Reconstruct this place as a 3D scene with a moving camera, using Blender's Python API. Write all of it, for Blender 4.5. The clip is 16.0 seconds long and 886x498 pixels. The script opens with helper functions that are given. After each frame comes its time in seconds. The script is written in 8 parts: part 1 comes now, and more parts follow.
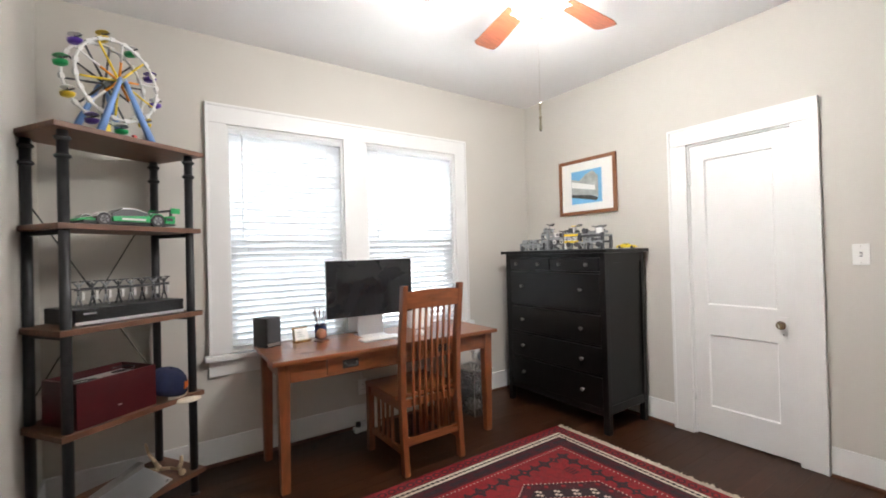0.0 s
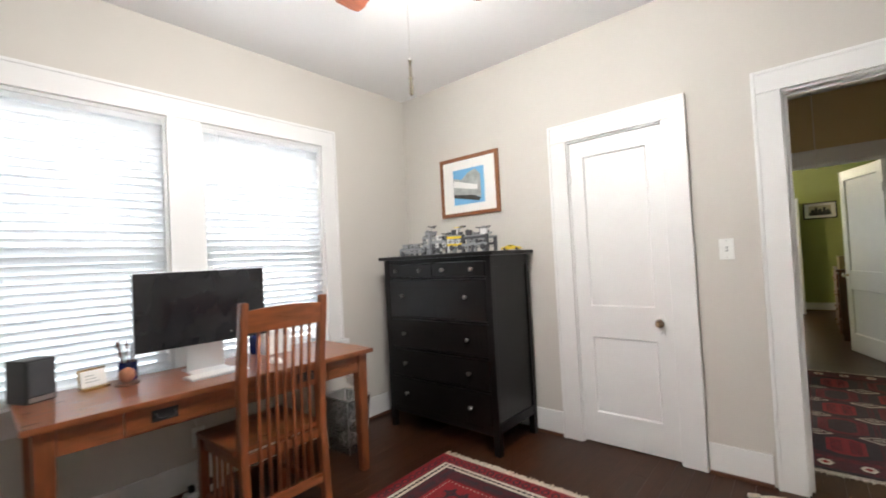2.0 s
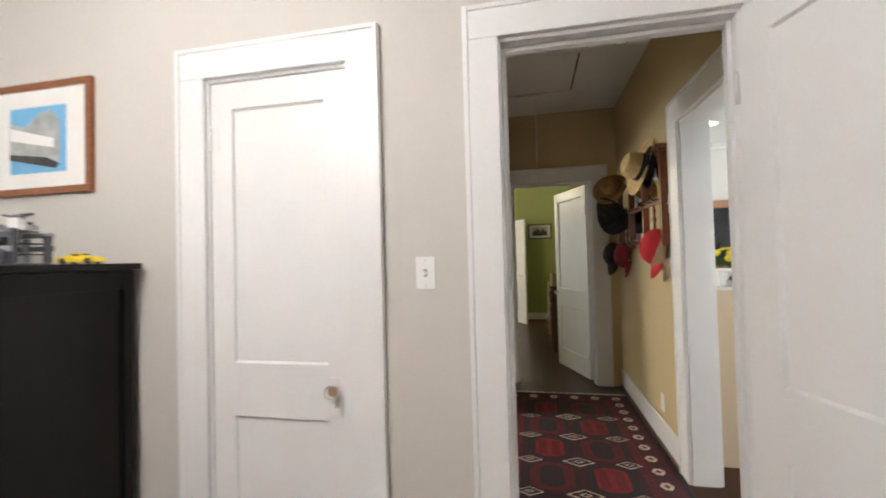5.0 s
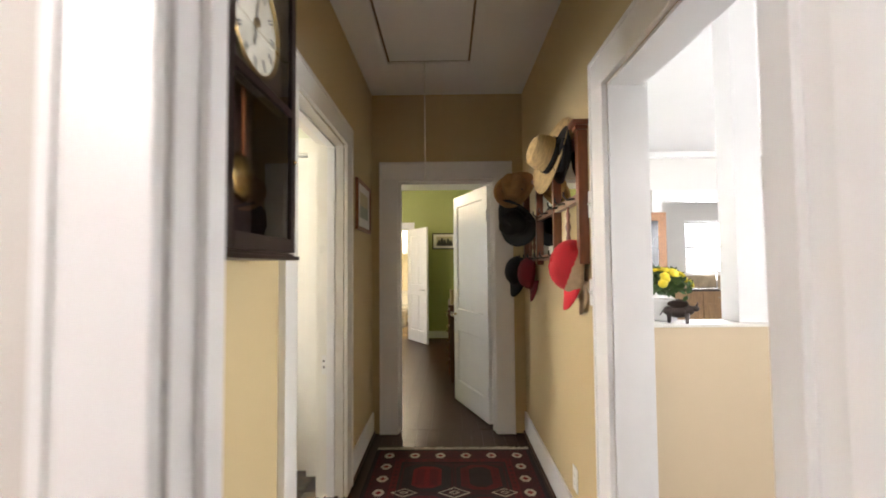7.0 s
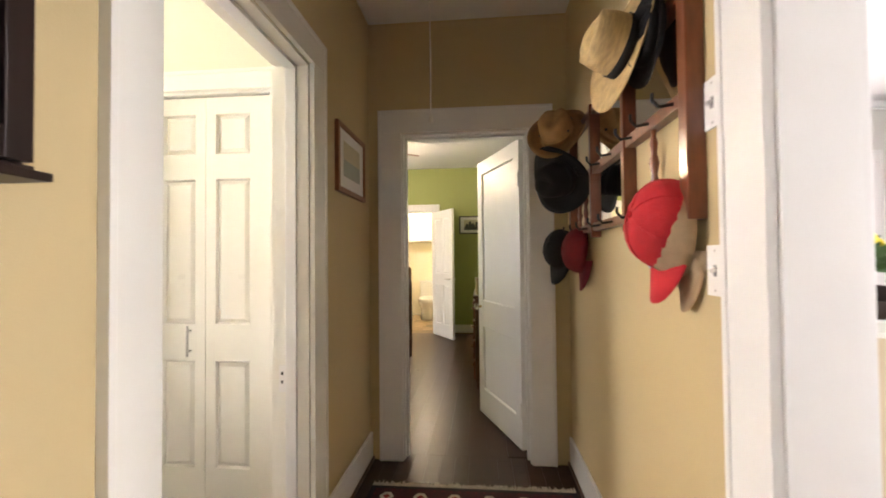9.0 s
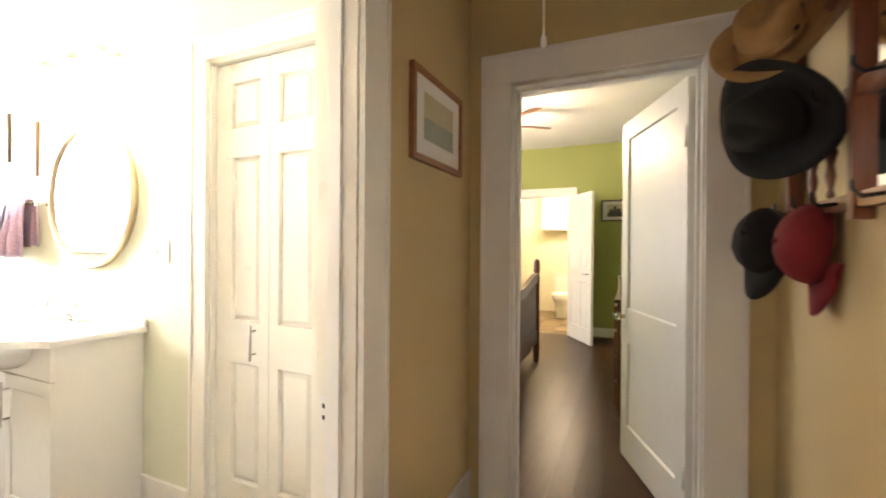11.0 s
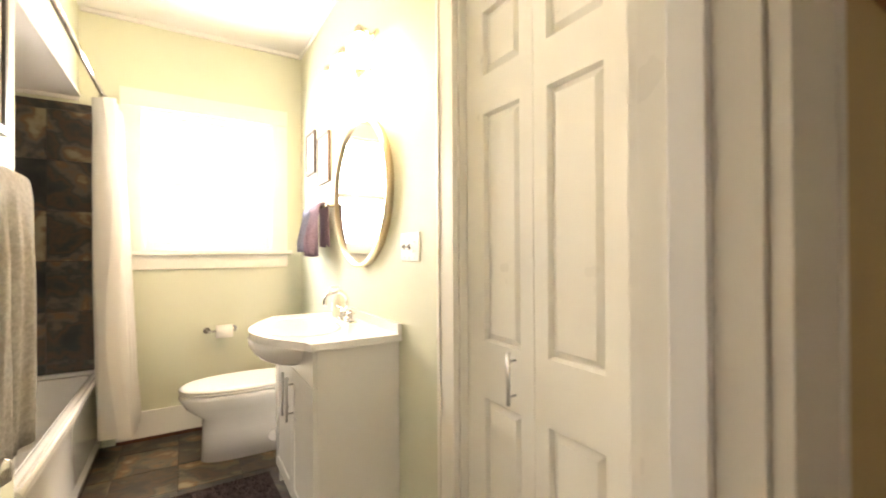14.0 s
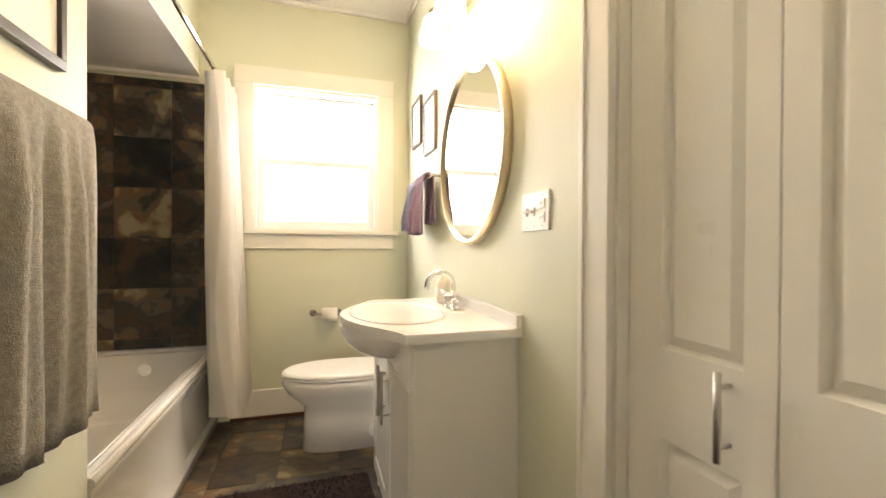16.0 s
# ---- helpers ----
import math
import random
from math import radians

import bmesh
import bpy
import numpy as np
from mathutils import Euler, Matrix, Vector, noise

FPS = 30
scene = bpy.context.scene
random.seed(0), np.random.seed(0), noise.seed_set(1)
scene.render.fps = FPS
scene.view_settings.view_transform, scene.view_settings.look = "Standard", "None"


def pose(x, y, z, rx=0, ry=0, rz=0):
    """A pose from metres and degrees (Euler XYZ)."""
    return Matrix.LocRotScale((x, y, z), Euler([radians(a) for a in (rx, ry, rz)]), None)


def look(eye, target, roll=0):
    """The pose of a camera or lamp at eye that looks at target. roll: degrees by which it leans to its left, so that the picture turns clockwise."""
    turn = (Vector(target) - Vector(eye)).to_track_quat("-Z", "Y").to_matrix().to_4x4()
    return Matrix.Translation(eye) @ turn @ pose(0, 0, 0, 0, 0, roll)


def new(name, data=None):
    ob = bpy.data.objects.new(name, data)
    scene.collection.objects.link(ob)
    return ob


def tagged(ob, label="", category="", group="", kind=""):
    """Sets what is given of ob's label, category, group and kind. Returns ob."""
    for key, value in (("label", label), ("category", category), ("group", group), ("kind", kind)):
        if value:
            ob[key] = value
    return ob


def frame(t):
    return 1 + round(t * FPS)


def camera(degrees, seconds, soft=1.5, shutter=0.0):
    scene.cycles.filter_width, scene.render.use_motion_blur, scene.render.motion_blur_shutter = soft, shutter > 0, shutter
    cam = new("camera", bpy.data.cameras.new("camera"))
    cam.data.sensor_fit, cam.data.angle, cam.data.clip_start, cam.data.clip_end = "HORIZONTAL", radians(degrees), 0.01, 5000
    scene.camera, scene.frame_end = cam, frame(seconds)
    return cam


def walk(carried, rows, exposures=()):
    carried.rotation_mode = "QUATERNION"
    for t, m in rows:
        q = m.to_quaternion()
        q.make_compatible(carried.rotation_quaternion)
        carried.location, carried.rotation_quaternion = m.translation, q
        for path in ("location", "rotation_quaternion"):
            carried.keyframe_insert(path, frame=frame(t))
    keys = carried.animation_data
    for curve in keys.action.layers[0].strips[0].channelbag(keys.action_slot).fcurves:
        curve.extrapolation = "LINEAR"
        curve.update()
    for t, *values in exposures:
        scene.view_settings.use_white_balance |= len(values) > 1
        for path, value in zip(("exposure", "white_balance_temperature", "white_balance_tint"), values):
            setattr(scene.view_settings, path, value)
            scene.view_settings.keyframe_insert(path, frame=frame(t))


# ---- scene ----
cam = camera(92.5, 16.0, 1.8, 0.5)
PATH = [
    (0, (0.108, 0.018, 1.316), (1.234, 1.67, 1.333), -1.5),
    (0.5, (0.159, 0.077, 1.305), (1.343, 1.689, 1.322), -1.6),
    (1, (0.228, 0.151, 1.295), (1.51, 1.686, 1.31), -2.3),
    (1.5, (0.322, 0.225, 1.279), (1.732, 1.643, 1.311), -3.1),
    (2, (0.474, 0.301, 1.27), (1.991, 1.603, 1.321), -3.0),
    (2.5, (0.659, 0.335, 1.273), (2.26, 1.531, 1.353), -2.6),
    (3, (0.852, 0.362, 1.284), (2.547, 1.42, 1.38), -2.0),
    (3.5, (1.053, 0.369, 1.286), (2.837, 1.266, 1.399), -1.6),
    (4, (1.313, 0.339, 1.297), (3.18, 1.052, 1.383), -2.8),
    (4.5, (1.549, 0.287, 1.3), (3.466, 0.853, 1.367), -2.6),
    (5, (1.798, 0.269, 1.296), (3.755, 0.679, 1.342), -1.5),
    (5.2, (1.894, 0.251, 1.298), (3.863, 0.6, 1.342), -1.1),
    (7.3, (2.935, 0.015, 1.354), (4.934, 0.02, 1.431), -0.7),
    (7.5, (3.026, -0.01, 1.364), (5.025, -0.001, 1.429), -1.1),
    (8, (3.242, -0.033, 1.349), (5.242, 0.024, 1.362), -1.5),
    (8.5, (3.449, -0.053, 1.289), (5.445, 0.067, 1.292), -1.2),
    (8.7, (3.514, -0.04, 1.261), (5.509, 0.099, 1.282), -0.9),
    (10.8, (4.204, -0.079, 1.242), (6.063, 0.657, 1.254), 0.4),
    (11, (4.27, -0.066, 1.269), (6.098, 0.747, 1.262), 0.4),
    (11.5, (4.399, -0.028, 1.28), (6.139, 0.958, 1.274), 0.4),
    (12, (4.481, 0.013, 1.262), (6.127, 1.15, 1.284), 0.4),
    (12.5, (4.535, 0.114, 1.244), (6.08, 1.385, 1.252), 1.0),
    (13, (4.601, 0.243, 1.253), (6.016, 1.656, 1.245), 1.1),
    (13.5, (4.695, 0.365, 1.256), (5.941, 1.929, 1.241), 0.5),
    (14, (4.787, 0.468, 1.222), (5.831, 2.174, 1.235), -0.3),
    (14.5, (4.821, 0.536, 1.191), (5.7, 2.333, 1.212), -0.2),
    (15, (4.873, 0.651, 1.162), (5.62, 2.506, 1.143), 0.1),
    (15.5, (4.914, 0.763, 1.151), (5.573, 2.651, 1.116), 0.2),
    (16, (4.941, 0.868, 1.139), (5.516, 2.783, 1.123), 0.3),
]
EXPOSURES = [(0, 0.34, 6400, 10), (5, 0.28, 6500, 12), (7.5, 0.82, 6700, 17), (8.7, 0.86, 6850, 19), (10.8, 1.35, 7150, 19), (12, 1.2, 7300, 18), (13, 0.85, 7450, 18), (14, 0.50, 7850, 18), (15, 0.13, 8050, 18), (16, -0.10, 7950, 18)]
walk(cam, [(t, look(eye, target, roll)) for t, eye, target, roll in PATH], EXPOSURES)

# ---- world, sun, large lights ----
world = bpy.data.worlds.new("sky")
scene.world = world
world.use_nodes = True
wn, wl = world.node_tree.nodes, world.node_tree.links
sky = wn.new("ShaderNodeTexSky")
sky.sky_type, sky.sun_disc = "NISHITA", False
sky.sun_elevation, sky.sun_rotation = radians(48), radians(205)
wl.new(sky.outputs[0], wn["Background"].inputs[0])
wn["Background"].inputs[1].default_value = 0.12


def lamp(name, kind, where, power, colour=(1, 1, 1), size=0.1, size_y=None, target=None):
    data = bpy.data.lights.new(name, kind)
    data.energy, data.color = power, colour
    if kind == "AREA":
        data.shape, data.size, data.size_y = "RECTANGLE", size, size_y or size
    elif kind == "POINT":
        data.shadow_soft_size = size
    elif kind == "SUN":
        data.angle = size
    ob = new(name, data)
    ob.matrix_world = look(where, target) if target else Matrix.Translation(where)
    return ob


DAY = (0.93, 0.97, 1.0)
WARM = (1.0, 0.70, 0.39)
lamp("sun", "SUN", (6, -10, 9), 2.0, (1, 0.95, 0.86), radians(0.5), target=(6.9, -3.5, 0))
lamp("office_window_daylight", "AREA", (1.42, 4.15, 3.0), 150, DAY, 2.4, 1.2, target=(1.42, 2.5, 0.9))
lamp("bath_window_daylight", "AREA", (4.95, 4.0, 1.7), 58, DAY, 0.8, 0.9, target=(4.95, 0, 1.2))
lamp("dining_window_daylight", "AREA", (6.9, -4.55, 1.5), 60, DAY, 1.2, 1.5, target=(6.2, 0, 1.2))
lamp("kitchen_window_daylight", "AREA", (10.55, -4.75, 1.65), 38, DAY, 0.8, 0.9, target=(7, -4.0, 1.0))
# added cool fill for the bedroom, from an unseen north opening
lamp("bedroom_fill", "AREA", (8.6, 3.15, 1.5), 13, DAY, 1.4, 1.2, target=(8.6, 0, 1.0))
lamp("fan_bulb", "POINT", (1.64, 1.40, 2.36), 96, (1, 0.97, 0.94), 0.22)
lamp("second_bath_bulb", "POINT", (12.0, 1.1, 2.3), 45, (1, 0.85, 0.6), 0.1)
lamp("bedroom_fan_bulb", "POINT", (8.6, 1.25, 2.30), 36, (1, 0.80, 0.52), 0.1)
# added fill: brightens the hall through the open doorway, its source never in view
lamp("hall_fill_south", "AREA", (3.9, -4.5, 1.5), 75, DAY, 1.6, 1.5, target=(3.9, 0, 1.2))


# ---- materials ----
def material(name, colour, rough=0.6, metal=0.0, vary=0.12, scale=6.0, bump=0.0, bump_scale=80.0, stretch=(1, 1, 1), coat=0.0, spec=0.5,
             second=None, glow=None, per_object=0.0, alpha=1.0, transmission=0.0, detail=4.0):
    m = bpy.data.materials.new(name)
    m.use_nodes = True
    n, l = m.node_tree.nodes, m.node_tree.links
    b = n["Principled BSDF"]
    b.inputs["Roughness"].default_value, b.inputs["Metallic"].default_value = rough, metal
    b.inputs["Coat Weight"].default_value = coat
    b.inputs["Coat Roughness"].default_value = 0.15
    b.inputs["Specular IOR Level"].default_value = spec
    b.inputs["Alpha"].default_value, b.inputs["Transmission Weight"].default_value = alpha, transmission
    tc = n.new("ShaderNodeTexCoord")
    mp = n.new("ShaderNodeMapping")
    mp.inputs["Scale"].default_value = stretch
    l.new(tc.outputs["Object"], mp.inputs[0])
    noi = n.new("ShaderNodeTexNoise")
    noi.inputs["Scale"].default_value, noi.inputs["Detail"].default_value = scale, detail
    l.new(mp.outputs[0], noi.inputs["Vector"])
    ramp = n.new("ShaderNodeValToRGB")
    dark = second or tuple(c * (1 - vary) for c in colour)
    ramp.color_ramp.elements[0].position, ramp.color_ramp.elements[1].position = 0.32, 0.68
    ramp.color_ramp.elements[0].color, ramp.color_ramp.elements[1].color = (*dark, 1), (*colour, 1)
    l.new(noi.outputs[0], ramp.inputs[0])
    out = ramp.outputs[0]
    if per_object:
        info, mul, hsv = n.new("ShaderNodeObjectInfo"), n.new("ShaderNodeMapRange"), n.new("ShaderNodeHueSaturation")
        mul.inputs["To Min"].default_value, mul.inputs["To Max"].default_value = 1 - per_object, 1 + per_object
        l.new(info.outputs["Random"], mul.inputs[0])
        l.new(mul.outputs[0], hsv.inputs["Value"])
        l.new(out, hsv.inputs["Color"])
        out = hsv.outputs[0]
    l.new(out, b.inputs["Base Color"])
    if bump:
        n2, bp = n.new("ShaderNodeTexNoise"), n.new("ShaderNodeBump")
        n2.inputs["Scale"].default_value, n2.inputs["Detail"].default_value = bump_scale, 3.0
        l.new(mp.outputs[0], n2.inputs["Vector"])
        bp.inputs["Strength"].default_value, bp.inputs["Distance"].default_value = bump, 0.004
        l.new(n2.outputs[0], bp.inputs["Height"])
        l.new(bp.outputs[0], b.inputs["Normal"])
        rr = n.new("ShaderNodeMapRange")
        rr.inputs["To Min"].default_value, rr.inputs["To Max"].default_value = max(0.02, rough - 0.07), min(1, rough + 0.07)
        l.new(noi.outputs[0], rr.inputs[0])
        l.new(rr.outputs[0], b.inputs["Roughness"])
    if glow:
        b.inputs["Emission Color"].default_value = (*glow[:3], 1)
        b.inputs["Emission Strength"].default_value = glow[3]
    return m


M = {}
M["beige"] = material("beige_wall_paint", (0.605, 0.578, 0.53), 0.75, vary=0.05, scale=1.3, bump=0.12, bump_scale=220)
M["tan"] = material("tan_wall_paint", (0.56, 0.44, 0.235), 0.7, vary=0.06, scale=1.3, bump=0.12, bump_scale=220)
M["sage"] = material("pale_sage_wall_paint", (0.66, 0.68, 0.55), 0.6, vary=0.05, scale=1.3, bump=0.12, bump_scale=220)
M["green"] = material("olive_green_wall_paint", (0.36, 0.40, 0.14), 0.7, vary=0.06, scale=1.2, bump=0.12, bump_scale=220)
M["cream_wall"] = material("cream_wall_paint", (0.80, 0.74, 0.60), 0.7, vary=0.04, scale=1.3, bump=0.1, bump_scale=220)
M["pale_wall"] = material("pale_grey_wall_paint", (0.72, 0.71, 0.68), 0.7, vary=0.04, scale=1.3, bump=0.1, bump_scale=220)
M["ceiling"] = material("white_ceiling_paint", (0.82, 0.82, 0.82), 0.85, vary=0.03, scale=1.5, bump=0.15, bump_scale=160)
M["white"] = material("white_gloss_paint", (0.80, 0.80, 0.79), 0.38, vary=0.035, scale=5, bump=0.06, bump_scale=60)
M["white_plastic"] = material("white_plastic", (0.82, 0.82, 0.80), 0.35, vary=0.03, scale=20)
# white trim with the bathroom's warm bounce tinted in; also the cream half-wall cap
M["warm_tinted_gloss"] = material("white_gloss_tinted_warm", (0.80, 0.785, 0.72), 0.3, vary=0.04, scale=4, bump=0.08, bump_scale=50)
M["porcelain"] = material("white_porcelain", (0.84, 0.84, 0.83), 0.08, vary=0.02, scale=3, coat=0.6)
M["floor"] = material("dark_stained_floorboard", (0.044, 0.0165, 0.0072), 0.33, spec=0.20, vary=0.35, scale=4, stretch=(1.2, 14, 1), per_object=0.14)
M["shoe"] = material("brown_shoe_moulding", (0.13, 0.055, 0.03), 0.4, vary=0.3, scale=12)
M["cherry"] = material("reddish_brown_cherry_wood", (0.26, 0.078, 0.025), 0.3, vary=0.38, scale=5, bump=0.08, bump_scale=40, stretch=(1.5, 9, 9), coat=0.4)
M["cherry_v"] = material("upright_cherry_wood", (0.25, 0.075, 0.025), 0.32, vary=0.38, scale=5, bump=0.08, bump_scale=40, stretch=(9, 9, 1.5), coat=0.35)
M["blade"] = material("reddish_fan_blade_wood", (0.30, 0.085, 0.04), 0.32, vary=0.35, scale=6, stretch=(2, 12, 2), coat=0.3)
M["walnut"] = material("dark_walnut_shelf_board", (0.17, 0.075, 0.04), 0.5, vary=0.45, scale=5, bump=0.15, bump_scale=40, stretch=(1.5, 12, 3))
M["black_iron"] = material("matt_black_iron", (0.028, 0.028, 0.03), 0.45, 0.4, vary=0.3, scale=30, bump=0.1, bump_scale=160)
M["blackbrown"] = material("black_brown_stained_pine", (0.0062, 0.0052, 0.0052), 0.30, vary=0.35, scale=4, stretch=(2, 14, 2), spec=0.26)
M["knob_grey"] = material("grey_metal_knob", (0.20, 0.19, 0.18), 0.35, 0.8, vary=0.1)
M["dark_mahogany"] = material("dark_mahogany", (0.014, 0.0045, 0.0036), 0.4, vary=0.4, scale=6, stretch=(6, 6, 1.5), coat=0.1, spec=0.35)
M["red_walnut"] = material("red_walnut_rack_wood", (0.19, 0.055, 0.025), 0.3, vary=0.4, scale=7, stretch=(6, 6, 1.5), coat=0.4)
M["chrome"] = material("polished_chrome", (0.78, 0.78, 0.78), 0.08, 1.0, vary=0.02)
M["steel"] = material("brushed_steel", (0.55, 0.54, 0.52), 0.3, 1.0, vary=0.1, scale=40, stretch=(1, 1, 20))
M["brass"] = material("aged_brass", (0.62, 0.43, 0.17), 0.25, 1.0, vary=0.25, scale=25)
M["champagne"] = material("champagne_brushed_metal", (0.72, 0.62, 0.45), 0.38, 1.0, vary=0.06, scale=20)
M["nickel"] = material("satin_nickel_frame", (0.62, 0.57, 0.46), 0.25, 1.0, vary=0.08)
M["mirror"] = material("mirror_glass", (0.92, 0.93, 0.92), 0.01, 1.0, vary=0.0)
M["black_plastic"] = material("black_plastic", (0.02, 0.02, 0.022), 0.4, vary=0.2, scale=20)
M["screen"] = material("black_glass_screen", (0.014, 0.014, 0.016), 0.13, vary=0.1, spec=0.5)
M["aluminium"] = material("pale_aluminium", (0.72, 0.73, 0.74), 0.3, 0.9, vary=0.03)
M["paper"] = material("white_paper_mat", (0.84, 0.83, 0.80), 0.8, vary=0.02, scale=30)
M["daylight"] = material("bright_hazy_daylight", (0.9, 0.95, 1.0), 1.0, vary=0.0, glow=(0.93, 0.97, 1.0, 4.0))
M["soft_daylight"] = material("soft_hazy_daylight", (0.8, 0.9, 1.0), 1.0, vary=0.0, glow=(0.84, 0.93, 1.0, 1.05))
M["rug_red"] = material("deep_red_wool", (0.21, 0.007, 0.011), 0.95, vary=0.35, scale=35, bump=0.5, bump_scale=320)
M["rug_bright"] = material("bright_red_wool", (0.25, 0.009, 0.012), 0.95, vary=0.3, scale=35, bump=0.5, bump_scale=320)
M["rug_dark"] = material("black_brown_wool", (0.022, 0.012, 0.016), 0.95, vary=0.35, scale=35, bump=0.5, bump_scale=320)
M["rug_deep"] = material("dark_madder_wool", (0.12, 0.006, 0.011), 0.95, vary=0.4, scale=35, bump=0.5, bump_scale=320)
M["rug_white"] = material("ivory_wool", (0.58, 0.52, 0.42), 0.95, vary=0.25, scale=35, bump=0.5, bump_scale=320)
M["rug_wine"] = material("wine_red_wool", (0.058, 0.005, 0.010), 0.95, vary=0.4, scale=35, bump=0.5, bump_scale=320)


def clear_glass(name, tint=(1, 1, 1), rough=0.0):
    m = bpy.data.materials.new(name)
    m.use_nodes = True
    b = m.node_tree.nodes["Principled BSDF"]
    b.inputs["Base Color"].default_value = (*tint, 1)
    b.inputs["Transmission Weight"].default_value, b.inputs["Roughness"].default_value, b.inputs["IOR"].default_value = 1.0, rough, 1.45
    return m


M["glass"] = clear_glass("clear_glass")


def translucent(name, colour, rough, share):
    m = bpy.data.materials.new(name)
    m.use_nodes = True
    n, l = m.node_tree.nodes, m.node_tree.links
    b, t, x = n["Principled BSDF"], n.new("ShaderNodeBsdfTranslucent"), n.new("ShaderNodeMixShader")
    b.inputs["Base Color"].default_value, b.inputs["Roughness"].default_value = (*colour, 1), rough
    t.inputs[0].default_value, x.inputs[0].default_value = (*colour, 1), share
    l.new(b.outputs[0], x.inputs[1])
    l.new(t.outputs[0], x.inputs[2])
    l.new(x.outputs[0], n["Material Output"].inputs[0])
    return m


M["blind"] = translucent("white_blind_slat", (0.88, 0.89, 0.90), 0.5, 0.36)


# ---- mesh helpers ----
def add_box(bm, lo, hi):
    x0, y0, z0 = (min(a, b) for a, b in zip(lo, hi))
    x1, y1, z1 = (max(a, b) for a, b in zip(lo, hi))
    v = [bm.verts.new((x, y, z)) for z in (z0, z1) for y in (y0, y1) for x in (x0, x1)]
    for f in ((0, 2, 3, 1), (4, 5, 7, 6), (0, 1, 5, 4), (1, 3, 7, 5), (3, 2, 6, 7), (2, 0, 4, 6)):
        bm.faces.new([v[i] for i in f])
    return v


def box(*pairs, bevel=0.0, turn=None):
    """A bmesh of boxes, given as (lo, hi) pairs, with bevelled edges."""
    bm = bmesh.new()
    for lo, hi in pairs:
        add_box(bm, lo, hi)
    if bevel:
        bmesh.ops.bevel(bm, geom=bm.edges[:], offset=bevel, segments=2, profile=0.7, affect="EDGES")
    if turn:
        bmesh.ops.transform(bm, matrix=turn, verts=bm.verts)
    return bm


def add_rod(bm, p, q, r, r2=None, n=12):
    """A capped, maybe tapered rod from p to q."""
    p, q = Vector(p), Vector(q)
    d = (q - p).normalized()
    a = d.orthogonal().normalized()
    b = d.cross(a)
    r2 = r if r2 is None else r2
    rings = []
    for c, s in ((p, r), (q, r2)):
        rings.append([bm.verts.new(c + s * (math.cos(2 * math.pi * k / n) * a + math.sin(2 * math.pi * k / n) * b)) for k in range(n)])
    for k in range(n):
        bm.faces.new((rings[0][k], rings[0][(k + 1) % n], rings[1][(k + 1) % n], rings[1][k])).smooth = True
    bm.faces.new(rings[0][::-1])
    bm.faces.new(rings[1])


def rods(*items, n=12):
    bm = bmesh.new()
    for it in items:
        add_rod(bm, *it, n=n)
    return bm


def add_tube(bm, pts, r, n=8):
    """A round tube along points."""
    pts = [Vector(p) for p in pts]
    rings = []
    up = None
    for i, p in enumerate(pts):
        d = (pts[min(i + 1, len(pts) - 1)] - pts[max(i - 1, 0)]).normalized()
        a = d.orthogonal().normalized() if up is None else (up - up.dot(d) * d).normalized()
        up = a
        b = d.cross(a)
        rr = r[i] if isinstance(r, (list, tuple)) else r
        rings.append([bm.verts.new(p + rr * (math.cos(2 * math.pi * k / n) * a + math.sin(2 * math.pi * k / n) * b)) for k in range(n)])
    for r0, r1 in zip(rings, rings[1:]):
        for k in range(n):
            bm.faces.new((r0[k], r0[(k + 1) % n], r1[(k + 1) % n], r1[k])).smooth = True
    bm.faces.new(rings[0][::-1])
    bm.faces.new(rings[-1])


def tube(pts, r, n=8):
    bm = bmesh.new()
    add_tube(bm, pts, r, n)
    return bm


def add_lathe(bm, profile, at=(0, 0, 0), n=24, turn=None, squash=(1, 1)):
    """A turned shape: (radius, height) pairs round z."""
    m = Matrix.Translation(at) @ (turn or Matrix())
    rings = []
    for r, z in profile:
        rings.append([bm.verts.new(m @ Vector((squash[0] * max(r, 1e-4) * math.cos(2 * math.pi * k / n), squash[1] * max(r, 1e-4) * math.sin(2 * math.pi * k / n), z))) for k in range(n)])
    for a, b in zip(rings, rings[1:]):
        for k in range(n):
            bm.faces.new((a[k], a[(k + 1) % n], b[(k + 1) % n], b[k])).smooth = True
    bm.faces.new(rings[0][::-1])
    bm.faces.new(rings[-1])


def lathe(profile, at=(0, 0, 0), n=24, turn=None, squash=(1, 1)):
    bm = bmesh.new()
    add_lathe(bm, profile, at, n, turn, squash)
    bmesh.ops.recalc_face_normals(bm, faces=bm.faces)
    return bm


def ball(at, r, u=16, v=10):
    bm = bmesh.new()
    r = r if isinstance(r, (list, tuple)) else (r, r, r)
    bmesh.ops.create_uvsphere(bm, u_segments=u, v_segments=v, radius=1.0, matrix=Matrix.Translation(at) @ Matrix.Diagonal((*r, 1)))
    for f in bm.faces:
        f.smooth = True
    return bm


def prism(outline, z0, z1, bevel=0.0):
    """An upright prism over an outline of (x, y)."""
    bm = bmesh.new()
    a = [bm.verts.new((x, y, z0)) for x, y in outline]
    b = [bm.verts.new((x, y, z1)) for x, y in outline]
    n = len(a)
    bm.faces.new(a[::-1])
    bm.faces.new(b)
    for k in range(n):
        bm.faces.new((a[k], a[(k + 1) % n], b[(k + 1) % n], b[k]))
    if bevel:
        bmesh.ops.bevel(bm, geom=bm.edges[:], offset=bevel, segments=2, profile=0.7, affect="EDGES")
    return bm


def turned(bm, m):
    bmesh.ops.transform(bm, matrix=m, verts=bm.verts)
    return bm


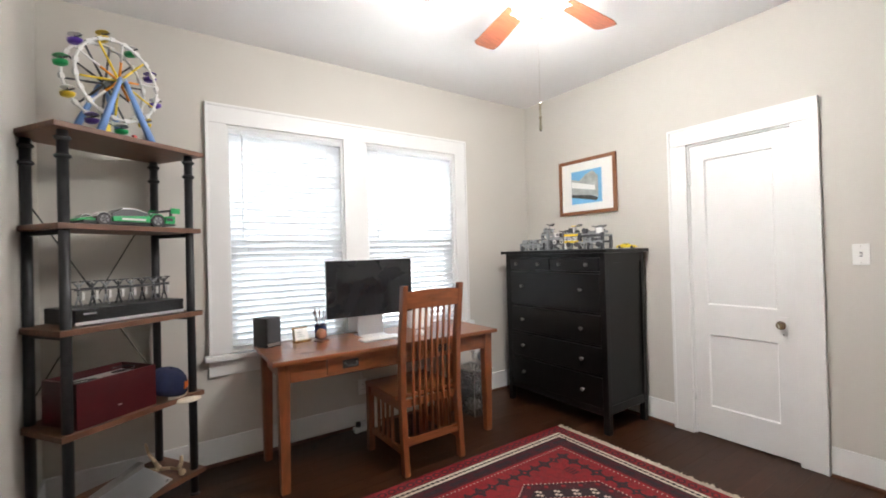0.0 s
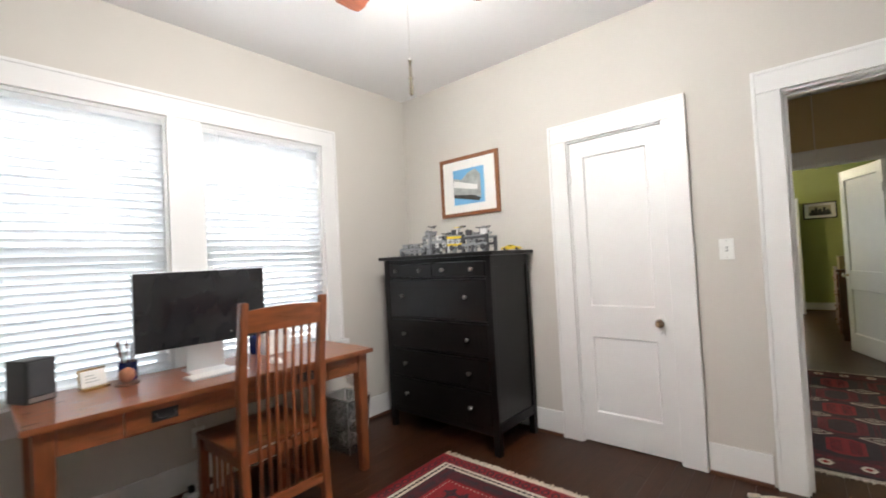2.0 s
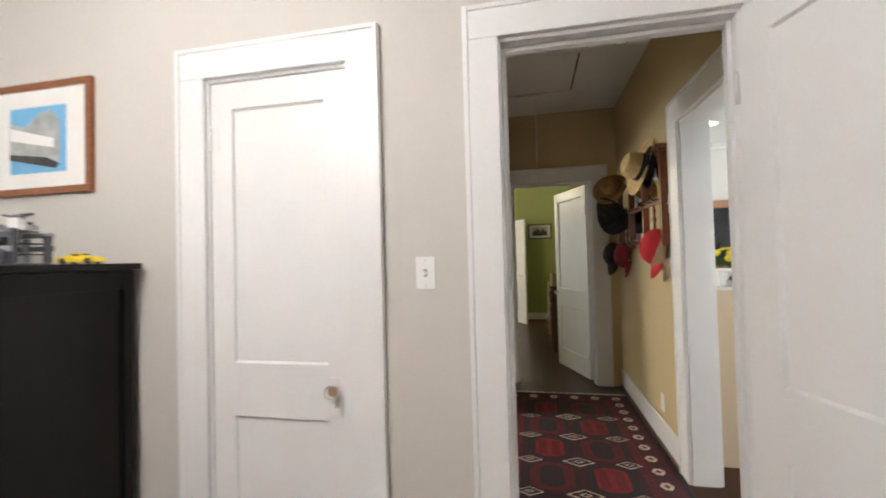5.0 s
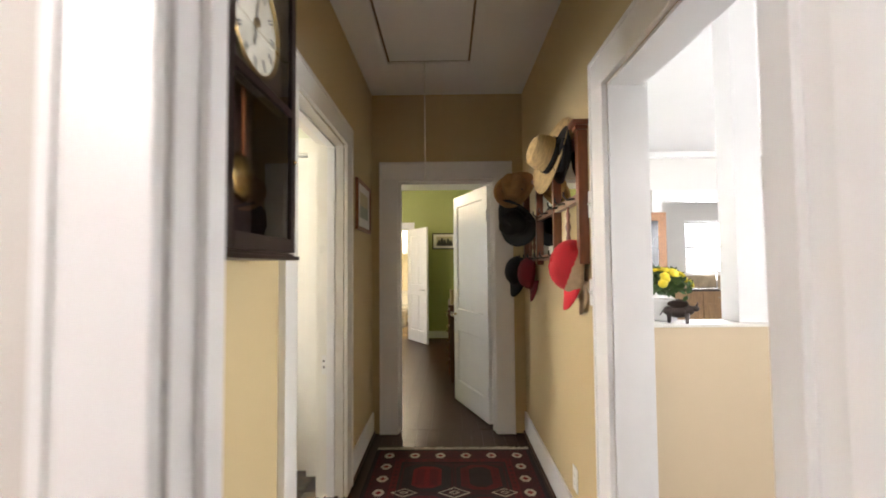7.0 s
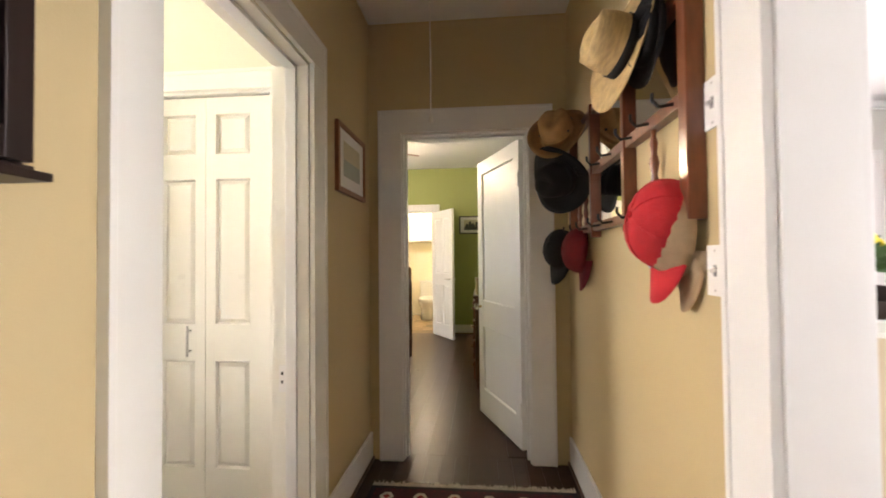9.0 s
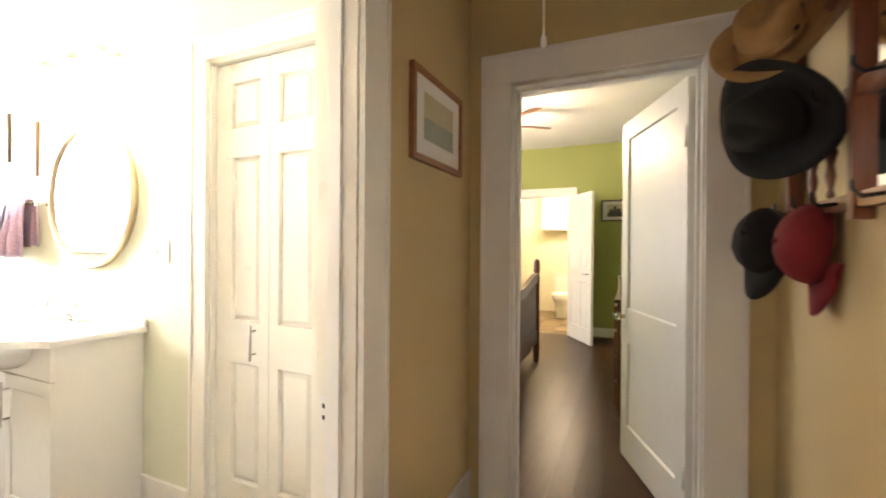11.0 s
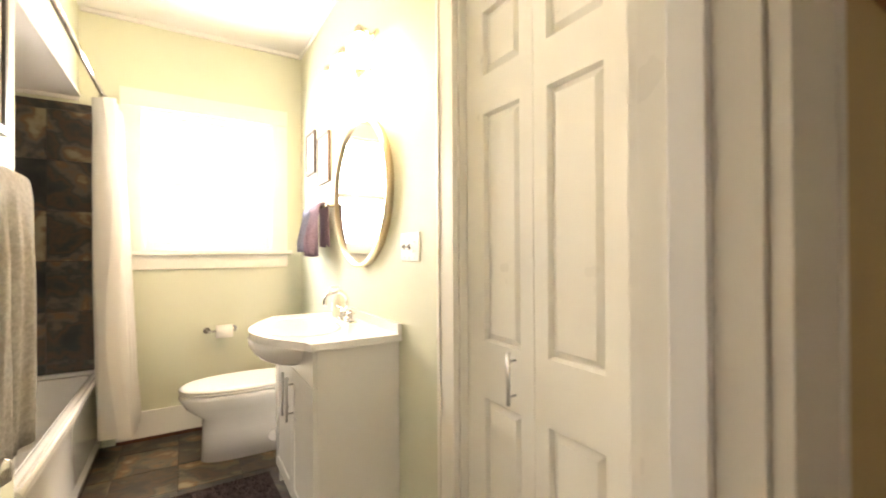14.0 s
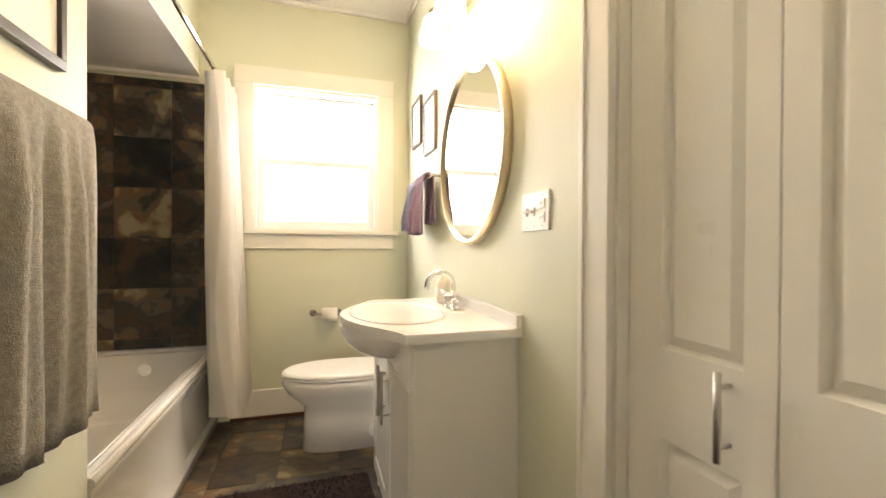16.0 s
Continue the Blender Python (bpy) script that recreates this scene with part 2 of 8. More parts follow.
def mesh_of(name, bm, mat):
    me = bpy.data.meshes.new(name)
    bm.to_mesh(me)
    bm.free()
    me.materials.append(M[mat] if isinstance(mat, str) else mat)
    return me


def part(name, bm, mat, parent, label="", at=None):
    ob = new(name, mesh_of(name, bm, mat))
    ob.parent = parent
    if at is not None:
        ob.matrix_basis = at
    if label:
        ob["label"] = label
    return ob


def thing(name, at, label, category, group="", kind=""):
    ob = new(name)
    ob.empty_display_size = 0.1
    ob.matrix_basis = at
    return tagged(ob, label, category, group, kind)


def solid(name, bm, mat, label, category="", kind="structure", at=None):
    ob = new(name, mesh_of(name, bm, mat))
    if at is not None:
        ob.matrix_basis = at
    return tagged(ob, label, category, "", kind)


# ---- the plan ----
# office, hall, bath, bedroom; dining room and kitchen to the south
CEIL = 2.755
OX0, OX1, OY0, OY1 = -0.40, 3.25, -1.10, 3.095
HX0, HX1, HY0, HY1 = 3.355, 6.245, -0.57, 0.668
BX0, BX1, BY0, BY1 = 4.35, 5.575, 0.81, 3.87
HALL_DOOR = (-0.385, 0.365, 2.045)
CLOSET = (0.915, 1.522, 2.03)
BATH_DOOR = (4.465, 5.31, 2.075)
SOUTH_GAP = (3.50, 4.42, 2.04)
BED_DOOR = (-0.335, 0.46, 2.045)
BIFOLD = (0.965, 1.66, 2.09)
OWIN = (0.505, 2.345, 0.70, 2.19)
BWIN = (4.55, 5.36, 1.24, 2.18)
FAR = 10.65


def wall(name, axis, v0, v1, span, holes, mat, label, z1=None):
    """A wall from v0 to v1 across, along span, with holes (u0, u1, z0, z1)."""
    z1 = z1 or CEIL + 0.08
    us = sorted({span[0], span[1], *(u for h in holes for u in h[:2])})
    bm = bmesh.new()
    for a, b in zip(us, us[1:]):
        cuts = sorted((h[2], h[3]) for h in holes if h[0] <= a + 1e-6 and h[1] >= b - 1e-6)
        z = 0.0
        for c0, c1 in cuts:
            if c0 > z + 1e-6:
                add_box(bm, *(((a, v0, z), (b, v1, c0)) if axis == "x" else ((v0, a, z), (v1, b, c0))))
            z = c1
        add_box(bm, *(((a, v0, z), (b, v1, z1)) if axis == "x" else ((v0, a, z), (v1, b, z1))))
    return solid(name, bm, mat, label, "wall")


hd = (HALL_DOOR[0], HALL_DOOR[1], 0, HALL_DOOR[2])
cd = (CLOSET[0], CLOSET[1], 0, CLOSET[2])
wall("wall_office_north", "x", OY1, OY1 + 0.16, (OX0 - 0.1, OX1 + 0.07), [OWIN], "beige", "beige painted plaster wall with a double window", None)
wall("wall_office_east", "y", OX1, OX1 + 0.073, (OY0 - 0.1, OY1), [hd, cd], "beige", "beige painted plaster wall with two doorways")
wall("wall_office_west", "y", OX0 - 0.1, OX0, (OY0 - 0.1, OY1), [], "beige", "plain beige painted plaster wall")
wall("wall_office_south", "x", OY0 - 0.1, OY0, (OX0, OX1), [], "beige", "plain beige painted plaster wall")
wall("wall_hall_west", "y", OX1 + 0.077, HX0, (HY0 - 0.13, HY1 + 0.14), [hd], "tan", "tan painted wall at the end of the hall")
bd = (BATH_DOOR[0], BATH_DOOR[1], 0, BATH_DOOR[2])
wall("wall_hall_north", "x", HY1, HY1 + 0.07, (HX0, HX1 + 0.06), [bd], "tan", "tan painted hall wall with a doorway to the bathroom")
sg = (SOUTH_GAP[0], SOUTH_GAP[1], 0, SOUTH_GAP[2])
wall("wall_hall_south", "x", HY0 - 0.066, HY0, (HX0, HX1 + 0.06), [sg], "tan", "tan painted hall wall with an open doorway")
wall("wall_dining_north", "x", HY0 - 0.135, HY0 - 0.069, (2.4, 8.25), [sg], "pale_wall", "pale painted wall with an open doorway")
bed = (BED_DOOR[0], BED_DOOR[1], 0, BED_DOOR[2])
wall("wall_hall_east", "y", HX1, HX1 + 0.073, (HY0, HY1), [bed], "tan", "tan painted wall at the far end of the hall")
wall("wall_bedroom_west", "y", HX1 + 0.077, HX1 + 0.15, (-0.73, 3.3), [bed], "green", "olive green bedroom wall with a doorway")
wall("wall_bath_south", "x", HY1 + 0.074, BY0, (3.5, BX1 + 0.6), [bd], "sage", "pale sage bathroom wall with a doorway")
bf = (BIFOLD[0], BIFOLD[1], 0, BIFOLD[2])
wall("wall_bath_east", "y", BX1, BX1 + 0.1, (BY0, BY1), [bf], "sage", "pale sage bathroom wall with a closet opening")
wall("wall_bath_north", "x", BY1, BY1 + 0.16, (3.45, BX1 + 0.1), [BWIN], "sage", "pale sage bathroom wall with a window")
wall("wall_bath_west", "y", BX0 - 0.12, BX0, (BY0, 2.24), [], "sage", "pale sage bathroom wall beside the tub")
wall("wall_tub_west", "y", 3.50, 3.60, (2.12, BY1), [], "sage", "wall behind the bathtub")
wall("wall_tub_south", "x", 2.12, 2.24, (3.60, BX0 - 0.12), [], "sage", "wall at the end of the bathtub")
fb = (0.77, 1.50, 0, 2.04)
wall("wall_bedroom_east", "y", FAR, FAR + 0.12, (-1.6, 3.3), [fb], "green", "olive green bedroom wall with a doorway")
wall("wall_bedroom_south", "x", -1.7, -1.6, (8.35, FAR + 0.12), [], "green", "olive green bedroom wall")
wall("wall_bedroom_south_2", "x", -0.71, -0.61, (HX1 + 0.15, 8.35), [], "green", "olive green bedroom wall")
wall("wall_bedroom_side", "y", 8.27, 8.35, (-1.6, -0.71), [], "green", "olive green bedroom wall return")
wall("wall_bedroom_north", "x", 3.3, 3.42, (HX1 + 0.15, FAR + 0.12), [(7.9, 9.3, 0.8, 2.1)], "green", "olive green bedroom wall with a window")
wall("wall_second_bath_east", "y", 13.0, 13.1, (0.0, 2.4), [], "cream_wall", "cream bathroom wall")
wall("wall_second_bath_north", "x", 2.3, 2.4, (FAR + 0.12, 13.0), [], "cream_wall", "cream bathroom wall")
wall("wall_second_bath_south", "x", 0.0, 0.1, (FAR + 0.12, 13.0), [], "cream_wall", "cream bathroom wall")
kd = (-3.85, -2.65, 0, 2.15)
wall("wall_dining_east", "y", 8.15, 8.25, (-4.5, -0.73), [kd], "pale_wall", "pale painted wall with a wide opening to the kitchen")
wall("wall_dining_south", "x", -4.5, -4.4, (2.4, 8.25), [(6.3, 7.55, 0.75, 2.2), (3.1, 4.7, 0.75, 2.2)], "pale_wall", "pale painted wall with windows")
wall("wall_dining_west", "y", 2.3, 2.4, (-4.5, -0.57), [], "pale_wall", "pale painted wall")
wall("wall_kitchen_east", "y", 10.6, 10.7, (-6.1, -1.7), [(-5.2, -4.3, 1.15, 2.15)], "pale_wall", "pale kitchen wall with a window")
wall("wall_kitchen_south", "x", -6.2, -6.1, (8.25, 10.7), [], "pale_wall", "pale kitchen wall")
wall("wall_kitchen_west", "y", 8.15, 8.25, (-6.2, -4.5), [], "pale_wall", "pale kitchen wall")
wall("wall_kitchen_north", "x", -1.9, -1.8, (8.36, 10.6), [], "pale_wall", "pale kitchen wall")
# closets behind the doors
wall("wall_closet_office", "y", 3.95, 4.02, (0.80, 1.72), [], "beige", "plain closet wall")
wall("wall_closet_office_north", "x", 1.65, 1.72, (3.31, 3.95), [], "beige", "plain closet wall")
wall("wall_closet_bath", "y", 6.15, 6.20, (0.82, 1.80), [], "sage", "plain closet wall")
wall("wall_closet_bath_north", "x", 1.75, 1.80, (5.67, 6.15), [], "sage", "plain closet wall")

for name, x0, x1, y0, y1, lab in (
    ("ceiling_office", OX0 - 0.1, 3.305, OY0 - 0.1, OY1 + 0.1, "white painted office ceiling"),
    ("ceiling_hall", 3.306, HX1 + 0.07, HY0 - 0.08, HY1 + 0.07, "white painted hall ceiling"),
    ("ceiling_bath", 3.45, BX1 + 0.65, HY1 + 0.073, BY1 + 0.1, "white painted bathroom ceiling"),
    ("ceiling_bedroom", HX1 + 0.075, FAR + 0.1, -1.65, 3.4, "white painted bedroom ceiling"),
    ("ceiling_second_bath", FAR + 0.101, 13.1, 0.0, 2.4, "white painted ceiling"),
    ("ceiling_dining", 2.3, 8.2, -4.5, HY0 - 0.081, "white painted dining room ceiling"),
    ("ceiling_kitchen", 8.201, 10.7, -6.2, -1.8, "white painted kitchen ceiling"),
):
    solid(name, box(((x0, y0, CEIL), (x1, y1, CEIL + 0.06))), "ceiling", lab, "ceiling")
solid("ground", box(((-60, -60, -0.6), (60, 60, -0.5))), material("dry_lawn", (0.10, 0.14, 0.05), 0.95, vary=0.4, scale=2), "green lawn outside the house", "ground")


# ---- floors ----
def plank_floor(name, x0, x1, y0, y1, wide, long, label, seed):
    rnd = random.Random(seed)
    base = solid(name, box(((x0, y0, -0.08), (x1, y1, -0.008))), material("dark_floor_gap", (0.012, 0.008, 0.006), 0.8), label, "floor")
    rows = math.ceil((y1 - y0) / wide)
    wide = (y1 - y0) / rows
    me = mesh_of("plank", box(((0, 0.0005, -0.02), (long - 0.001, wide - 0.0005, 0)), bevel=0.0006), "floor")
    for r in range(rows):
        x = x0 - rnd.random() * long
        while x < x1:
            a, b = max(x, x0), min(x + long, x1)
            if b - a > 0.02:
                p = new("plank", me)
                p.parent = base
                p.matrix_basis = Matrix.Translation((a, y0 + r * wide, 0)) @ Matrix.Diagonal(((b - a) / long, 1, 1, 1))
            x += long
    return base


SLATE = bpy.data.materials.new("multicolour_slate")
SLATE.use_nodes = True


def slate_nodes(m):
    n, l = m.node_tree.nodes, m.node_tree.links
    b = n["Principled BSDF"]
    tc, info, add = n.new("ShaderNodeTexCoord"), n.new("ShaderNodeObjectInfo"), n.new("ShaderNodeVectorMath")
    sc = n.new("ShaderNodeMath")
    sc.operation, sc.inputs[1].default_value = "MULTIPLY", 37.0
    l.new(info.outputs["Random"], sc.inputs[0])
    l.new(tc.outputs["Object"], add.inputs[0])
    l.new(sc.outputs[0], add.inputs[1])
    a, c = n.new("ShaderNodeTexNoise"), n.new("ShaderNodeTexNoise")
    a.inputs["Scale"].default_value, a.inputs["Detail"].default_value, a.inputs["Distortion"].default_value = 5.5, 12.0, 0.25
    c.inputs["Scale"].default_value, c.inputs["Detail"].default_value = 40.0, 6.0
    l.new(add.outputs[0], a.inputs["Vector"])
    l.new(add.outputs[0], c.inputs["Vector"])
    ramp = n.new("ShaderNodeValToRGB")
    e = ramp.color_ramp.elements
    e[0].position, e[0].color = 0.30, (0.012, 0.013, 0.014, 1)
    e[1].position, e[1].color = 0.74, (0.30, 0.26, 0.17, 1)
    for pos, col in ((0.42, (0.026, 0.027, 0.026, 1)), (0.50, (0.075, 0.046, 0.027, 1)), (0.54, (0.035, 0.034, 0.030, 1)), (0.60, (0.115, 0.10, 0.072, 1)), (0.66, (0.16, 0.085, 0.038, 1))):
        e.new(pos).color = col
    off, half = n.new("ShaderNodeMath"), n.new("ShaderNodeMath")
    half.operation = "MULTIPLY_ADD"
    half.inputs[1].default_value, half.inputs[2].default_value = 0.24, -0.13
    l.new(info.outputs["Random"], half.inputs[0])
    l.new(a.outputs[0], off.inputs[0])
    l.new(half.outputs[0], off.inputs[1])
    l.new(off.outputs[0], ramp.inputs[0])
    l.new(ramp.outputs[0], b.inputs["Base Color"])
    bp, bp2 = n.new("ShaderNodeBump"), n.new("ShaderNodeBump")
    bp.inputs["Strength"].default_value, bp.inputs["Distance"].default_value = 0.5, 0.006
    bp2.inputs["Strength"].default_value, bp2.inputs["Distance"].default_value = 0.4, 0.003
    l.new(a.outputs[0], bp.inputs["Height"])
    l.new(c.outputs[0], bp2.inputs["Height"])
    l.new(bp.outputs[0], bp2.inputs["Normal"])
    l.new(bp2.outputs[0], b.inputs["Normal"])
    b.inputs["Roughness"].default_value = 0.42


slate_nodes(SLATE)
M["slate"] = SLATE
M["grout"] = material("dark_brown_grout", (0.055, 0.045, 0.038), 0.9, vary=0.2, scale=30)


# ---- doors, casings, windows ----
def panel_door_bm(w, h, t, panels, raised=False):
    """A door leaf from x 0 to w, its face at y = 0 and its back at y = t, with sunk panels on both faces."""
    bm = bmesh.new()
    xs = sorted({0.0, w, *(u for p in panels for u in p[:2])})
    zs = sorted({0.0, h, *(u for p in panels for u in p[2:])})
    for side in (0, 1):
        y = t if side else 0.0
        grid = {(i, k): bm.verts.new((x, y, z)) for i, x in enumerate(xs) for k, z in enumerate(zs)}
        sunk = []
        for i in range(len(xs) - 1):
            for k in range(len(zs) - 1):
                q = [grid[i, k], grid[i + 1, k], grid[i + 1, k + 1], grid[i, k + 1]]
                f = bm.faces.new(q[::-1] if side else q)
                mx, mz = (xs[i] + xs[i + 1]) / 2, (zs[k] + zs[k + 1]) / 2
                if any(p[0] < mx < p[1] and p[2] < mz < p[3] for p in panels):
                    sunk.append(f)
        bm.normal_update()
        if len(sunk):
            bmesh.ops.inset_individual(bm, faces=sunk, thickness=0.010, depth=-0.012 - 0.003 * raised)
            bmesh.ops.inset_individual(bm, faces=sunk, thickness=0.003, depth=0.0)
            if raised:
                bmesh.ops.inset_individual(bm, faces=sunk, thickness=0.026, depth=0.011)
    for a, b in (((0, 0, 0), (0, t, h)), ((w, 0, 0), (w, t, h))):
        v = [bm.verts.new(p) for p in ((a[0], 0, 0), (a[0], t, 0), (a[0], t, h), (a[0], 0, h))]
        bm.faces.new(v if a[0] else v[::-1])
    for z in (0, h):
        v = [bm.verts.new(p) for p in ((0, 0, z), (w, 0, z), (w, t, z), (0, t, z))]
        bm.faces.new(v if z else v[::-1])
    bmesh.ops.remove_doubles(bm, verts=bm.verts, dist=1e-5)
    return bm


def two_panel(w, h, s=0.092):
    return [(s, w - s, 0.20, 0.695), (s, w - s, 0.90, h - 0.105)]


def glass_knob(parent, x, z, y, out=-1, reach=0.024):
    """A faceted glass knob on a brass shank with an old key plate."""
    part("key_plate", box(((x - 0.022, y, z - 0.10), (x + 0.022, y + out * 0.004, z + 0.045)), bevel=0.001), "white", parent, "painted metal key plate")
    part("knob_shank", rods(((x, y, z), (x, y + out * (reach + 0.006), z), 0.012)), "brass", parent, "brass knob shank")
    part("door_knob", turned(lathe([(0.010, 0.0), (0.018, 0.004), (0.026, 0.014), (0.027, 0.022), (0.020, 0.034), (0.008, 0.037)], n=12), Matrix.Translation((x, y + out * reach, z)) @ Matrix.Rotation(radians(90 if out < 0 else -90), 4, "X")), "knob_glass", parent, "faceted clear glass knob")
    part("keyhole", rods(((x, y + out * 0.0042, z - 0.062), (x, y + out * 0.0052, z - 0.062), 0.004), n=8), "black_plastic", parent, "dark keyhole")


M["knob_glass"] = material("cloudy_knob_glass", (0.95, 0.92, 0.86), 0.03, vary=0.05, transmission=0.88, coat=0.5)


def hinge(parent, x, z, y, out=-1):
    part("hinge", rods(((x, y + out * 0.006, z - 0.045), (x, y + out * 0.006, z + 0.045), 0.007), ((x, y + out * 0.006, z + 0.045), (x, y + out * 0.006, z + 0.055), 0.004)), "white", parent, "painted butt hinge")


def casing(name, at, u0, u1, top, wide, depth, label, head=None, floor_z=0.0, jamb_mat="white", hidden_side="", mat="white"):
    """Door casing in its wall: boards on the room face (local -y), lining through the wall for depth."""
    head = head or wide
    root = thing(name, at, label, "door frame", kind="structure")
    p = 0.022
    if hidden_side != "left":
        part("side_casing", box(((u0 - wide, -p, floor_z), (u0 + 0.004, -0.001, top)), bevel=0.003), mat, root)
        part("back_band", box(((u0 - wide - 0.012, -p - 0.005, floor_z), (u0 - wide + 0.006, 0.0, top + head + 0.012)), bevel=0.003), mat, root)
    if hidden_side != "right":
        part("side_casing", box(((u1 - 0.004, -p, floor_z), (u1 + wide, -0.001, top)), bevel=0.003), mat, root)
        part("back_band", box(((u1 + wide - 0.006, -p - 0.005, floor_z), (u1 + wide + 0.012, 0.0, top + head + 0.012)), bevel=0.003), mat, root)
    part("head_casing", box(((u0 - wide + 0.006, -p, top + 0.0005), (u1 + wide - 0.006, -0.001, top + head)), bevel=0.003), mat, root)
    part("back_band", box(((u0 - wide + 0.006, -p - 0.005, top + head - 0.006), (u1 + wide - 0.006, 0.0, top + head + 0.012)), bevel=0.003), mat, root)
    if depth:
        part("side_jamb", box(((u0 - 0.001, 0.0005, floor_z), (u0 + 0.012, depth, top)), bevel=0.001), jamb_mat, root)
        part("side_jamb", box(((u1 - 0.012, 0.0005, floor_z), (u1 + 0.001, depth, top)), bevel=0.001), jamb_mat, root)
        part("head_jamb", box(((u0 + 0.012, 0.0005, top - 0.012), (u1 - 0.012, depth, top + 0.001)), bevel=0.001), jamb_mat, root)
    return root


def stops(root, u0, u1, top, v0, v1, mat="white"):
    part("door_stop", box(((u0 + 0.0125, v0, 0), (u0 + 0.026, v1, top - 0.013)), bevel=0.002), mat, root)
    part("door_stop", box(((u1 - 0.026, v0, 0), (u1 - 0.0125, v1, top - 0.013)), bevel=0.002), mat, root)
    part("door_stop", box(((u0 + 0.026, v0, top - 0.026), (u1 - 0.026, v1, top - 0.0125)), bevel=0.002), mat, root)


def facing(wall_side, v):
    """The pose whose x runs to the right along a wall as seen from its room, and whose -y points into the room."""
    return {"north": pose(0, v, 0), "east": pose(v, 0, 0, 0, 0, -90), "south": pose(0, v, 0, 0, 0, 180), "west": pose(v, 0, 0, 0, 0, 90)}[wall_side]


# office east wall: local x = -y
c = casing("door_frame_1", facing("east", OX1), -CLOSET[1], -CLOSET[0], CLOSET[2], 0.112, 0.073, "white painted closet door frame with wide flat boards")
leaf = thing("door_1", facing("east", OX1) @ pose(-CLOSET[1] + 0.014, 0.008, 0.012), "closed white two-panel closet door with glass knob", "door", kind="structure")
LW, LH = CLOSET[1] - CLOSET[0] - 0.028, CLOSET[2] - 0.028
part("door_leaf", panel_door_bm(LW, LH, 0.036, two_panel(LW, LH)), "white", leaf)
glass_knob(leaf, LW - 0.062, 0.812, 0)
for z in (0.27, 1.78):
    hinge(leaf, 0.0, z, 0)
    part("hinge_plate", box(((0.004, -0.003, z - 0.045), (0.036, -0.0005, z + 0.045)), bevel=0.001), "white", leaf, "painted hinge plate")

c = casing("door_frame_2", facing("east", OX1), -HALL_DOOR[1], -HALL_DOOR[0], HALL_DOOR[2], 0.105, HX0 - OX1, "white painted hall doorway frame with wide flat boards")
stops(c, -HALL_DOOR[1], -HALL_DOOR[0], HALL_DOOR[2], 0.045, 0.08)
casing("door_frame_3", facing("west", HX0), HALL_DOOR[0], HALL_DOOR[1], HALL_DOOR[2], 0.118, 0, "white painted hall side of the office doorway")
W2 = HALL_DOOR[1] - HALL_DOOR[0] - 0.028
leaf = thing("door_2", pose(OX1 + 0.002, HALL_DOOR[0] + 0.016, 0.012, 0, 0, 196), "open white two-panel office door with glass knob", "door", kind="structure")
part("door_leaf", panel_door_bm(W2, HALL_DOOR[2] - 0.028, 0.036, two_panel(W2, HALL_DOOR[2] - 0.028, 0.112)), "white", leaf)
glass_knob(leaf, W2 - 0.062, 0.835, 0)
glass_knob(leaf, W2 - 0.062, 0.835, 0.036, 1)
for z in (0.27, 1.78):
    hinge(leaf, 0.0, z, 0)

# hall north wall: bathroom door
c = casing("door_frame_4", facing("north", HY1), BATH_DOOR[0], BATH_DOOR[1], BATH_DOOR[2], 0.122, BY0 - HY1, "white painted bathroom doorway frame", head=0.115, mat="warm_tinted_gloss", jamb_mat="warm_tinted_gloss")
stops(c, BATH_DOOR[0], BATH_DOOR[1], BATH_DOOR[2], 0.05, 0.095)
part("strike_plate", box(((BATH_DOOR[1] - 0.0135, 0.10, 0.71), (BATH_DOOR[1] - 0.0115, 0.128, 0.82))), "white", c, "painted strike plate")
for z in (0.745, 0.78):
    part("strike_hole", box(((BATH_DOOR[1] - 0.0142, 0.110, z), (BATH_DOOR[1] - 0.0132, 0.120, z + 0.013))), "black_plastic", c, "dark latch hole")
casing("door_frame_5", facing("south", BY0), -BATH_DOOR[1], -BATH_DOOR[0], BATH_DOOR[2], 0.11, 0, "white painted bathroom side of the doorway", mat="warm_tinted_gloss", jamb_mat="warm_tinted_gloss")
W3 = BATH_DOOR[1] - BATH_DOOR[0]
leaf = thing("door_3", pose(BATH_DOOR[0] - 0.03, BY0 + 0.035, 0.012, 0, 0, 91.5), "open white bathroom door with crystal knob", "door", kind="structure")
part("door_leaf", panel_door_bm(W3, BATH_DOOR[2] - 0.03, 0.036, two_panel(W3, BATH_DOOR[2] - 0.03)), "white", leaf)
glass_knob(leaf, W3 - 0.068, 0.785, 0, -1, 0.05)

# hall south opening: local x = -x
casing("door_frame_6", facing("south", HY0), -SOUTH_GAP[1], -SOUTH_GAP[0], SOUTH_GAP[2], 0.125, 0.135, "white painted frame of the open doorway to the dining room")
casing("door_frame_7", facing("north", HY0 - 0.135), SOUTH_GAP[0], SOUTH_GAP[1], SOUTH_GAP[2], 0.12, 0, "white painted dining side of the doorway")

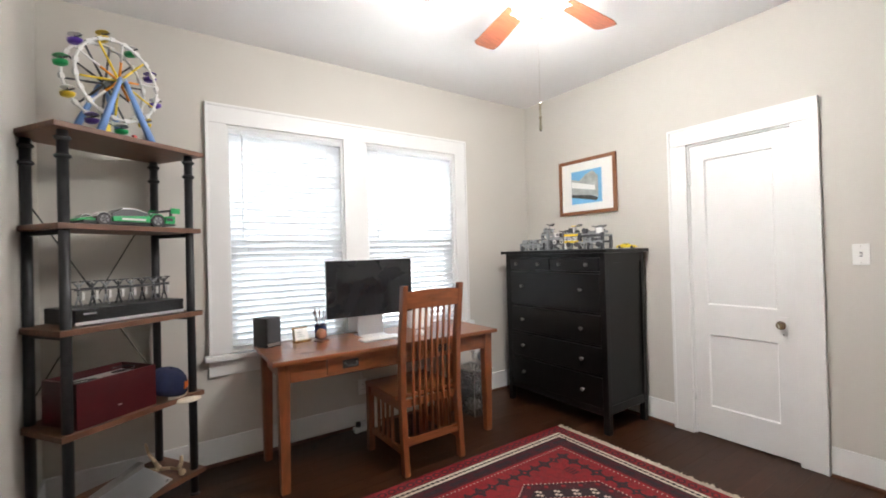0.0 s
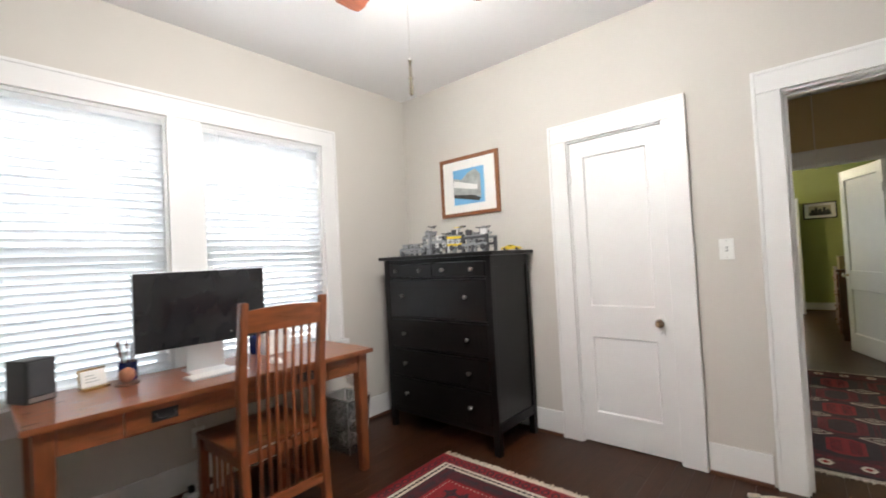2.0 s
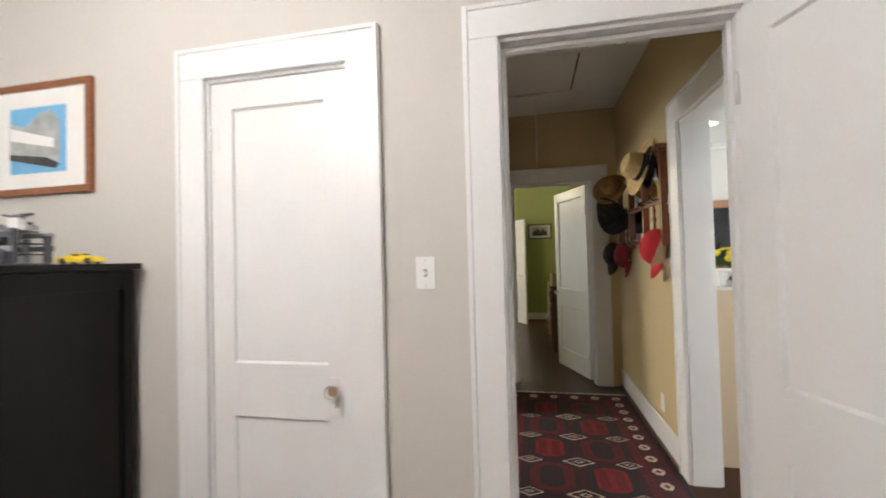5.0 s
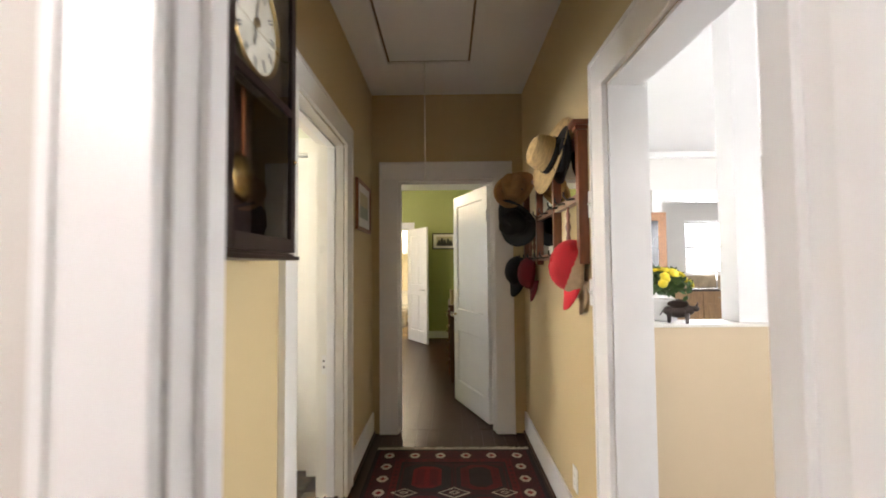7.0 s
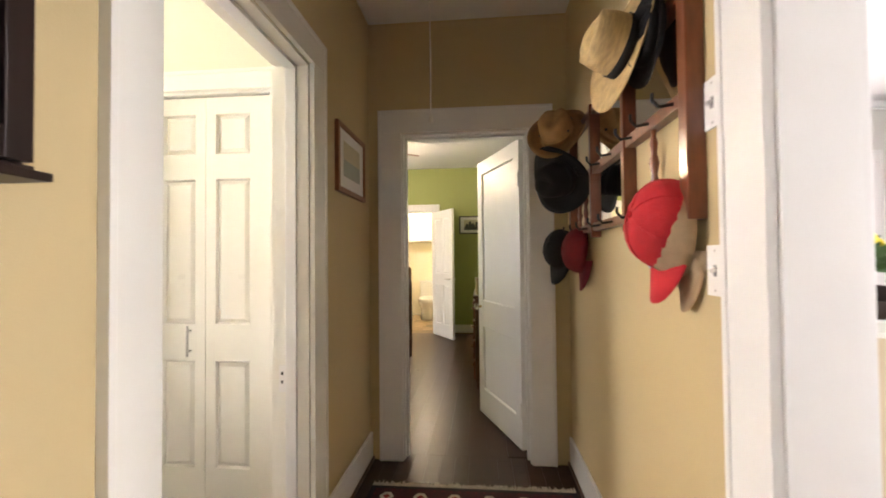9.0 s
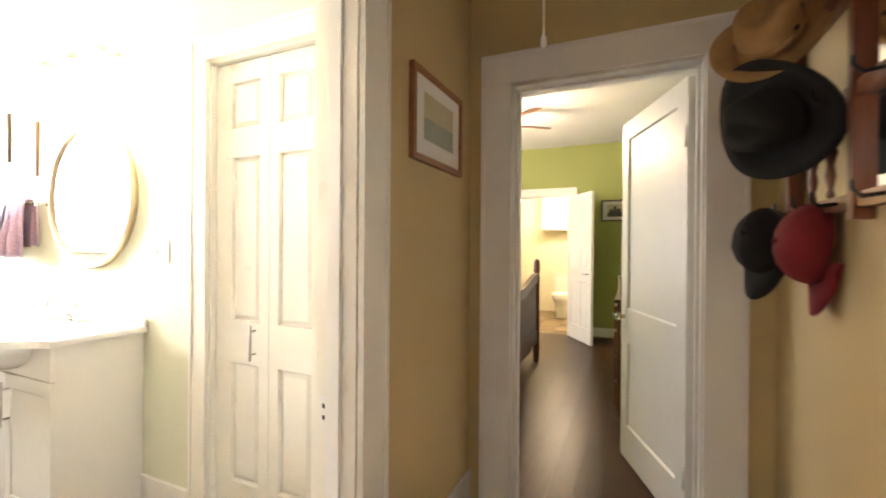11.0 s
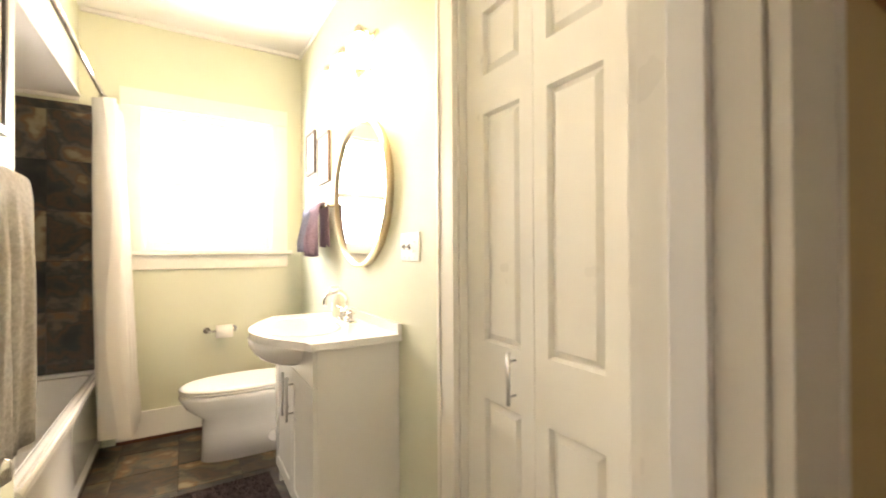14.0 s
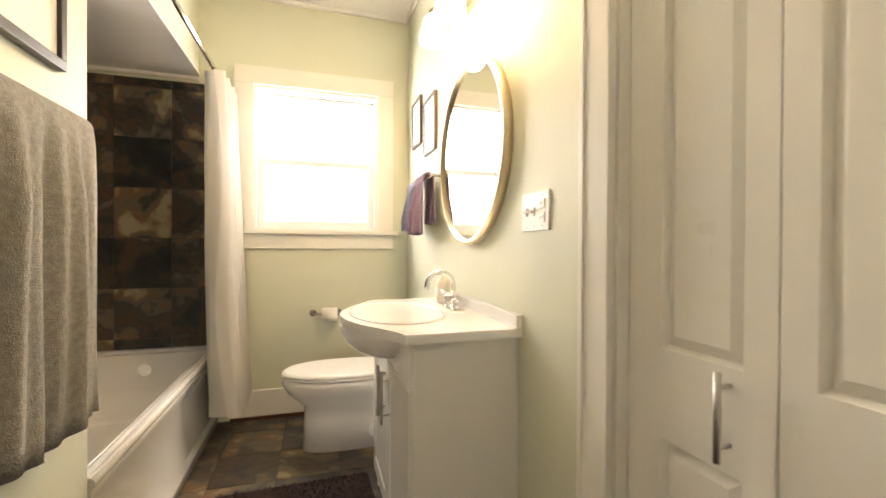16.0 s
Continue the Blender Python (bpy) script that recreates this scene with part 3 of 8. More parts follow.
# hall end: bedroom door
c = casing("door_frame_8", facing("east", HX1), -BED_DOOR[1], -BED_DOOR[0], BED_DOOR[2], 0.132, 0.15, "white painted bedroom doorway frame")
stops(c, -BED_DOOR[1], -BED_DOOR[0], BED_DOOR[2], 0.05, 0.09)
W4 = BED_DOOR[1] - BED_DOOR[0] - 0.028
leaf = thing("door_4", pose(HX1 + 0.165, BED_DOOR[0] + 0.015, 0.012, 0, 0, 21), "half open white two-panel bedroom door", "door", kind="structure")
part("door_leaf", panel_door_bm(W4, BED_DOOR[2] - 0.03, 0.036, two_panel(W4, BED_DOOR[2] - 0.03)), "white", leaf)
glass_knob(leaf, W4 - 0.062, 0.85, 0.036, 1)
glass_knob(leaf, W4 - 0.062, 0.85, 0)
for z in (0.25, 1.75):
    hinge(leaf, 0.0, z, 0.036, 1)

# bathroom closet: six-panel bifold, local x = -y
casing("door_frame_9", facing("east", BX1), -BIFOLD[1], -BIFOLD[0], BIFOLD[2], 0.085, 0.10, "white painted frame of the bathroom closet", mat="warm_tinted_gloss", jamb_mat="warm_tinted_gloss")
bif = thing("door_5", facing("east", BX1) @ pose(-BIFOLD[1] + 0.014, 0.030, 0.012), "closed white six-panel bifold closet door", "door", kind="structure")
LW, LH = (BIFOLD[1] - BIFOLD[0] - 0.032) / 2, BIFOLD[2] - 0.03
for x, w, a, b in ((0, LW - 0.016, 0.092, 0.262), (LW - 0.013, LW + 0.016, 0.050, 0.228)):
    ps = [(a, b, 0.22, 0.745), (a, b, 0.925, 1.648), (a, b, 1.772, LH - 0.085)]
    part("door_leaf", panel_door_bm(w, LH, 0.032, ps, True), "warm_tinted_gloss", bif, at=Matrix.Translation((x, 0, 0)))
for z in (0.795, 0.895):
    part("handle_post", rods(((LW - 0.092, 0, z), (LW - 0.092, -0.028, z), 0.004), n=10), "steel", bif, "brushed steel handle post")
part("bar_handle", rods(((LW - 0.092, -0.028, 0.770), (LW - 0.092, -0.028, 0.920), 0.006), n=12), "steel", bif, "brushed steel bar handle")

# bedroom far wall: door to the second bathroom
casing("door_frame_10", facing("east", FAR), -fb[1], -fb[0], fb[3], 0.10, 0.12, "white painted frame of the second bathroom doorway")
leaf = thing("door_6", pose(FAR - 0.02, fb[0] + 0.012, 0.012, 0, 0, 212), "open white four-panel bathroom door with lever", "door", kind="structure")
W5 = 0.70
ps = [(a, b, z0, z1) for a, b in ((0.11, 0.31), (0.39, 0.59)) for z0, z1 in ((0.20, 0.82), (1.0, 1.88))]
part("door_leaf", panel_door_bm(W5, 2.0, 0.036, ps, True), "white", leaf)
for y, o in ((0, -1), (0.036, 1)):
    part("lever_handle", rods(((W5 - 0.06, y, 0.92), (W5 - 0.06, y + o * 0.05, 0.92), 0.011), ((W5 - 0.06, y + o * 0.045, 0.92), (W5 - 0.17, y + o * 0.045, 0.92), 0.008)), "steel", leaf, "brushed steel lever")


# kitchen opening in the dining wall
casing("door_frame_11", facing("east", 8.15), -kd[1], -kd[0], kd[3], 0.11, 0.10, "white painted frame of the kitchen opening")


# ---- baseboards with their shoe moulding ----
def baseboard(name, side, v, spans, high=0.17):
    root = thing(name, facing(side, v), "white painted tall baseboard with brown shoe moulding", "baseboard", kind="structure")
    for a, b in spans:
        part("board", box(((a, -0.016, 0.001), (b, -0.0005, high)), bevel=0.003), "white", root)
        part("shoe_moulding", box(((a, -0.028, 0.001), (b, -0.0165, 0.022)), bevel=0.004), "shoe", root, "brown shoe moulding")


cw, hw = 0.132, 0.132
baseboard("baseboard_office_north", "north", OY1, [(OX0, OX1)])
baseboard("baseboard_office_east", "east", OX1, [(-OY1 + 0.03, -CLOSET[1] - cw), (-CLOSET[0] + cw, -HALL_DOOR[1] - cw), (-HALL_DOOR[0] + cw, -OY0)])
baseboard("baseboard_office_west", "west", OX0, [(OY0, OY1 - 0.03)])
baseboard("baseboard_hall_north", "north", HY1, [(HX0 + 0.03, BATH_DOOR[0] - 0.14), (BATH_DOOR[1] + 0.14, HX1 - 0.0)])
baseboard("baseboard_hall_south", "south", HY0, [(-HX1 + 0.0, -SOUTH_GAP[1] - 0.14)])
baseboard("baseboard_bath_north", "north", BY1, [(4.42, BX1)], 0.19)
baseboard("baseboard_bath_east", "east", BX1, [(-BY1 + 0.03, -BIFOLD[1] - 0.115)], 0.15)
baseboard("baseboard_bath_west", "west", BX0, [(BY0 + 0.02, 2.24)], 0.15)
baseboard("baseboard_bedroom_east", "east", FAR, [(-fb[0] + 0.115, 1.6), (-3.3, -fb[1] - 0.115)], 0.15)
baseboard("baseboard_dining_east", "east", 8.15, [(0.75, -kd[1] - 0.125), (-kd[0] + 0.125, 4.4)], 0.16)
baseboard("baseboard_dining_south", "south", -4.4, [(-8.15, -2.4)], 0.16)


# ---- office double window with blinds ----
def sash_window(name, at, u0, u1, z0, z1, label, rail=None, depth=0.16):
    """A double-hung window in a hole of its wall; room face at local y = 0."""
    root = thing(name, at, label, "window", kind="structure")
    for a, b in ((u0, u0 + 0.02), (u1 - 0.02, u1)):
        part("window_jamb", box(((a, 0.001, z0), (b, depth, z1)), bevel=0.002), "white", root)
    part("window_head", box(((u0 + 0.02, 0.001, z1 - 0.02), (u1 - 0.02, depth, z1)), bevel=0.002), "white", root)
    part("outer_sill", box(((u0 + 0.02, 0.001, z0), (u1 - 0.02, depth, z0 + 0.02)), bevel=0.002), "white", root)
    mid = rail or (z0 + z1) / 2
    for a, b, y in ((z0 + 0.02, mid + 0.02, 0.07), (mid - 0.02, z1 - 0.02, 0.105)):
        s = part("sash", box(((u0 + 0.02, y, a), (u0 + 0.065, y + 0.033, b)), ((u1 - 0.065, y, a), (u1 - 0.02, y + 0.033, b)), ((u0 + 0.065, y, a), (u1 - 0.065, y + 0.033, a + 0.045)), ((u0 + 0.065, y, b - 0.04), (u1 - 0.065, y + 0.033, b)), bevel=0.003), "white", root, "white painted sash")
        g = part("pane", box(((u0 + 0.06, y + 0.014, a + 0.04), (u1 - 0.06, y + 0.018, b - 0.035))), "glass", s, "clear window pane")
        g.visible_shadow = False
    return root


def blind(name, at, u0, u1, z0, z1, tilt, label):
    root = thing(name, at, label, "window blind")
    part("headrail", box(((u0, 0.006, z1 - 0.045), (u1, 0.05, z1)), bevel=0.003), "blind", root)
    # black strip stands in for the shadow in the gap over the headrail
    part("valance_shadow_gap", box(((u0, 0.002, z1 + 0.001), (u1, 0.05, z1 + 0.006))), "black_iron", root, "dark strip drawn for the shaded gap above the blind")
    part("bottom_rail", box(((u0 + 0.004, 0.010, z0), (u1 - 0.004, 0.055, z0 + 0.016)), bevel=0.003), "blind", root)
    me = mesh_of("slat", box(((u0 + 0.004, -0.025, -0.0014), (u1 - 0.004, 0.025, 0.0014)), bevel=0.0006), "blind")
    z = z0 + 0.045
    while z < z1 - 0.06:
        s = new("slat", me)
        s.parent = root
        s.matrix_basis = pose(0, 0.034, z, tilt)
        z += 0.0435
    for u in (u0 + 0.12, u1 - 0.12):
        part("ladder_cord", rods(((u, 0.008, z0 + 0.01), (u, 0.008, z1 - 0.03), 0.0012), n=6), "blind", root)
    part("tilt_wand", rods(((u0 + 0.09, -0.006, z1 - 0.75), (u0 + 0.09, -0.006, z1 - 0.02), 0.004), n=8), "blind", root, "clear tilt wand")
    return root


OMID = (1.305, 1.49)
fr = thing("window_1", facing("north", OY1), "white painted frame of a double window", "window", kind="structure")
for a, b, z0, z1 in ((0.397, 0.509, 0.70, 2.19), (2.341, 2.453, 0.70, 2.19), (OMID[0], OMID[1], 0.70, 2.19)):
    part("side_casing", box(((a, -0.022, z0), (b, -0.001, z1)), bevel=0.003), "white", fr)
part("mullion_post", box(((OMID[0] + 0.004, 0.0, 0.70), (OMID[1] - 0.004, 0.155, 2.19))), "white", fr)
part("head_casing", box(((0.397, -0.022, 2.1905), (2.453, -0.001, 2.305)), bevel=0.003), "white", fr)
for a, b, z0, z1 in ((0.386, 0.402, 0.70, 2.317), (2.448, 2.464, 0.70, 2.317), (0.402, 2.448, 2.300, 2.317)):
    part("back_band", box(((a, -0.032, z0), (b, 0, z1)), bevel=0.003), "white", fr)
part("window_sill", box(((0.36, -0.06, 0.665), (2.49, 0.06, 0.699)), bevel=0.006), "white", fr)
part("apron", box(((0.385, -0.02, 0.565), (2.465, -0.001, 0.664)), bevel=0.003), "white", fr)
for k, (a, b) in enumerate(((OWIN[0], OMID[0] + 0.004), (OMID[1] - 0.004, OWIN[1]))):
    sash_window("window_%d" % (k + 2), facing("north", OY1), a, b, 0.70, 2.19, "white double-hung sash window behind a blind", 1.42)
    blind("window_blind", facing("north", OY1), a + 0.008, b - 0.008, 0.715, 2.183, -49, "white slatted blind, lowered with half-open slats")

# bathroom window
fr = thing("window_4", facing("north", BY1), "white painted bathroom window frame with sill", "window", kind="structure")
for a, b in ((4.44, BWIN[0] + 0.004), (BWIN[1] - 0.004, 5.465)):
    part("side_casing", box(((a, -0.022, BWIN[2]), (b, -0.001, BWIN[3])), bevel=0.003), "warm_tinted_gloss", fr)
part("head_casing", box(((4.44, -0.022, BWIN[3] + 0.0005), (5.465, -0.001, 2.295)), bevel=0.003), "warm_tinted_gloss", fr)
part("window_sill", box(((4.41, -0.055, BWIN[2] - 0.03), (5.495, 0.06, BWIN[2] - 0.0005)), bevel=0.006), "warm_tinted_gloss", fr)
part("apron", box(((4.44, -0.02, 1.115), (5.465, -0.001, BWIN[2] - 0.031)), bevel=0.003), "warm_tinted_gloss", fr)
sash_window("window_5", facing("north", BY1), BWIN[0], BWIN[1], BWIN[2], BWIN[3], "white double-hung bathroom window", 1.70)
sash_window("window_6", facing("south", -4.4), -7.55, -6.3, 0.75, 2.2, "white double-hung dining room window", depth=0.1)
# window_7 is unseen, added as the opening for the hall fill lamp
sash_window("window_7", facing("south", -4.4), -4.7, -3.1, 0.75, 2.2, "added white double-hung window, out of view", depth=0.1)
sash_window("window_8", facing("east", 10.6), 4.3, 5.2, 1.15, 2.15, "white kitchen window", depth=0.1)
# window_9 is unseen too, made for the bedroom fill
sash_window("window_9", facing("north", 3.3), 7.9, 9.3, 0.8, 2.1, "added white bedroom window, out of view", depth=0.12)

# plain daylight beyond the windows
for name, at, w, h in (("backdrop_north", pose(-3.0, 9.0, 3.0, 90), 13.4, 9), ("backdrop_north_2", pose(10.0, 9.0, 3.0, 90), 12.4, 9), ("backdrop_south", pose(5, -10.5, 3.0, 90), 26, 9), ("backdrop_east", pose(15.5, -6.0, 2.5, 90, 0, 90), 12, 7)):
    bm = bmesh.new()
    bmesh.ops.create_grid(bm, x_segments=1, y_segments=1, size=0.5)
    turned(bm, Matrix.Diagonal((w, h, 1, 1)))
    solid(name, bm, "soft_daylight" if name == "backdrop_north" else "daylight", "bright hazy daylight outside the windows", "backdrop", at=at)

M["tan_cream"] = material("tan_cream_wall_paint", (0.60, 0.48, 0.32), 0.7, vary=0.05, scale=1.3, bump=0.1, bump_scale=220)
# half wall and post in the dining room
HALF = 1.076
solid("half_wall", box(((4.66, -1.362, 0), (4.82, -0.7065, HALF - 0.014)), bevel=0.002), "tan_cream", "cream painted half wall", "wall")
solid("half_wall_cap", box(((4.657, -1.365, HALF - 0.0135), (4.823, -0.7065, HALF - 0.0005)), bevel=0.004), "warm_tinted_gloss", "cream painted flush cap on the half wall", "trim")
solid("post", box(((4.70, -1.361, HALF), (4.822, -1.240, CEIL)), bevel=0.003), "white", "white square post from half wall to ceiling", "column")


# ==== office things ====
M["navy"] = material("navy_cotton", (0.012, 0.018, 0.06), 0.9, vary=0.3, scale=40, bump=0.3, bump_scale=400)
M["orange"] = material("orange_thread", (0.75, 0.16, 0.03), 0.8, vary=0.15, scale=40)
M["oxblood"] = material("dark_red_painted_box", (0.062, 0.003, 0.006), 0.35, vary=0.3, scale=8)
M["toy_green"] = material("green_toy_plastic", (0.02, 0.42, 0.12), 0.3, vary=0.08, scale=20)
M["toy_white"] = material("white_toy_plastic", (0.78, 0.78, 0.76), 0.3, vary=0.05, scale=20)
M["toy_grey"] = material("grey_toy_plastic", (0.30, 0.31, 0.32), 0.35, vary=0.12, scale=20)
M["toy_dark"] = material("dark_grey_toy_plastic", (0.06, 0.062, 0.068), 0.35, vary=0.15, scale=20)
M["toy_yellow"] = material("yellow_toy_plastic", (0.80, 0.58, 0.03), 0.3, vary=0.06, scale=20)
M["toy_purple"] = material("purple_toy_plastic", (0.10, 0.04, 0.35), 0.3, vary=0.08, scale=20)
M["toy_blue"] = material("light_blue_toy_plastic", (0.20, 0.36, 0.72), 0.3, vary=0.06, scale=20)
M["toy_orange"] = material("orange_toy_plastic", (0.80, 0.28, 0.02), 0.3, vary=0.06, scale=20)
M["toy_red"] = material("red_toy_plastic", (0.50, 0.02, 0.02), 0.3, vary=0.06, scale=20)
M["picture_wood"] = material("reddish_oak_picture_frame", (0.30, 0.11, 0.04), 0.35, vary=0.35, scale=9, stretch=(3, 3, 12))
M["sky_blue"] = material("blue_print_sky", (0.20, 0.50, 0.78), 0.7, vary=0.12, scale=5)
M["print_grey"] = material("grey_printed_building", (0.50, 0.52, 0.50), 0.7, vary=0.35, scale=18)
M["print_dark"] = material("dark_printed_shade", (0.08, 0.08, 0.075), 0.7, vary=0.4, scale=18)
M["blue_glaze"] = material("cobalt_glazed_ceramic", (0.015, 0.025, 0.16), 0.15, vary=0.3, scale=12)
M["terracotta"] = material("terracotta_ball", (0.38, 0.15, 0.08), 0.6, vary=0.3, scale=12)
M["cord_white"] = material("white_cord", (0.75, 0.74, 0.70), 0.6, vary=0.05)
M["linen"] = material("cream_striped_linen", (0.70, 0.64, 0.52), 0.95, vary=0.12, scale=60, bump=0.5, bump_scale=350)
M["pink"] = material("faded_red_stripe", (0.55, 0.20, 0.16), 0.95, vary=0.2, scale=60)
M["frosted"] = material("lit_frosted_glass", (0.95, 0.93, 0.88), 0.4, vary=0.0, glow=(1.0, 0.93, 0.82, 9.0))
M["grey_mesh"] = material("dark_grey_wire_mesh", (0.10, 0.10, 0.10), 0.5, 0.5, vary=0.3, scale=60)
M["clear_plastic"] = clear_glass("clear_plastic_bag", (0.95, 0.97, 0.97), 0.2)


def desk():
    root = thing("desk", pose(1.415, 2.71, 0, 0, 0, -1.3), "reddish cherry wood writing desk with one drawer", "desk")
    W, D, H = 0.785, 0.30, 0.745
    part("desktop", box(((-W, -D, H - 0.026), (W, D, H)), bevel=0.006), "cherry", root)
    for sx in (-1, 1):
        for sy in (-1, 1):
            x, y = sx * (W - 0.065), sy * (D - 0.062)
            bm = bmesh.new()
            add_box(bm, (x - 0.034, y - 0.034, 0), (x + 0.034, y + 0.034, H - 0.0265))
            for v in bm.verts:
                if v.co.z < 0.01:
                    v.co.x = x + (v.co.x - x) * 0.72
                    v.co.y = y + (v.co.y - y) * 0.72
            bmesh.ops.bevel(bm, geom=bm.edges[:], offset=0.005, segments=2, affect="EDGES")
            part("leg", bm, "cherry_v", root)
    x0 = W - 0.10
    part("front_apron", box(((-x0, -D + 0.038, H - 0.135), (-0.48, -D + 0.06, H - 0.027)), bevel=0.002), "cherry", root)
    part("front_apron", box(((0.48, -D + 0.038, H - 0.135), (x0, -D + 0.06, H - 0.027)), bevel=0.002), "cherry", root)
    dr = part("drawer", box(((-0.476, -D + 0.034, H - 0.128), (0.476, -D + 0.056, H - 0.030)), bevel=0.003), "cherry", root)
    part("drawer_rail", box(((-0.48, -D + 0.04, H - 0.138), (0.48, -D + 0.06, H - 0.130)), bevel=0.001), "cherry", root)
    for hx in (-0.335, 0.335):
        part("back_plate", box(((hx - 0.05, -D + 0.031, H - 0.103), (hx + 0.05, -D + 0.0335, H - 0.053)), bevel=0.001), "black_iron", dr, "hammered dark metal back plate")
        part("bail_handle", turned(tube([(-0.036, -D + 0.032, H - 0.07), (-0.036, -D + 0.016, H - 0.074), (-0.028, -D + 0.012, H - 0.088), (0.028, -D + 0.012, H - 0.088), (0.036, -D + 0.016, H - 0.074), (0.036, -D + 0.032, H - 0.07)], 0.004), Matrix.Translation((hx, 0, 0))), "black_iron", dr, "dark bail handle")
    for sx in (-1, 1):
        part("side_apron", box(((sx * (W - 0.075) - 0.011, -D + 0.098, H - 0.135), (sx * (W - 0.075) + 0.011, D - 0.098, H - 0.027)), bevel=0.002), "cherry", root)
    part("back_apron", box(((-x0, D - 0.07, H - 0.135), (x0, D - 0.05, H - 0.027)), bevel=0.002), "cherry", root)


desk()


def mission_chair():
    root = thing("desk_chair", pose(1.52, 2.48, 0, 0, 0, 1), "reddish cherry wood chair with tall slatted back", "chair")
    w = 0.205
    for sx in (-1, 1):
        bm = bmesh.new()
        pts = [(-0.235, 0.0), (-0.205, 0.44), (-0.215, 0.75), (-0.265, 1.125)]
        rings = []
        for y, z in pts:
            a = 0.021 if z < 1.1 else 0.019
            rings.append([bm.verts.new((sx * w + dx * a * 0.9, y + dy * a * 1.1, z)) for dx, dy in ((-1, -1), (1, -1), (1, 1), (-1, 1))])
        for a, b in zip(rings, rings[1:]):
            for k in range(4):
                bm.faces.new((a[k], a[(k + 1) % 4], b[(k + 1) % 4], b[k]))
        bm.faces.new(rings[0][::-1])
        bm.faces.new(rings[-1])
        bmesh.ops.bevel(bm, geom=bm.edges[:], offset=0.004, segments=2, affect="EDGES")
        part("back_post", bm, "cherry_v", root)
        part("leg", box(((sx * (w + 0.01) - 0.021, 0.195, 0), (sx * (w + 0.01) + 0.021, 0.237, 0.432)), bevel=0.004), "cherry_v", root)
        part("seat_rail", box(((sx * w - 0.011, -0.18, 0.375), (sx * w + 0.011, 0.194, 0.432)), bevel=0.002), "cherry", root)
        part("stretcher", box(((sx * w - 0.010, -0.20, 0.115), (sx * w + 0.010, 0.194, 0.150)), bevel=0.002), "cherry", root)
        for k in range(4):
            y = -0.09 + k * 0.062
            part("side_slat", box(((sx * w - 0.005, y, 0.151), (sx * w + 0.005, y + 0.026, 0.374)), bevel=0.001), "cherry_v", root)
    part("front_rail", box(((-w + 0.02, 0.205, 0.375), (w - 0.02, 0.227, 0.432)), bevel=0.002), "cherry", root)
    part("seat", box(((-0.235, -0.175, 0.433), (0.235, 0.25, 0.457)), bevel=0.007), "cherry", root)
    # curved top rail
    bm = bmesh.new()
    n = 8
    rows = []
    for k in range(n + 1):
        x = -w + 0.018 + k * (2 * w - 0.036) / n
        y = -0.245 - 0.018 * (1 - (x / w) ** 2)
        top = 1.085 + 0.012 * (1 - (x / w) ** 2)
        rows.append([bm.verts.new(p) for p in ((x, y - 0.011, 0.985), (x, y + 0.011, 0.985), (x, y - 0.006, top), (x, y - 0.028, top))])
    for a, b in zip(rows, rows[1:]):
        for k in range(4):
            bm.faces.new((a[k], a[(k + 1) % 4], b[(k + 1) % 4], b[k]))
    bm.faces.new(rows[0][::-1])
    bm.faces.new(rows[-1])
    bmesh.ops.recalc_face_normals(bm, faces=bm.faces)
    part("top_rail", bm, "cherry", root)
    part("lower_rail", box(((-w + 0.018, -0.232, 0.165), (w - 0.018, -0.212, 0.215)), bevel=0.002), "cherry", root)
    part("rear_seat_rail", box(((-w + 0.018, -0.205, 0.385), (w - 0.018, -0.183, 0.430)), bevel=0.002), "cherry", root)
    for k in range(7):
        x = -0.132 + k * 0.044
        part("back_slat", tube([(x, -0.222, 0.214), (x, -0.218, 0.44), (x, -0.222, 0.7), (x, -0.250, 0.99)], 0.0095, 4), "cherry_v", root)


mission_chair()


def all_in_one():
    root = thing("computer", pose(1.375, 2.80, 0.7455, 0, 0, -1.5), "black-screened aluminium desktop computer on the desk", "computer")
    part("housing", box(((-0.325, -0.005, 0.140), (0.325, 0.012, 0.535)), bevel=0.004), "aluminium", root)
    part("screen", box(((-0.323, -0.010, 0.142), (0.323, -0.0055, 0.533)), bevel=0.002), "screen", root, "black glossy glass screen")
    part("stand", box(((-0.095, 0.013, 0.006), (0.095, 0.022, 0.30)), bevel=0.003), "aluminium", root)
    part("foot", box(((-0.095, -0.09, 0.0), (0.095, 0.10, 0.006)), bevel=0.002), "aluminium", root)


all_in_one()
kb = thing("keyboard", pose(1.36, 2.63, 0.7455, 0, 0, 2), "slim white keyboard on the desk", "keyboard")
part("base", box(((-0.14, -0.055, 0), (0.14, 0.055, 0.010)), bevel=0.003), "aluminium", kb)
for r in range(5):
    for k in range(13):
        part("key", box(((-0.134 + k * 0.0207, -0.05 + r * 0.0203, 0.0102), (-0.1155 + k * 0.0207, -0.032 + r * 0.0203, 0.0135)), bevel=0.001), "white_plastic", kb)
ms = thing("computer_mouse", pose(1.66, 2.60, 0.7455), "white computer mouse on the desk", "mouse")
part("shell", turned(ball((0, 0, 0.0), (0.028, 0.055, 0.03)), Matrix.Translation((0, 0, 0.0))), "white_plastic", ms)

sp = thing("speaker", pose(0.70, 2.92, 0.7455, 0, 0, 25), "dark grey desktop loudspeaker standing on the desk", "speaker")
part("cabinet", box(((-0.055, -0.065, 0), (0.055, 0.065, 0.185)), bevel=0.006), "black_plastic", sp)
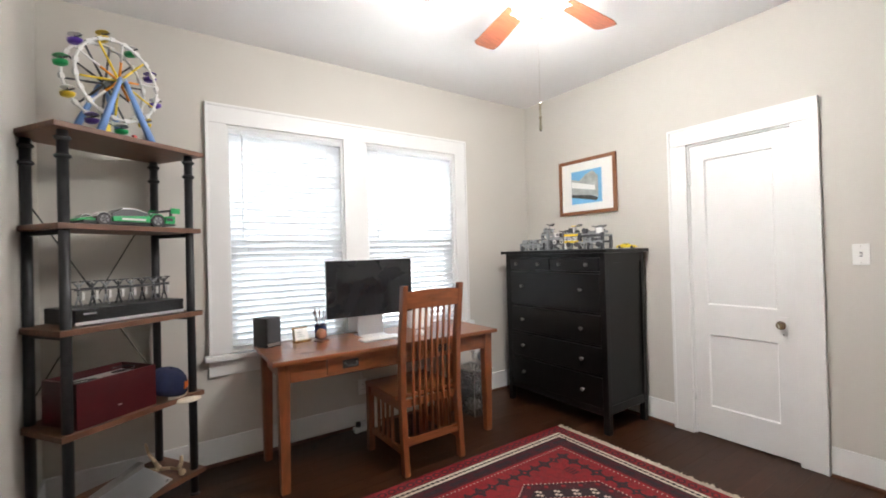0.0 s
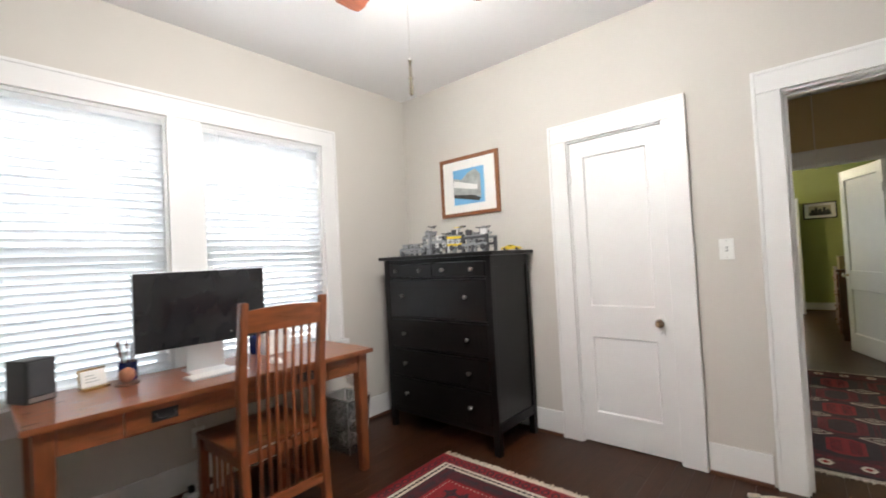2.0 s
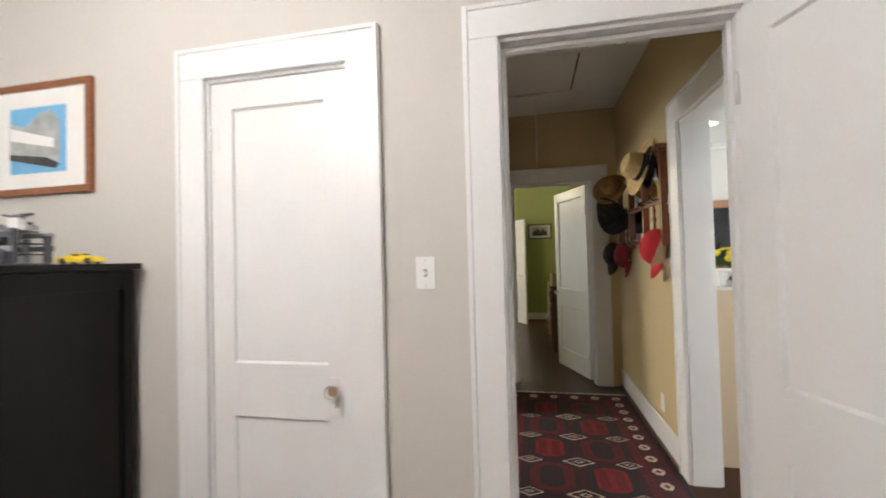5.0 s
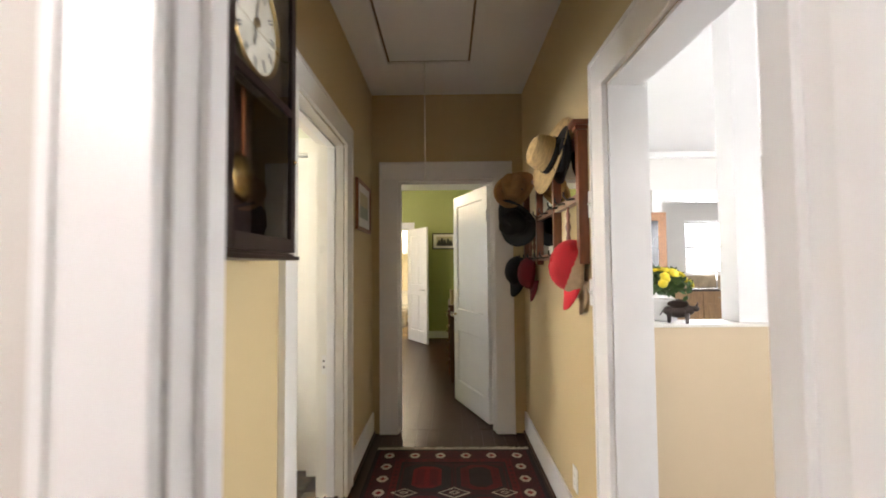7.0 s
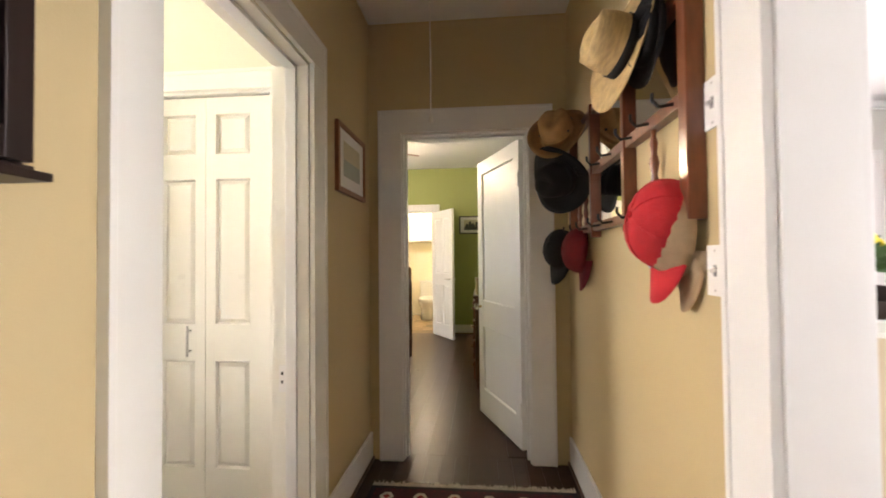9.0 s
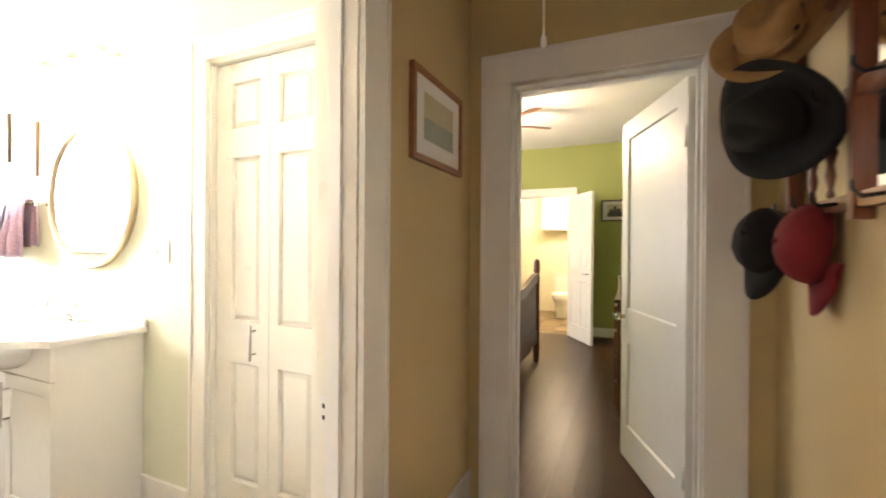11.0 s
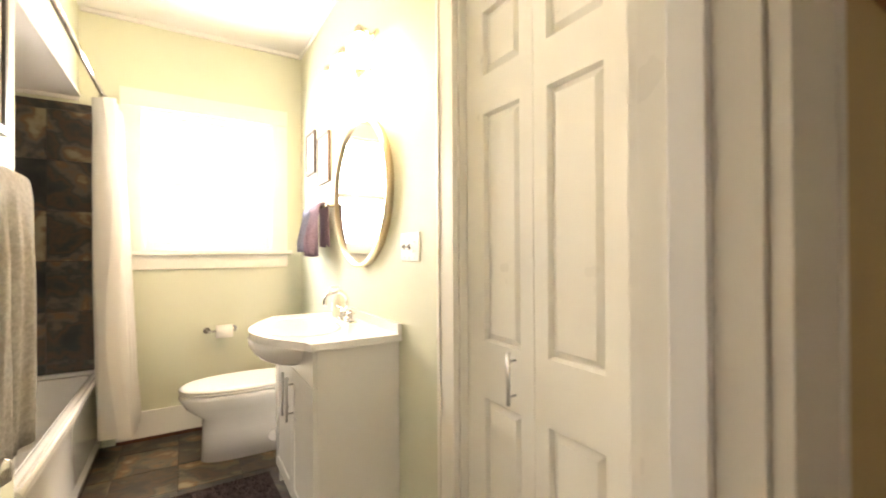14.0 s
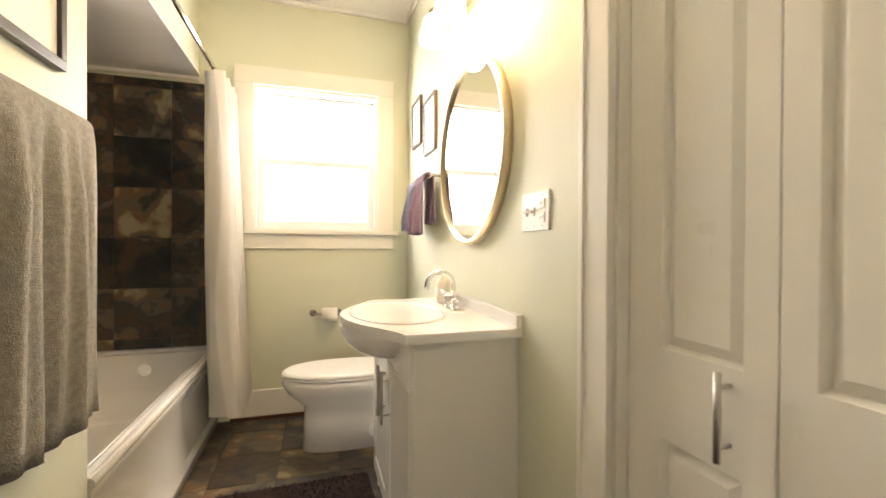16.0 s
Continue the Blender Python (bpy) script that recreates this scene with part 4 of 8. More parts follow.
part("grille", box(((-0.047, -0.071, 0.03), (0.047, -0.0655, 0.178)), bevel=0.003), "toy_dark", sp, "dark cloth grille")
part("control_strip", box(((-0.047, -0.069, 0.006), (0.047, -0.0655, 0.026)), bevel=0.001), "steel", sp)

cd_ = thing("business_card_holder", pose(0.915, 2.89, 0.7455, 0, 0, 14), "clear card holder with white business cards", "card holder")
part("tray", box(((-0.055, -0.02, 0), (0.055, 0.03, 0.014)), bevel=0.002), "brass", cd_)
part("cards", turned(box(((-0.05, -0.006, 0), (0.05, 0.006, 0.075))), pose(0, 0.008, 0.0145, -14)), "paper", cd_, "white printed cards")
for k in range(3):
    part("print_line", turned(box(((-0.035, -0.0068, 0.020 + k * 0.014), (0.02 - 0.01 * k, -0.0061, 0.024 + k * 0.014))), pose(0, 0.008, 0.0145, -14)), "print_grey", cd_)
part("back_panel", turned(box(((-0.056, 0.007, 0), (0.056, 0.010, 0.085))), pose(0, 0.008, 0.0145, -14)), "brass", cd_)

cup = thing("brush_mug", pose(1.055, 2.94, 0.7455), "cobalt blue mug full of brushes and pens", "mug")
part("mug", lathe([(0.030, 0), (0.038, 0.006), (0.041, 0.05), (0.040, 0.095), (0.036, 0.095), (0.036, 0.02)]), "blue_glaze", cup)
rnd = random.Random(5)
for k in range(9):
    a, r = k * 0.7, 0.022
    tip = (r * 1.9 * math.cos(a), r * 1.9 * math.sin(a), 0.13 + 0.05 * rnd.random())
    part("brush", rods(((r * 0.4 * math.cos(a), r * 0.4 * math.sin(a), 0.02), tip, 0.003), ((tip), (tip[0] * 1.15, tip[1] * 1.15, tip[2] + 0.028), 0.007, 0.003), n=8), ("toy_white", "toy_grey", "cherry")[k % 3], cup)
bl = thing("wooden_ball", pose(1.03, 2.85, 0.7455), "terracotta coloured ball on a round coaster", "ornament")
part("coaster", lathe([(0.05, 0), (0.052, 0.006), (0.046, 0.009)]), "walnut", bl)
part("ball", ball((0, 0, 0.045), 0.036), "terracotta", bl)
bx = thing("white_box", pose(1.80, 2.88, 0.7455, 0, 0, -6), "small white box standing behind the computer", "box")
part("carton", box(((-0.08, -0.06, 0), (0.08, 0.06, 0.125)), bevel=0.004), "white_plastic", bx)
part("lid", box(((-0.083, -0.063, 0.1255), (0.083, 0.063, 0.145)), bevel=0.004), "white_plastic", bx)
bk = thing("mug_stack", pose(1.72, 2.96, 0.7455), "blue and black cup beside the screen", "cup")
part("cup", lathe([(0.03, 0), (0.036, 0.01), (0.038, 0.11), (0.034, 0.11), (0.032, 0.02)]), "blue_glaze", bk)


def dresser():
    root = thing("dresser", pose(2.72, 2.345, 0), "tall black-brown wooden chest of six drawers", "dresser")
    # front looks along -x; local y runs along the wall
    W, D = 0.505, 0.49
    part("top", box(((-0.030, -W - 0.035, 1.285), (D + 0.01, W + 0.035, 1.311)), bevel=0.004), "blackbrown", root)
    for s in (-1, 1):
        part("side_panel", box(((0.04, s * W - s * 0.012, 0.14), (D - 0.04, s * W - s * 0.022, 1.284)), bevel=0.001), "blackbrown", root)
        part("side_rail", box(((0.04, s * W - s * 0.003, 0.14), (D - 0.04, s * W - s * 0.0115, 0.20)), bevel=0.001), "blackbrown", root)
        part("side_rail", box(((0.04, s * W - s * 0.003, 1.21), (D - 0.04, s * W - s * 0.0115, 1.284)), bevel=0.001), "blackbrown", root)
        for x in (0.0, D - 0.04):
            part("leg", box(((x, s * W, 0), (x + 0.04, s * (W - 0.045), 1.2845)), bevel=0.002), "blackbrown", root)
    part("back_panel", box(((D - 0.01, -W + 0.046, 0.14), (D - 0.002, W - 0.046, 1.284))), "blackbrown", root)
    rails = (1.255, 1.135, 0.838, 0.608, 0.395, 0.16)
    part("top_rail", box(((0.004, -W + 0.046, 1.252), (0.03, W - 0.046, 1.2845)), bevel=0.001), "blackbrown", root)
    for z in rails[1:]:
        part("rail", box(((0.004, -W + 0.046, z), (0.03, W - 0.046, z + 0.014)), bevel=0.001), "blackbrown", root)
    part("base_rail", box(((0.004, -W + 0.046, 0.125), (0.03, W - 0.046, 0.1595)), bevel=0.001), "blackbrown", root)

    def drawer(y0, y1, z0, z1, knobs):
        d = part("drawer", box(((-0.001, y0, z0), (0.40, y1, z1)), bevel=0.003), "blackbrown", root)
        for y in knobs:
            part("knob", turned(lathe([(0.006, 0), (0.006, 0.012), (0.014, 0.018), (0.015, 0.026), (0.008, 0.031)], n=16), pose(-0.001, y, (z0 + z1) / 2 + (0.02 if z1 - z0 > 0.25 else 0), 0, -90, 0)), "knob_grey", d, "round grey metal knob")

    w = W - 0.049
    drawer(0.006, w, 1.152, 1.249, (0.36, 0.11))
    drawer(-w, -0.006, 1.152, 1.249, (-0.36, -0.11))
    part("divider", box(((0.004, -0.005, 1.1495), (0.03, 0.005, 1.2515))), "blackbrown", root)
    for a, b in zip(rails[1:], rails[2:]):
        drawer(-w, w, b + 0.017, a - 0.003, (0.30, -0.30))


dresser()


def brick_model(name, at, size, colours, seed, count, label):
    """An open machine of toy bricks: uprights, beams, gear wheels, axles and cranks."""
    r = random.Random(seed)
    root = thing(name, at, label, "toy model", "toy models on the dresser")
    w, d, h = size
    part("base_plate", box(((-w / 2, -d / 2, 0), (w / 2, d / 2, 0.006)), bevel=0.001), colours[0], root)
    cols = max(2, round(w / 0.065))
    xs = [-w / 2 + 0.008 + (w - 0.016) * k / (cols - 1) for k in range(cols)]
    for k, x in enumerate(xs):
        for y in (-d / 2 + 0.008, d / 2 - 0.008):
            part("upright", box(((x - 0.010, y - 0.009, 0.0065), (x + 0.010, y + 0.009, h * r.uniform(0.55, 0.78))), bevel=0.001), r.choice(colours), root)
    for z in (h * 0.34, h * 0.62):
        for y in (-d / 2 - 0.001, d / 2 + 0.001):
            part("beam", box(((-w / 2, y - 0.007, z - 0.009), (w / 2, y + 0.007, z + 0.009)), bevel=0.001), r.choice(colours), root)
    part("deck", box(((-w * 0.5, -d * 0.45, h * 0.68), (w * r.uniform(0.2, 0.5), d * 0.45, h * 0.68 + 0.008)), bevel=0.001), r.choice(colours), root)
    for k in range(count):
        x, z = r.uniform(-w * 0.4, w * 0.4), r.choice((h * 0.22, h * 0.45, h * 0.85))
        q = r.uniform(0.010, 0.022)
        y = -d / 2 - 0.008
        g = part("gear", rods(((x, y, z), (x, y - 0.006, z), q), n=16), r.choice(colours), root)
        part("gear_hub", rods(((x, y - 0.0062, z), (x, y - 0.009, z), q * 0.4), n=10), "toy_dark", g)
        part("axle", rods(((x, y - 0.012, z), (x, d / 2 + 0.012, z), 0.0025), n=6), "toy_dark", root)
        bx_, by_ = r.uniform(-w * 0.38, w * 0.38), r.uniform(-d * 0.3, d * 0.3)
        bw, bh = r.choice((0.014, 0.024)), r.uniform(0.015, 0.045)
        part("toy_brick", box(((bx_ - bw, by_ - 0.016, h * 0.68 + 0.0085), (bx_ + bw, by_ + 0.01, h * 0.68 + 0.0085 + bh)), bevel=0.001), r.choice(colours + ("toy_white",)), root)
    for k in range(2):
        x = r.uniform(-w * 0.3, w * 0.3)
        part("crank_post", rods(((x, 0, h * 0.6), (x, 0, h), 0.004), n=8), "toy_grey", root)
        part("crank_arm", turned(box(((-0.034, -0.006, 0.0), (0.034, 0.006, 0.007)), bevel=0.001), pose(x, 0, h, 0, r.uniform(-18, 18), r.uniform(-30, 30))), r.choice(colours), root)
        part("crank_wheel", turned(tube([(0.018 * math.cos(a), 0.018 * math.sin(a), 0) for a in np.linspace(0, 2 * math.pi, 15)], 0.0035, 6), pose(x + 0.03, 0, h + 0.006, 25)), "toy_dark", root)
    return root


G, DK, WH, YE = "toy_grey", "toy_dark", "toy_white", "toy_yellow"
TOP = 1.3115
for y, size, cols, sd, n in ((2.735, (0.22, 0.09, 0.085), (G, G, DK), 11, 3), (2.555, (0.075, 0.09, 0.215), (G, G, DK, G), 12, 4), (2.42, (0.14, 0.11, 0.15), (G, DK, DK, WH, G), 13, 6), (2.27, (0.13, 0.11, 0.19), (DK, WH, G, YE), 14, 5), (2.08, (0.22, 0.12, 0.17), (DK, G, DK, G, DK), 15, 7)):
    brick_model("toy_brick_model", pose(2.95, y, TOP, 0, 0, -90 + sd % 3 * 6), size, cols, sd, n, "grey and black toy brick machine on the dresser")


def toy_car(name, at, s, body, label, stripe=None):
    root = thing(name, at, label, "toy car")
    side = [(-0.5, 0.05), (-0.5, 0.13), (-0.42, 0.17), (-0.30, 0.19), (-0.14, 0.27), (0.06, 0.28), (0.16, 0.21), (0.42, 0.17), (0.5, 0.09), (0.5, 0.05)]
    bm = bmesh.new()
    L, R = ([bm.verts.new((x * s, sy * 0.2 * s * (0.72 if z > 0.2 else 1), z * s)) for x, z in side] for sy in (-1, 1))
    n = len(side)
    bm.faces.new(L)
    bm.faces.new(R[::-1])
    for k in range(n):
        bm.faces.new((L[(k + 1) % n], L[k], R[k], R[(k + 1) % n]))
    bmesh.ops.recalc_face_normals(bm, faces=bm.faces)
    bmesh.ops.bevel(bm, geom=bm.edges[:], offset=0.012 * s, segments=2, affect="EDGES")
    part("body", bm, body, root)
    for x in (-0.31, 0.30):
        for sy in (-1, 1):
            w = part("wheel", rods(((x * s, sy * 0.14 * s, 0.075 * s), (x * s, sy * 0.212 * s, 0.075 * s), 0.075 * s), n=18), "black_plastic", root, "black tyre")
            part("rim", rods(((x * s, sy * 0.213 * s, 0.075 * s), (x * s, sy * 0.218 * s, 0.075 * s), 0.04 * s), n=12), "toy_dark", w)
    part("windscreen", box(((0.075 * s, -0.12 * s, 0.215 * s), (0.135 * s, 0.12 * s, 0.262 * s)), bevel=0.003), "screen", root)
    for sy in (-1, 1):
        part("side_window", box(((-0.13 * s, sy * 0.146 * s, 0.205 * s), (0.07 * s, sy * 0.164 * s, 0.25 * s)), bevel=0.002), "screen", root)
    if stripe:
        part("bonnet_stripe", box(((0.19 * s, -0.10 * s, 0.196 * s), (0.40 * s, 0.10 * s, 0.214 * s)), bevel=0.004), stripe, root)
        part("roof_stripe", box(((-0.12 * s, -0.09 * s, 0.277 * s), (0.05 * s, 0.09 * s, 0.287 * s)), bevel=0.003), stripe, root)
        for sy in (-1, 1):
            part("side_stripe", box(((-0.16 * s, sy * 0.2 * s, 0.10 * s), (0.14 * s, sy * 0.207 * s, 0.135 * s)), bevel=0.002), stripe, root)
        part("rear_wing", box(((-0.55 * s, -0.19 * s, 0.225 * s), (-0.47 * s, 0.19 * s, 0.238 * s)), bevel=0.003), body, root)
        for sy in (-1, 1):
            part("wing_post", box(((-0.52 * s, sy * 0.17 * s, 0.12 * s), (-0.50 * s, sy * 0.185 * s, 0.2245 * s))), "toy_dark", root)
    return root


toy_car("toy_taxi", pose(3.03, 1.865, TOP, 0, 0, -75), 0.14, "toy_yellow", "small yellow toy car on the dresser")


# framed print above the dresser, light switch
def framed(name, at, w, h, border, depth, mat_w, frame_mat, label, image=()):
    """A framed picture; image: pieces (material, x0, x1, z0, z1, lift) within the opening."""
    root = thing(name, at, label, "picture")
    part("backing", box(((-w / 2 + 0.004, -depth * 0.5, -h / 2 + 0.004), (w / 2 - 0.004, -0.001, h / 2 - 0.004))), "paper", root)
    for a, b, c, d in ((-w / 2, w / 2, h / 2 - border, h / 2), (-w / 2, w / 2, -h / 2, -h / 2 + border), (-w / 2, -w / 2 + border, -h / 2 + border, h / 2 - border), (w / 2 - border, w / 2, -h / 2 + border, h / 2 - border)):
        part("frame", box(((a, -depth, c), (b, -0.0005, d)), bevel=0.003), frame_mat, root)
    part("mat_board", box(((-w / 2 + border, -depth * 0.6, -h / 2 + border), (w / 2 - border, -depth * 0.5 - 0.0003, h / 2 - border))), "paper", root, "white mat board")
    for k, (mt, x0, x1, z0, z1) in enumerate(image):
        part("print", box(((x0, -depth * 0.6 - 0.0012 - 0.0006 * k, z0), (x1, -depth * 0.6 - 0.0003, z1))), mt, root)
    return root


pic = framed("framed_print", facing("east", OX1) @ pose(-2.362, 0, 1.865), 0.585, 0.49, 0.030, 0.022, 0.1, "picture_wood", "framed print of a grey building under blue sky", [("sky_blue", -0.155, 0.155, -0.15, 0.14)])
for mt, outline, d in (("print_grey", [(-0.155, -0.06), (-0.155, 0.075), (-0.07, 0.055), (0.0, 0.105), (0.07, 0.125), (0.12, 0.075), (0.12, -0.11), (0.05, -0.085)], 0.0010), ("paper", [(-0.15, 0.0), (-0.15, 0.055), (0.09, -0.005), (0.09, -0.045)], 0.0016), ("print_dark", [(-0.155, -0.06), (0.05, -0.085), (0.12, -0.115), (0.10, -0.135), (-0.155, -0.085)], 0.0022)):
    part("print_shape", turned(prism(outline, 0, d), Matrix.Translation((0, -0.0148, 0)) @ Matrix.Rotation(radians(90), 4, "X")), mt, pic)


def switch_plate(name, at, gangs, label, outlets=0):
    root = thing(name, at, label, "light switch" if not outlets else "outlet")
    w = 0.07 + 0.046 * (gangs - 1)
    part("plate", box(((-w / 2, -0.006, -0.0575), (w / 2, -0.0005, 0.0575)), bevel=0.002), "white_plastic", root)
    for g in range(gangs):
        x = (g - (gangs - 1) / 2) * 0.046
        if outlets and g == gangs - 1:
            for z in (-0.02, 0.02):
                o = part("socket", box(((x - 0.016, -0.0085, z - 0.014), (x + 0.016, -0.0062, z + 0.014)), bevel=0.002), "white_plastic", root)
                for dx in (-0.006, 0.006):
                    part("slot", box(((x + dx - 0.001, -0.0092, z - 0.004), (x + dx + 0.001, -0.0086, z + 0.005))), "black_plastic", o)
        else:
            part("toggle_slot", box(((x - 0.006, -0.0078, -0.013), (x + 0.006, -0.0062, 0.013))), "toy_grey", root)
            part("toggle", turned(box(((-0.0045, -0.013, -0.005), (0.0045, 0.0, 0.005)), bevel=0.001), pose(x, -0.0075, 0.003, 25)), "white_plastic", root)
        for z in (-0.045, 0.045):
            part("screw", rods(((x, -0.006, z), (x, -0.0072, z), 0.0028), n=8), "steel", root)
    return root


switch_plate("light_switch", facing("east", OX1) @ pose(-0.637, 0, 1.248), 1, "white toggle light switch on the wall")
switch_plate("wall_outlet", facing("north", OY1) @ pose(1.42, 0, 0.30), 1, "white wall outlet beneath the desk", 1)
switch_plate("wall_outlet", facing("north", OY1) @ pose(2.525, 0, 0.40), 1, "white wall outlet beside the dresser", 1)


def fan(name, at, blades, start, label, lit, radius=0.60):
    root = thing(name, at, label, "ceiling fan")
    part("canopy", lathe([(0.07, 0.0), (0.065, -0.03), (0.03, -0.055)], n=24), "white_plastic", root)
    part("downrod", rods(((0, 0, -0.05), (0, 0, -0.10), 0.012)), "white_plastic", root)
    part("motor_housing", lathe([(0.03, -0.095), (0.10, -0.11), (0.125, -0.15), (0.12, -0.20), (0.07, -0.225)], n=28), "white_plastic", root)
    part("light_bowl", lathe([(0.11, -0.226), (0.135, -0.245), (0.12, -0.29), (0.07, -0.325), (0.02, -0.338)], n=28), lit, root, "frosted glass light bowl")
    part("finial", lathe([(0.018, -0.338), (0.022, -0.345), (0.012, -0.358), (0.004, -0.364)], n=16), "nickel", root, "metal finial")
    for k in range(blades):
        m = Matrix.Rotation(radians(start + 360 / blades * k), 4, "Z")
        b = part("blade", turned(prism([(0.20, -0.055), (radius - 0.06, -0.072), (radius - 0.01, -0.062), (radius, -0.03), (radius, 0.05), (radius - 0.02, 0.07), (0.20, 0.055)], -0.003, 0.004, bevel=0.0012), m @ pose(0, 0, -0.195, 11)), "blade", root, "reddish wooden fan blade")
        part("blade_iron", turned(box(((0.10, -0.02, -0.006), (0.24, 0.02, -0.0035)), bevel=0.001), m @ pose(0, 0, -0.195, 11)), "white_plastic", b, "metal blade arm")
    return root


f = fan("ceiling_fan", pose(1.64, 1.40, CEIL), 5, 76, "white ceiling fan with reddish wooden blades and lit bowl", "frosted")
part("pull_chain", rods(((-0.10, -0.08, -0.33), (-0.14, -0.115, -0.80), 0.0012), n=6), "cord_white", f)
part("pull_handle", lathe([(0.004, -0.925), (0.0075, -0.918), (0.005, -0.872), (0.009, -0.866), (0.005, -0.860), (0.005, -0.812), (0.0075, -0.806), (0.003, -0.80)], (-0.14, -0.115, 0), 12), "nickel", f, "metal chain pull")


# ---- shelf in the corner ----
SH = pose(-0.050, 2.755, 0, 0, 0, 34)


def iron_shelf():
    root = thing("shelving_unit", SH, "black iron shelving unit with five dark wooden shelves", "shelf")
    W, D = 0.325, 0.172
    zs = (0.115, 0.548, 0.998, 1.462, 1.895)
    for k, z in enumerate(zs):
        o = 0.028 if k == 4 else 0.012
        part("shelf_board", box(((-W - o, -D - o, z), (W + o, D + o, z + 0.026)), bevel=0.003 if k < 4 else 0.007), "walnut", root)
    px, py = W - 0.030, D - 0.028
    for sx in (-1, 1):
        for sy in (-1, 1):
            p = part("post", rods(((sx * px, sy * py, 0.012), (sx * px, sy * py, 1.894), 0.021), n=16), "black_iron", root, "round black iron post")
            for z in (1.78, 1.86):
                part("collar", lathe([(0.022, -0.012), (0.031, -0.004), (0.031, 0.004), (0.022, 0.012)], (sx * px, sy * py, z), 16), "black_iron", p)
            part("foot", rods(((sx * px, sy * py, 0), (sx * px, sy * py, 0.012), 0.027, 0.022), n=16), "black_iron", p)
        for z in zs[:4]:
            part("shelf_bracket", box(((sx * px - 0.008, -py + 0.0215, z - 0.022), (sx * px + 0.008, py - 0.0215, z - 0.001)), bevel=0.002), "black_iron", root)
    for s in (-1, 1):
        part("cross_brace", rods(((-s * px, py + 0.0245, 0.64), (s * px, py + 0.0245 + 0.008 * s, 1.62), 0.0035), n=8), "black_iron", root)


iron_shelf()


def on_shelf(x, y, z, rz=0):
    return SH @ pose(x, y, z, 0, 0, rz)


def ferris_wheel():
    root = thing("toy_ferris_wheel", on_shelf(-0.005, 0.0, 1.922, 3), "colourful toy brick ferris wheel on top of the shelf", "toy")
    R, H, Y = 0.198, 0.31, 0.05
    part("base_plate", box(((-0.19, -0.12, 0), (0.19, 0.12, 0.008)), bevel=0.001), "toy_grey", root)
    rnd = random.Random(8)
    for s in (-1, 1):
        pts = [(R * math.cos(a), s * Y, H + R * math.sin(a)) for a in (2 * math.pi * k / 40 for k in range(41))]
        part("rim", tube(pts, 0.0075, 6), "toy_white", root, "white brick rim")
        for k in range(20):
            a = 2 * math.pi * (k + 0.5) / 20
            part("rim_joint", turned(box(((-0.012, -0.009, -0.010), (0.012, 0.009, 0.010)), bevel=0.001), Matrix.Translation((R * math.cos(a), s * Y, H + R * math.sin(a))) @ Matrix.Rotation(-a + math.pi / 2, 4, "Y")), "toy_white", root)
        for k in range(10):
            a = 2 * math.pi * k / 10 + 0.2
            c = [("toy_orange", "toy_white"), ("toy_yellow", "toy_yellow")][k % 2] if s < 0 else ("toy_dark", "toy_dark")
            q = lambda r: (r * math.cos(a), s * Y, H + r * math.sin(a))
            part("spoke", rods((q(0.015), q(R * 0.5), 0.006), n=8), c[0], root)
            part("spoke", rods((q(R * 0.5), q(R), 0.005), n=8), c[1], root)
        for x in (-0.13, 0.13):
            bm = bmesh.new()
            add_rod(bm, (x, s * 0.105, 0.008), (x * 0.06, s * 0.075, H + 0.01), 0.019, 0.011, 4)
            part("support_leg", bm, "toy_blue", root, "light blue support leg")
            part("leg_brace", rods(((x * 0.9, s * 0.10, 0.05), (x * 0.25, s * 0.082, H * 0.75), 0.006), n=6), "toy_blue", root)
    part("axle", rods(((0, -0.085, H), (0, 0.085, H), 0.011)), "toy_grey", root)
    cols = ("toy_purple", "toy_green", "toy_yellow")
    for k in range(10):
        a = 2 * math.pi * k / 10 + 0.5
        x, z = (R + 0.03) * math.cos(a), H + (R + 0.03) * math.sin(a)
        g = part("gondola", lathe([(0.012, -0.022), (0.024, -0.016), (0.027, -0.002), (0.023, -0.002), (0.015, -0.012)], (x, 0, z - 0.01), 12, squash=(1, 1.5)), cols[k % 3], root, "coloured gondola")
        part("canopy", lathe([(0.026, 0.022), (0.020, 0.028), (0.005, 0.036)], (x, 0, z - 0.01), 12, squash=(1, 1.5)), (cols[k % 3], "toy_white")[k % 2], g)
        part("hanger", rods(((x, -Y, z), (x, Y, z), 0.004), ((x, 0, z), (x, 0, z + 0.012), 0.003), n=6), "toy_dark", g)
    for k in range(26):
        x, y = rnd.uniform(-0.17, 0.17), rnd.choice((-1, 1)) * rnd.uniform(0.06, 0.11)
        w, h = rnd.choice((0.016, 0.024)), rnd.choice((0.01, 0.02, 0.035, 0.05))
        part("toy_brick", box(((x - w / 2, y - 0.008, 0.0083), (x + w / 2, y + 0.008, 0.008 + h)), bevel=0.001), rnd.choice(("toy_white", "toy_grey", "toy_red", "toy_yellow", "toy_dark", "toy_white")), root)


ferris_wheel()


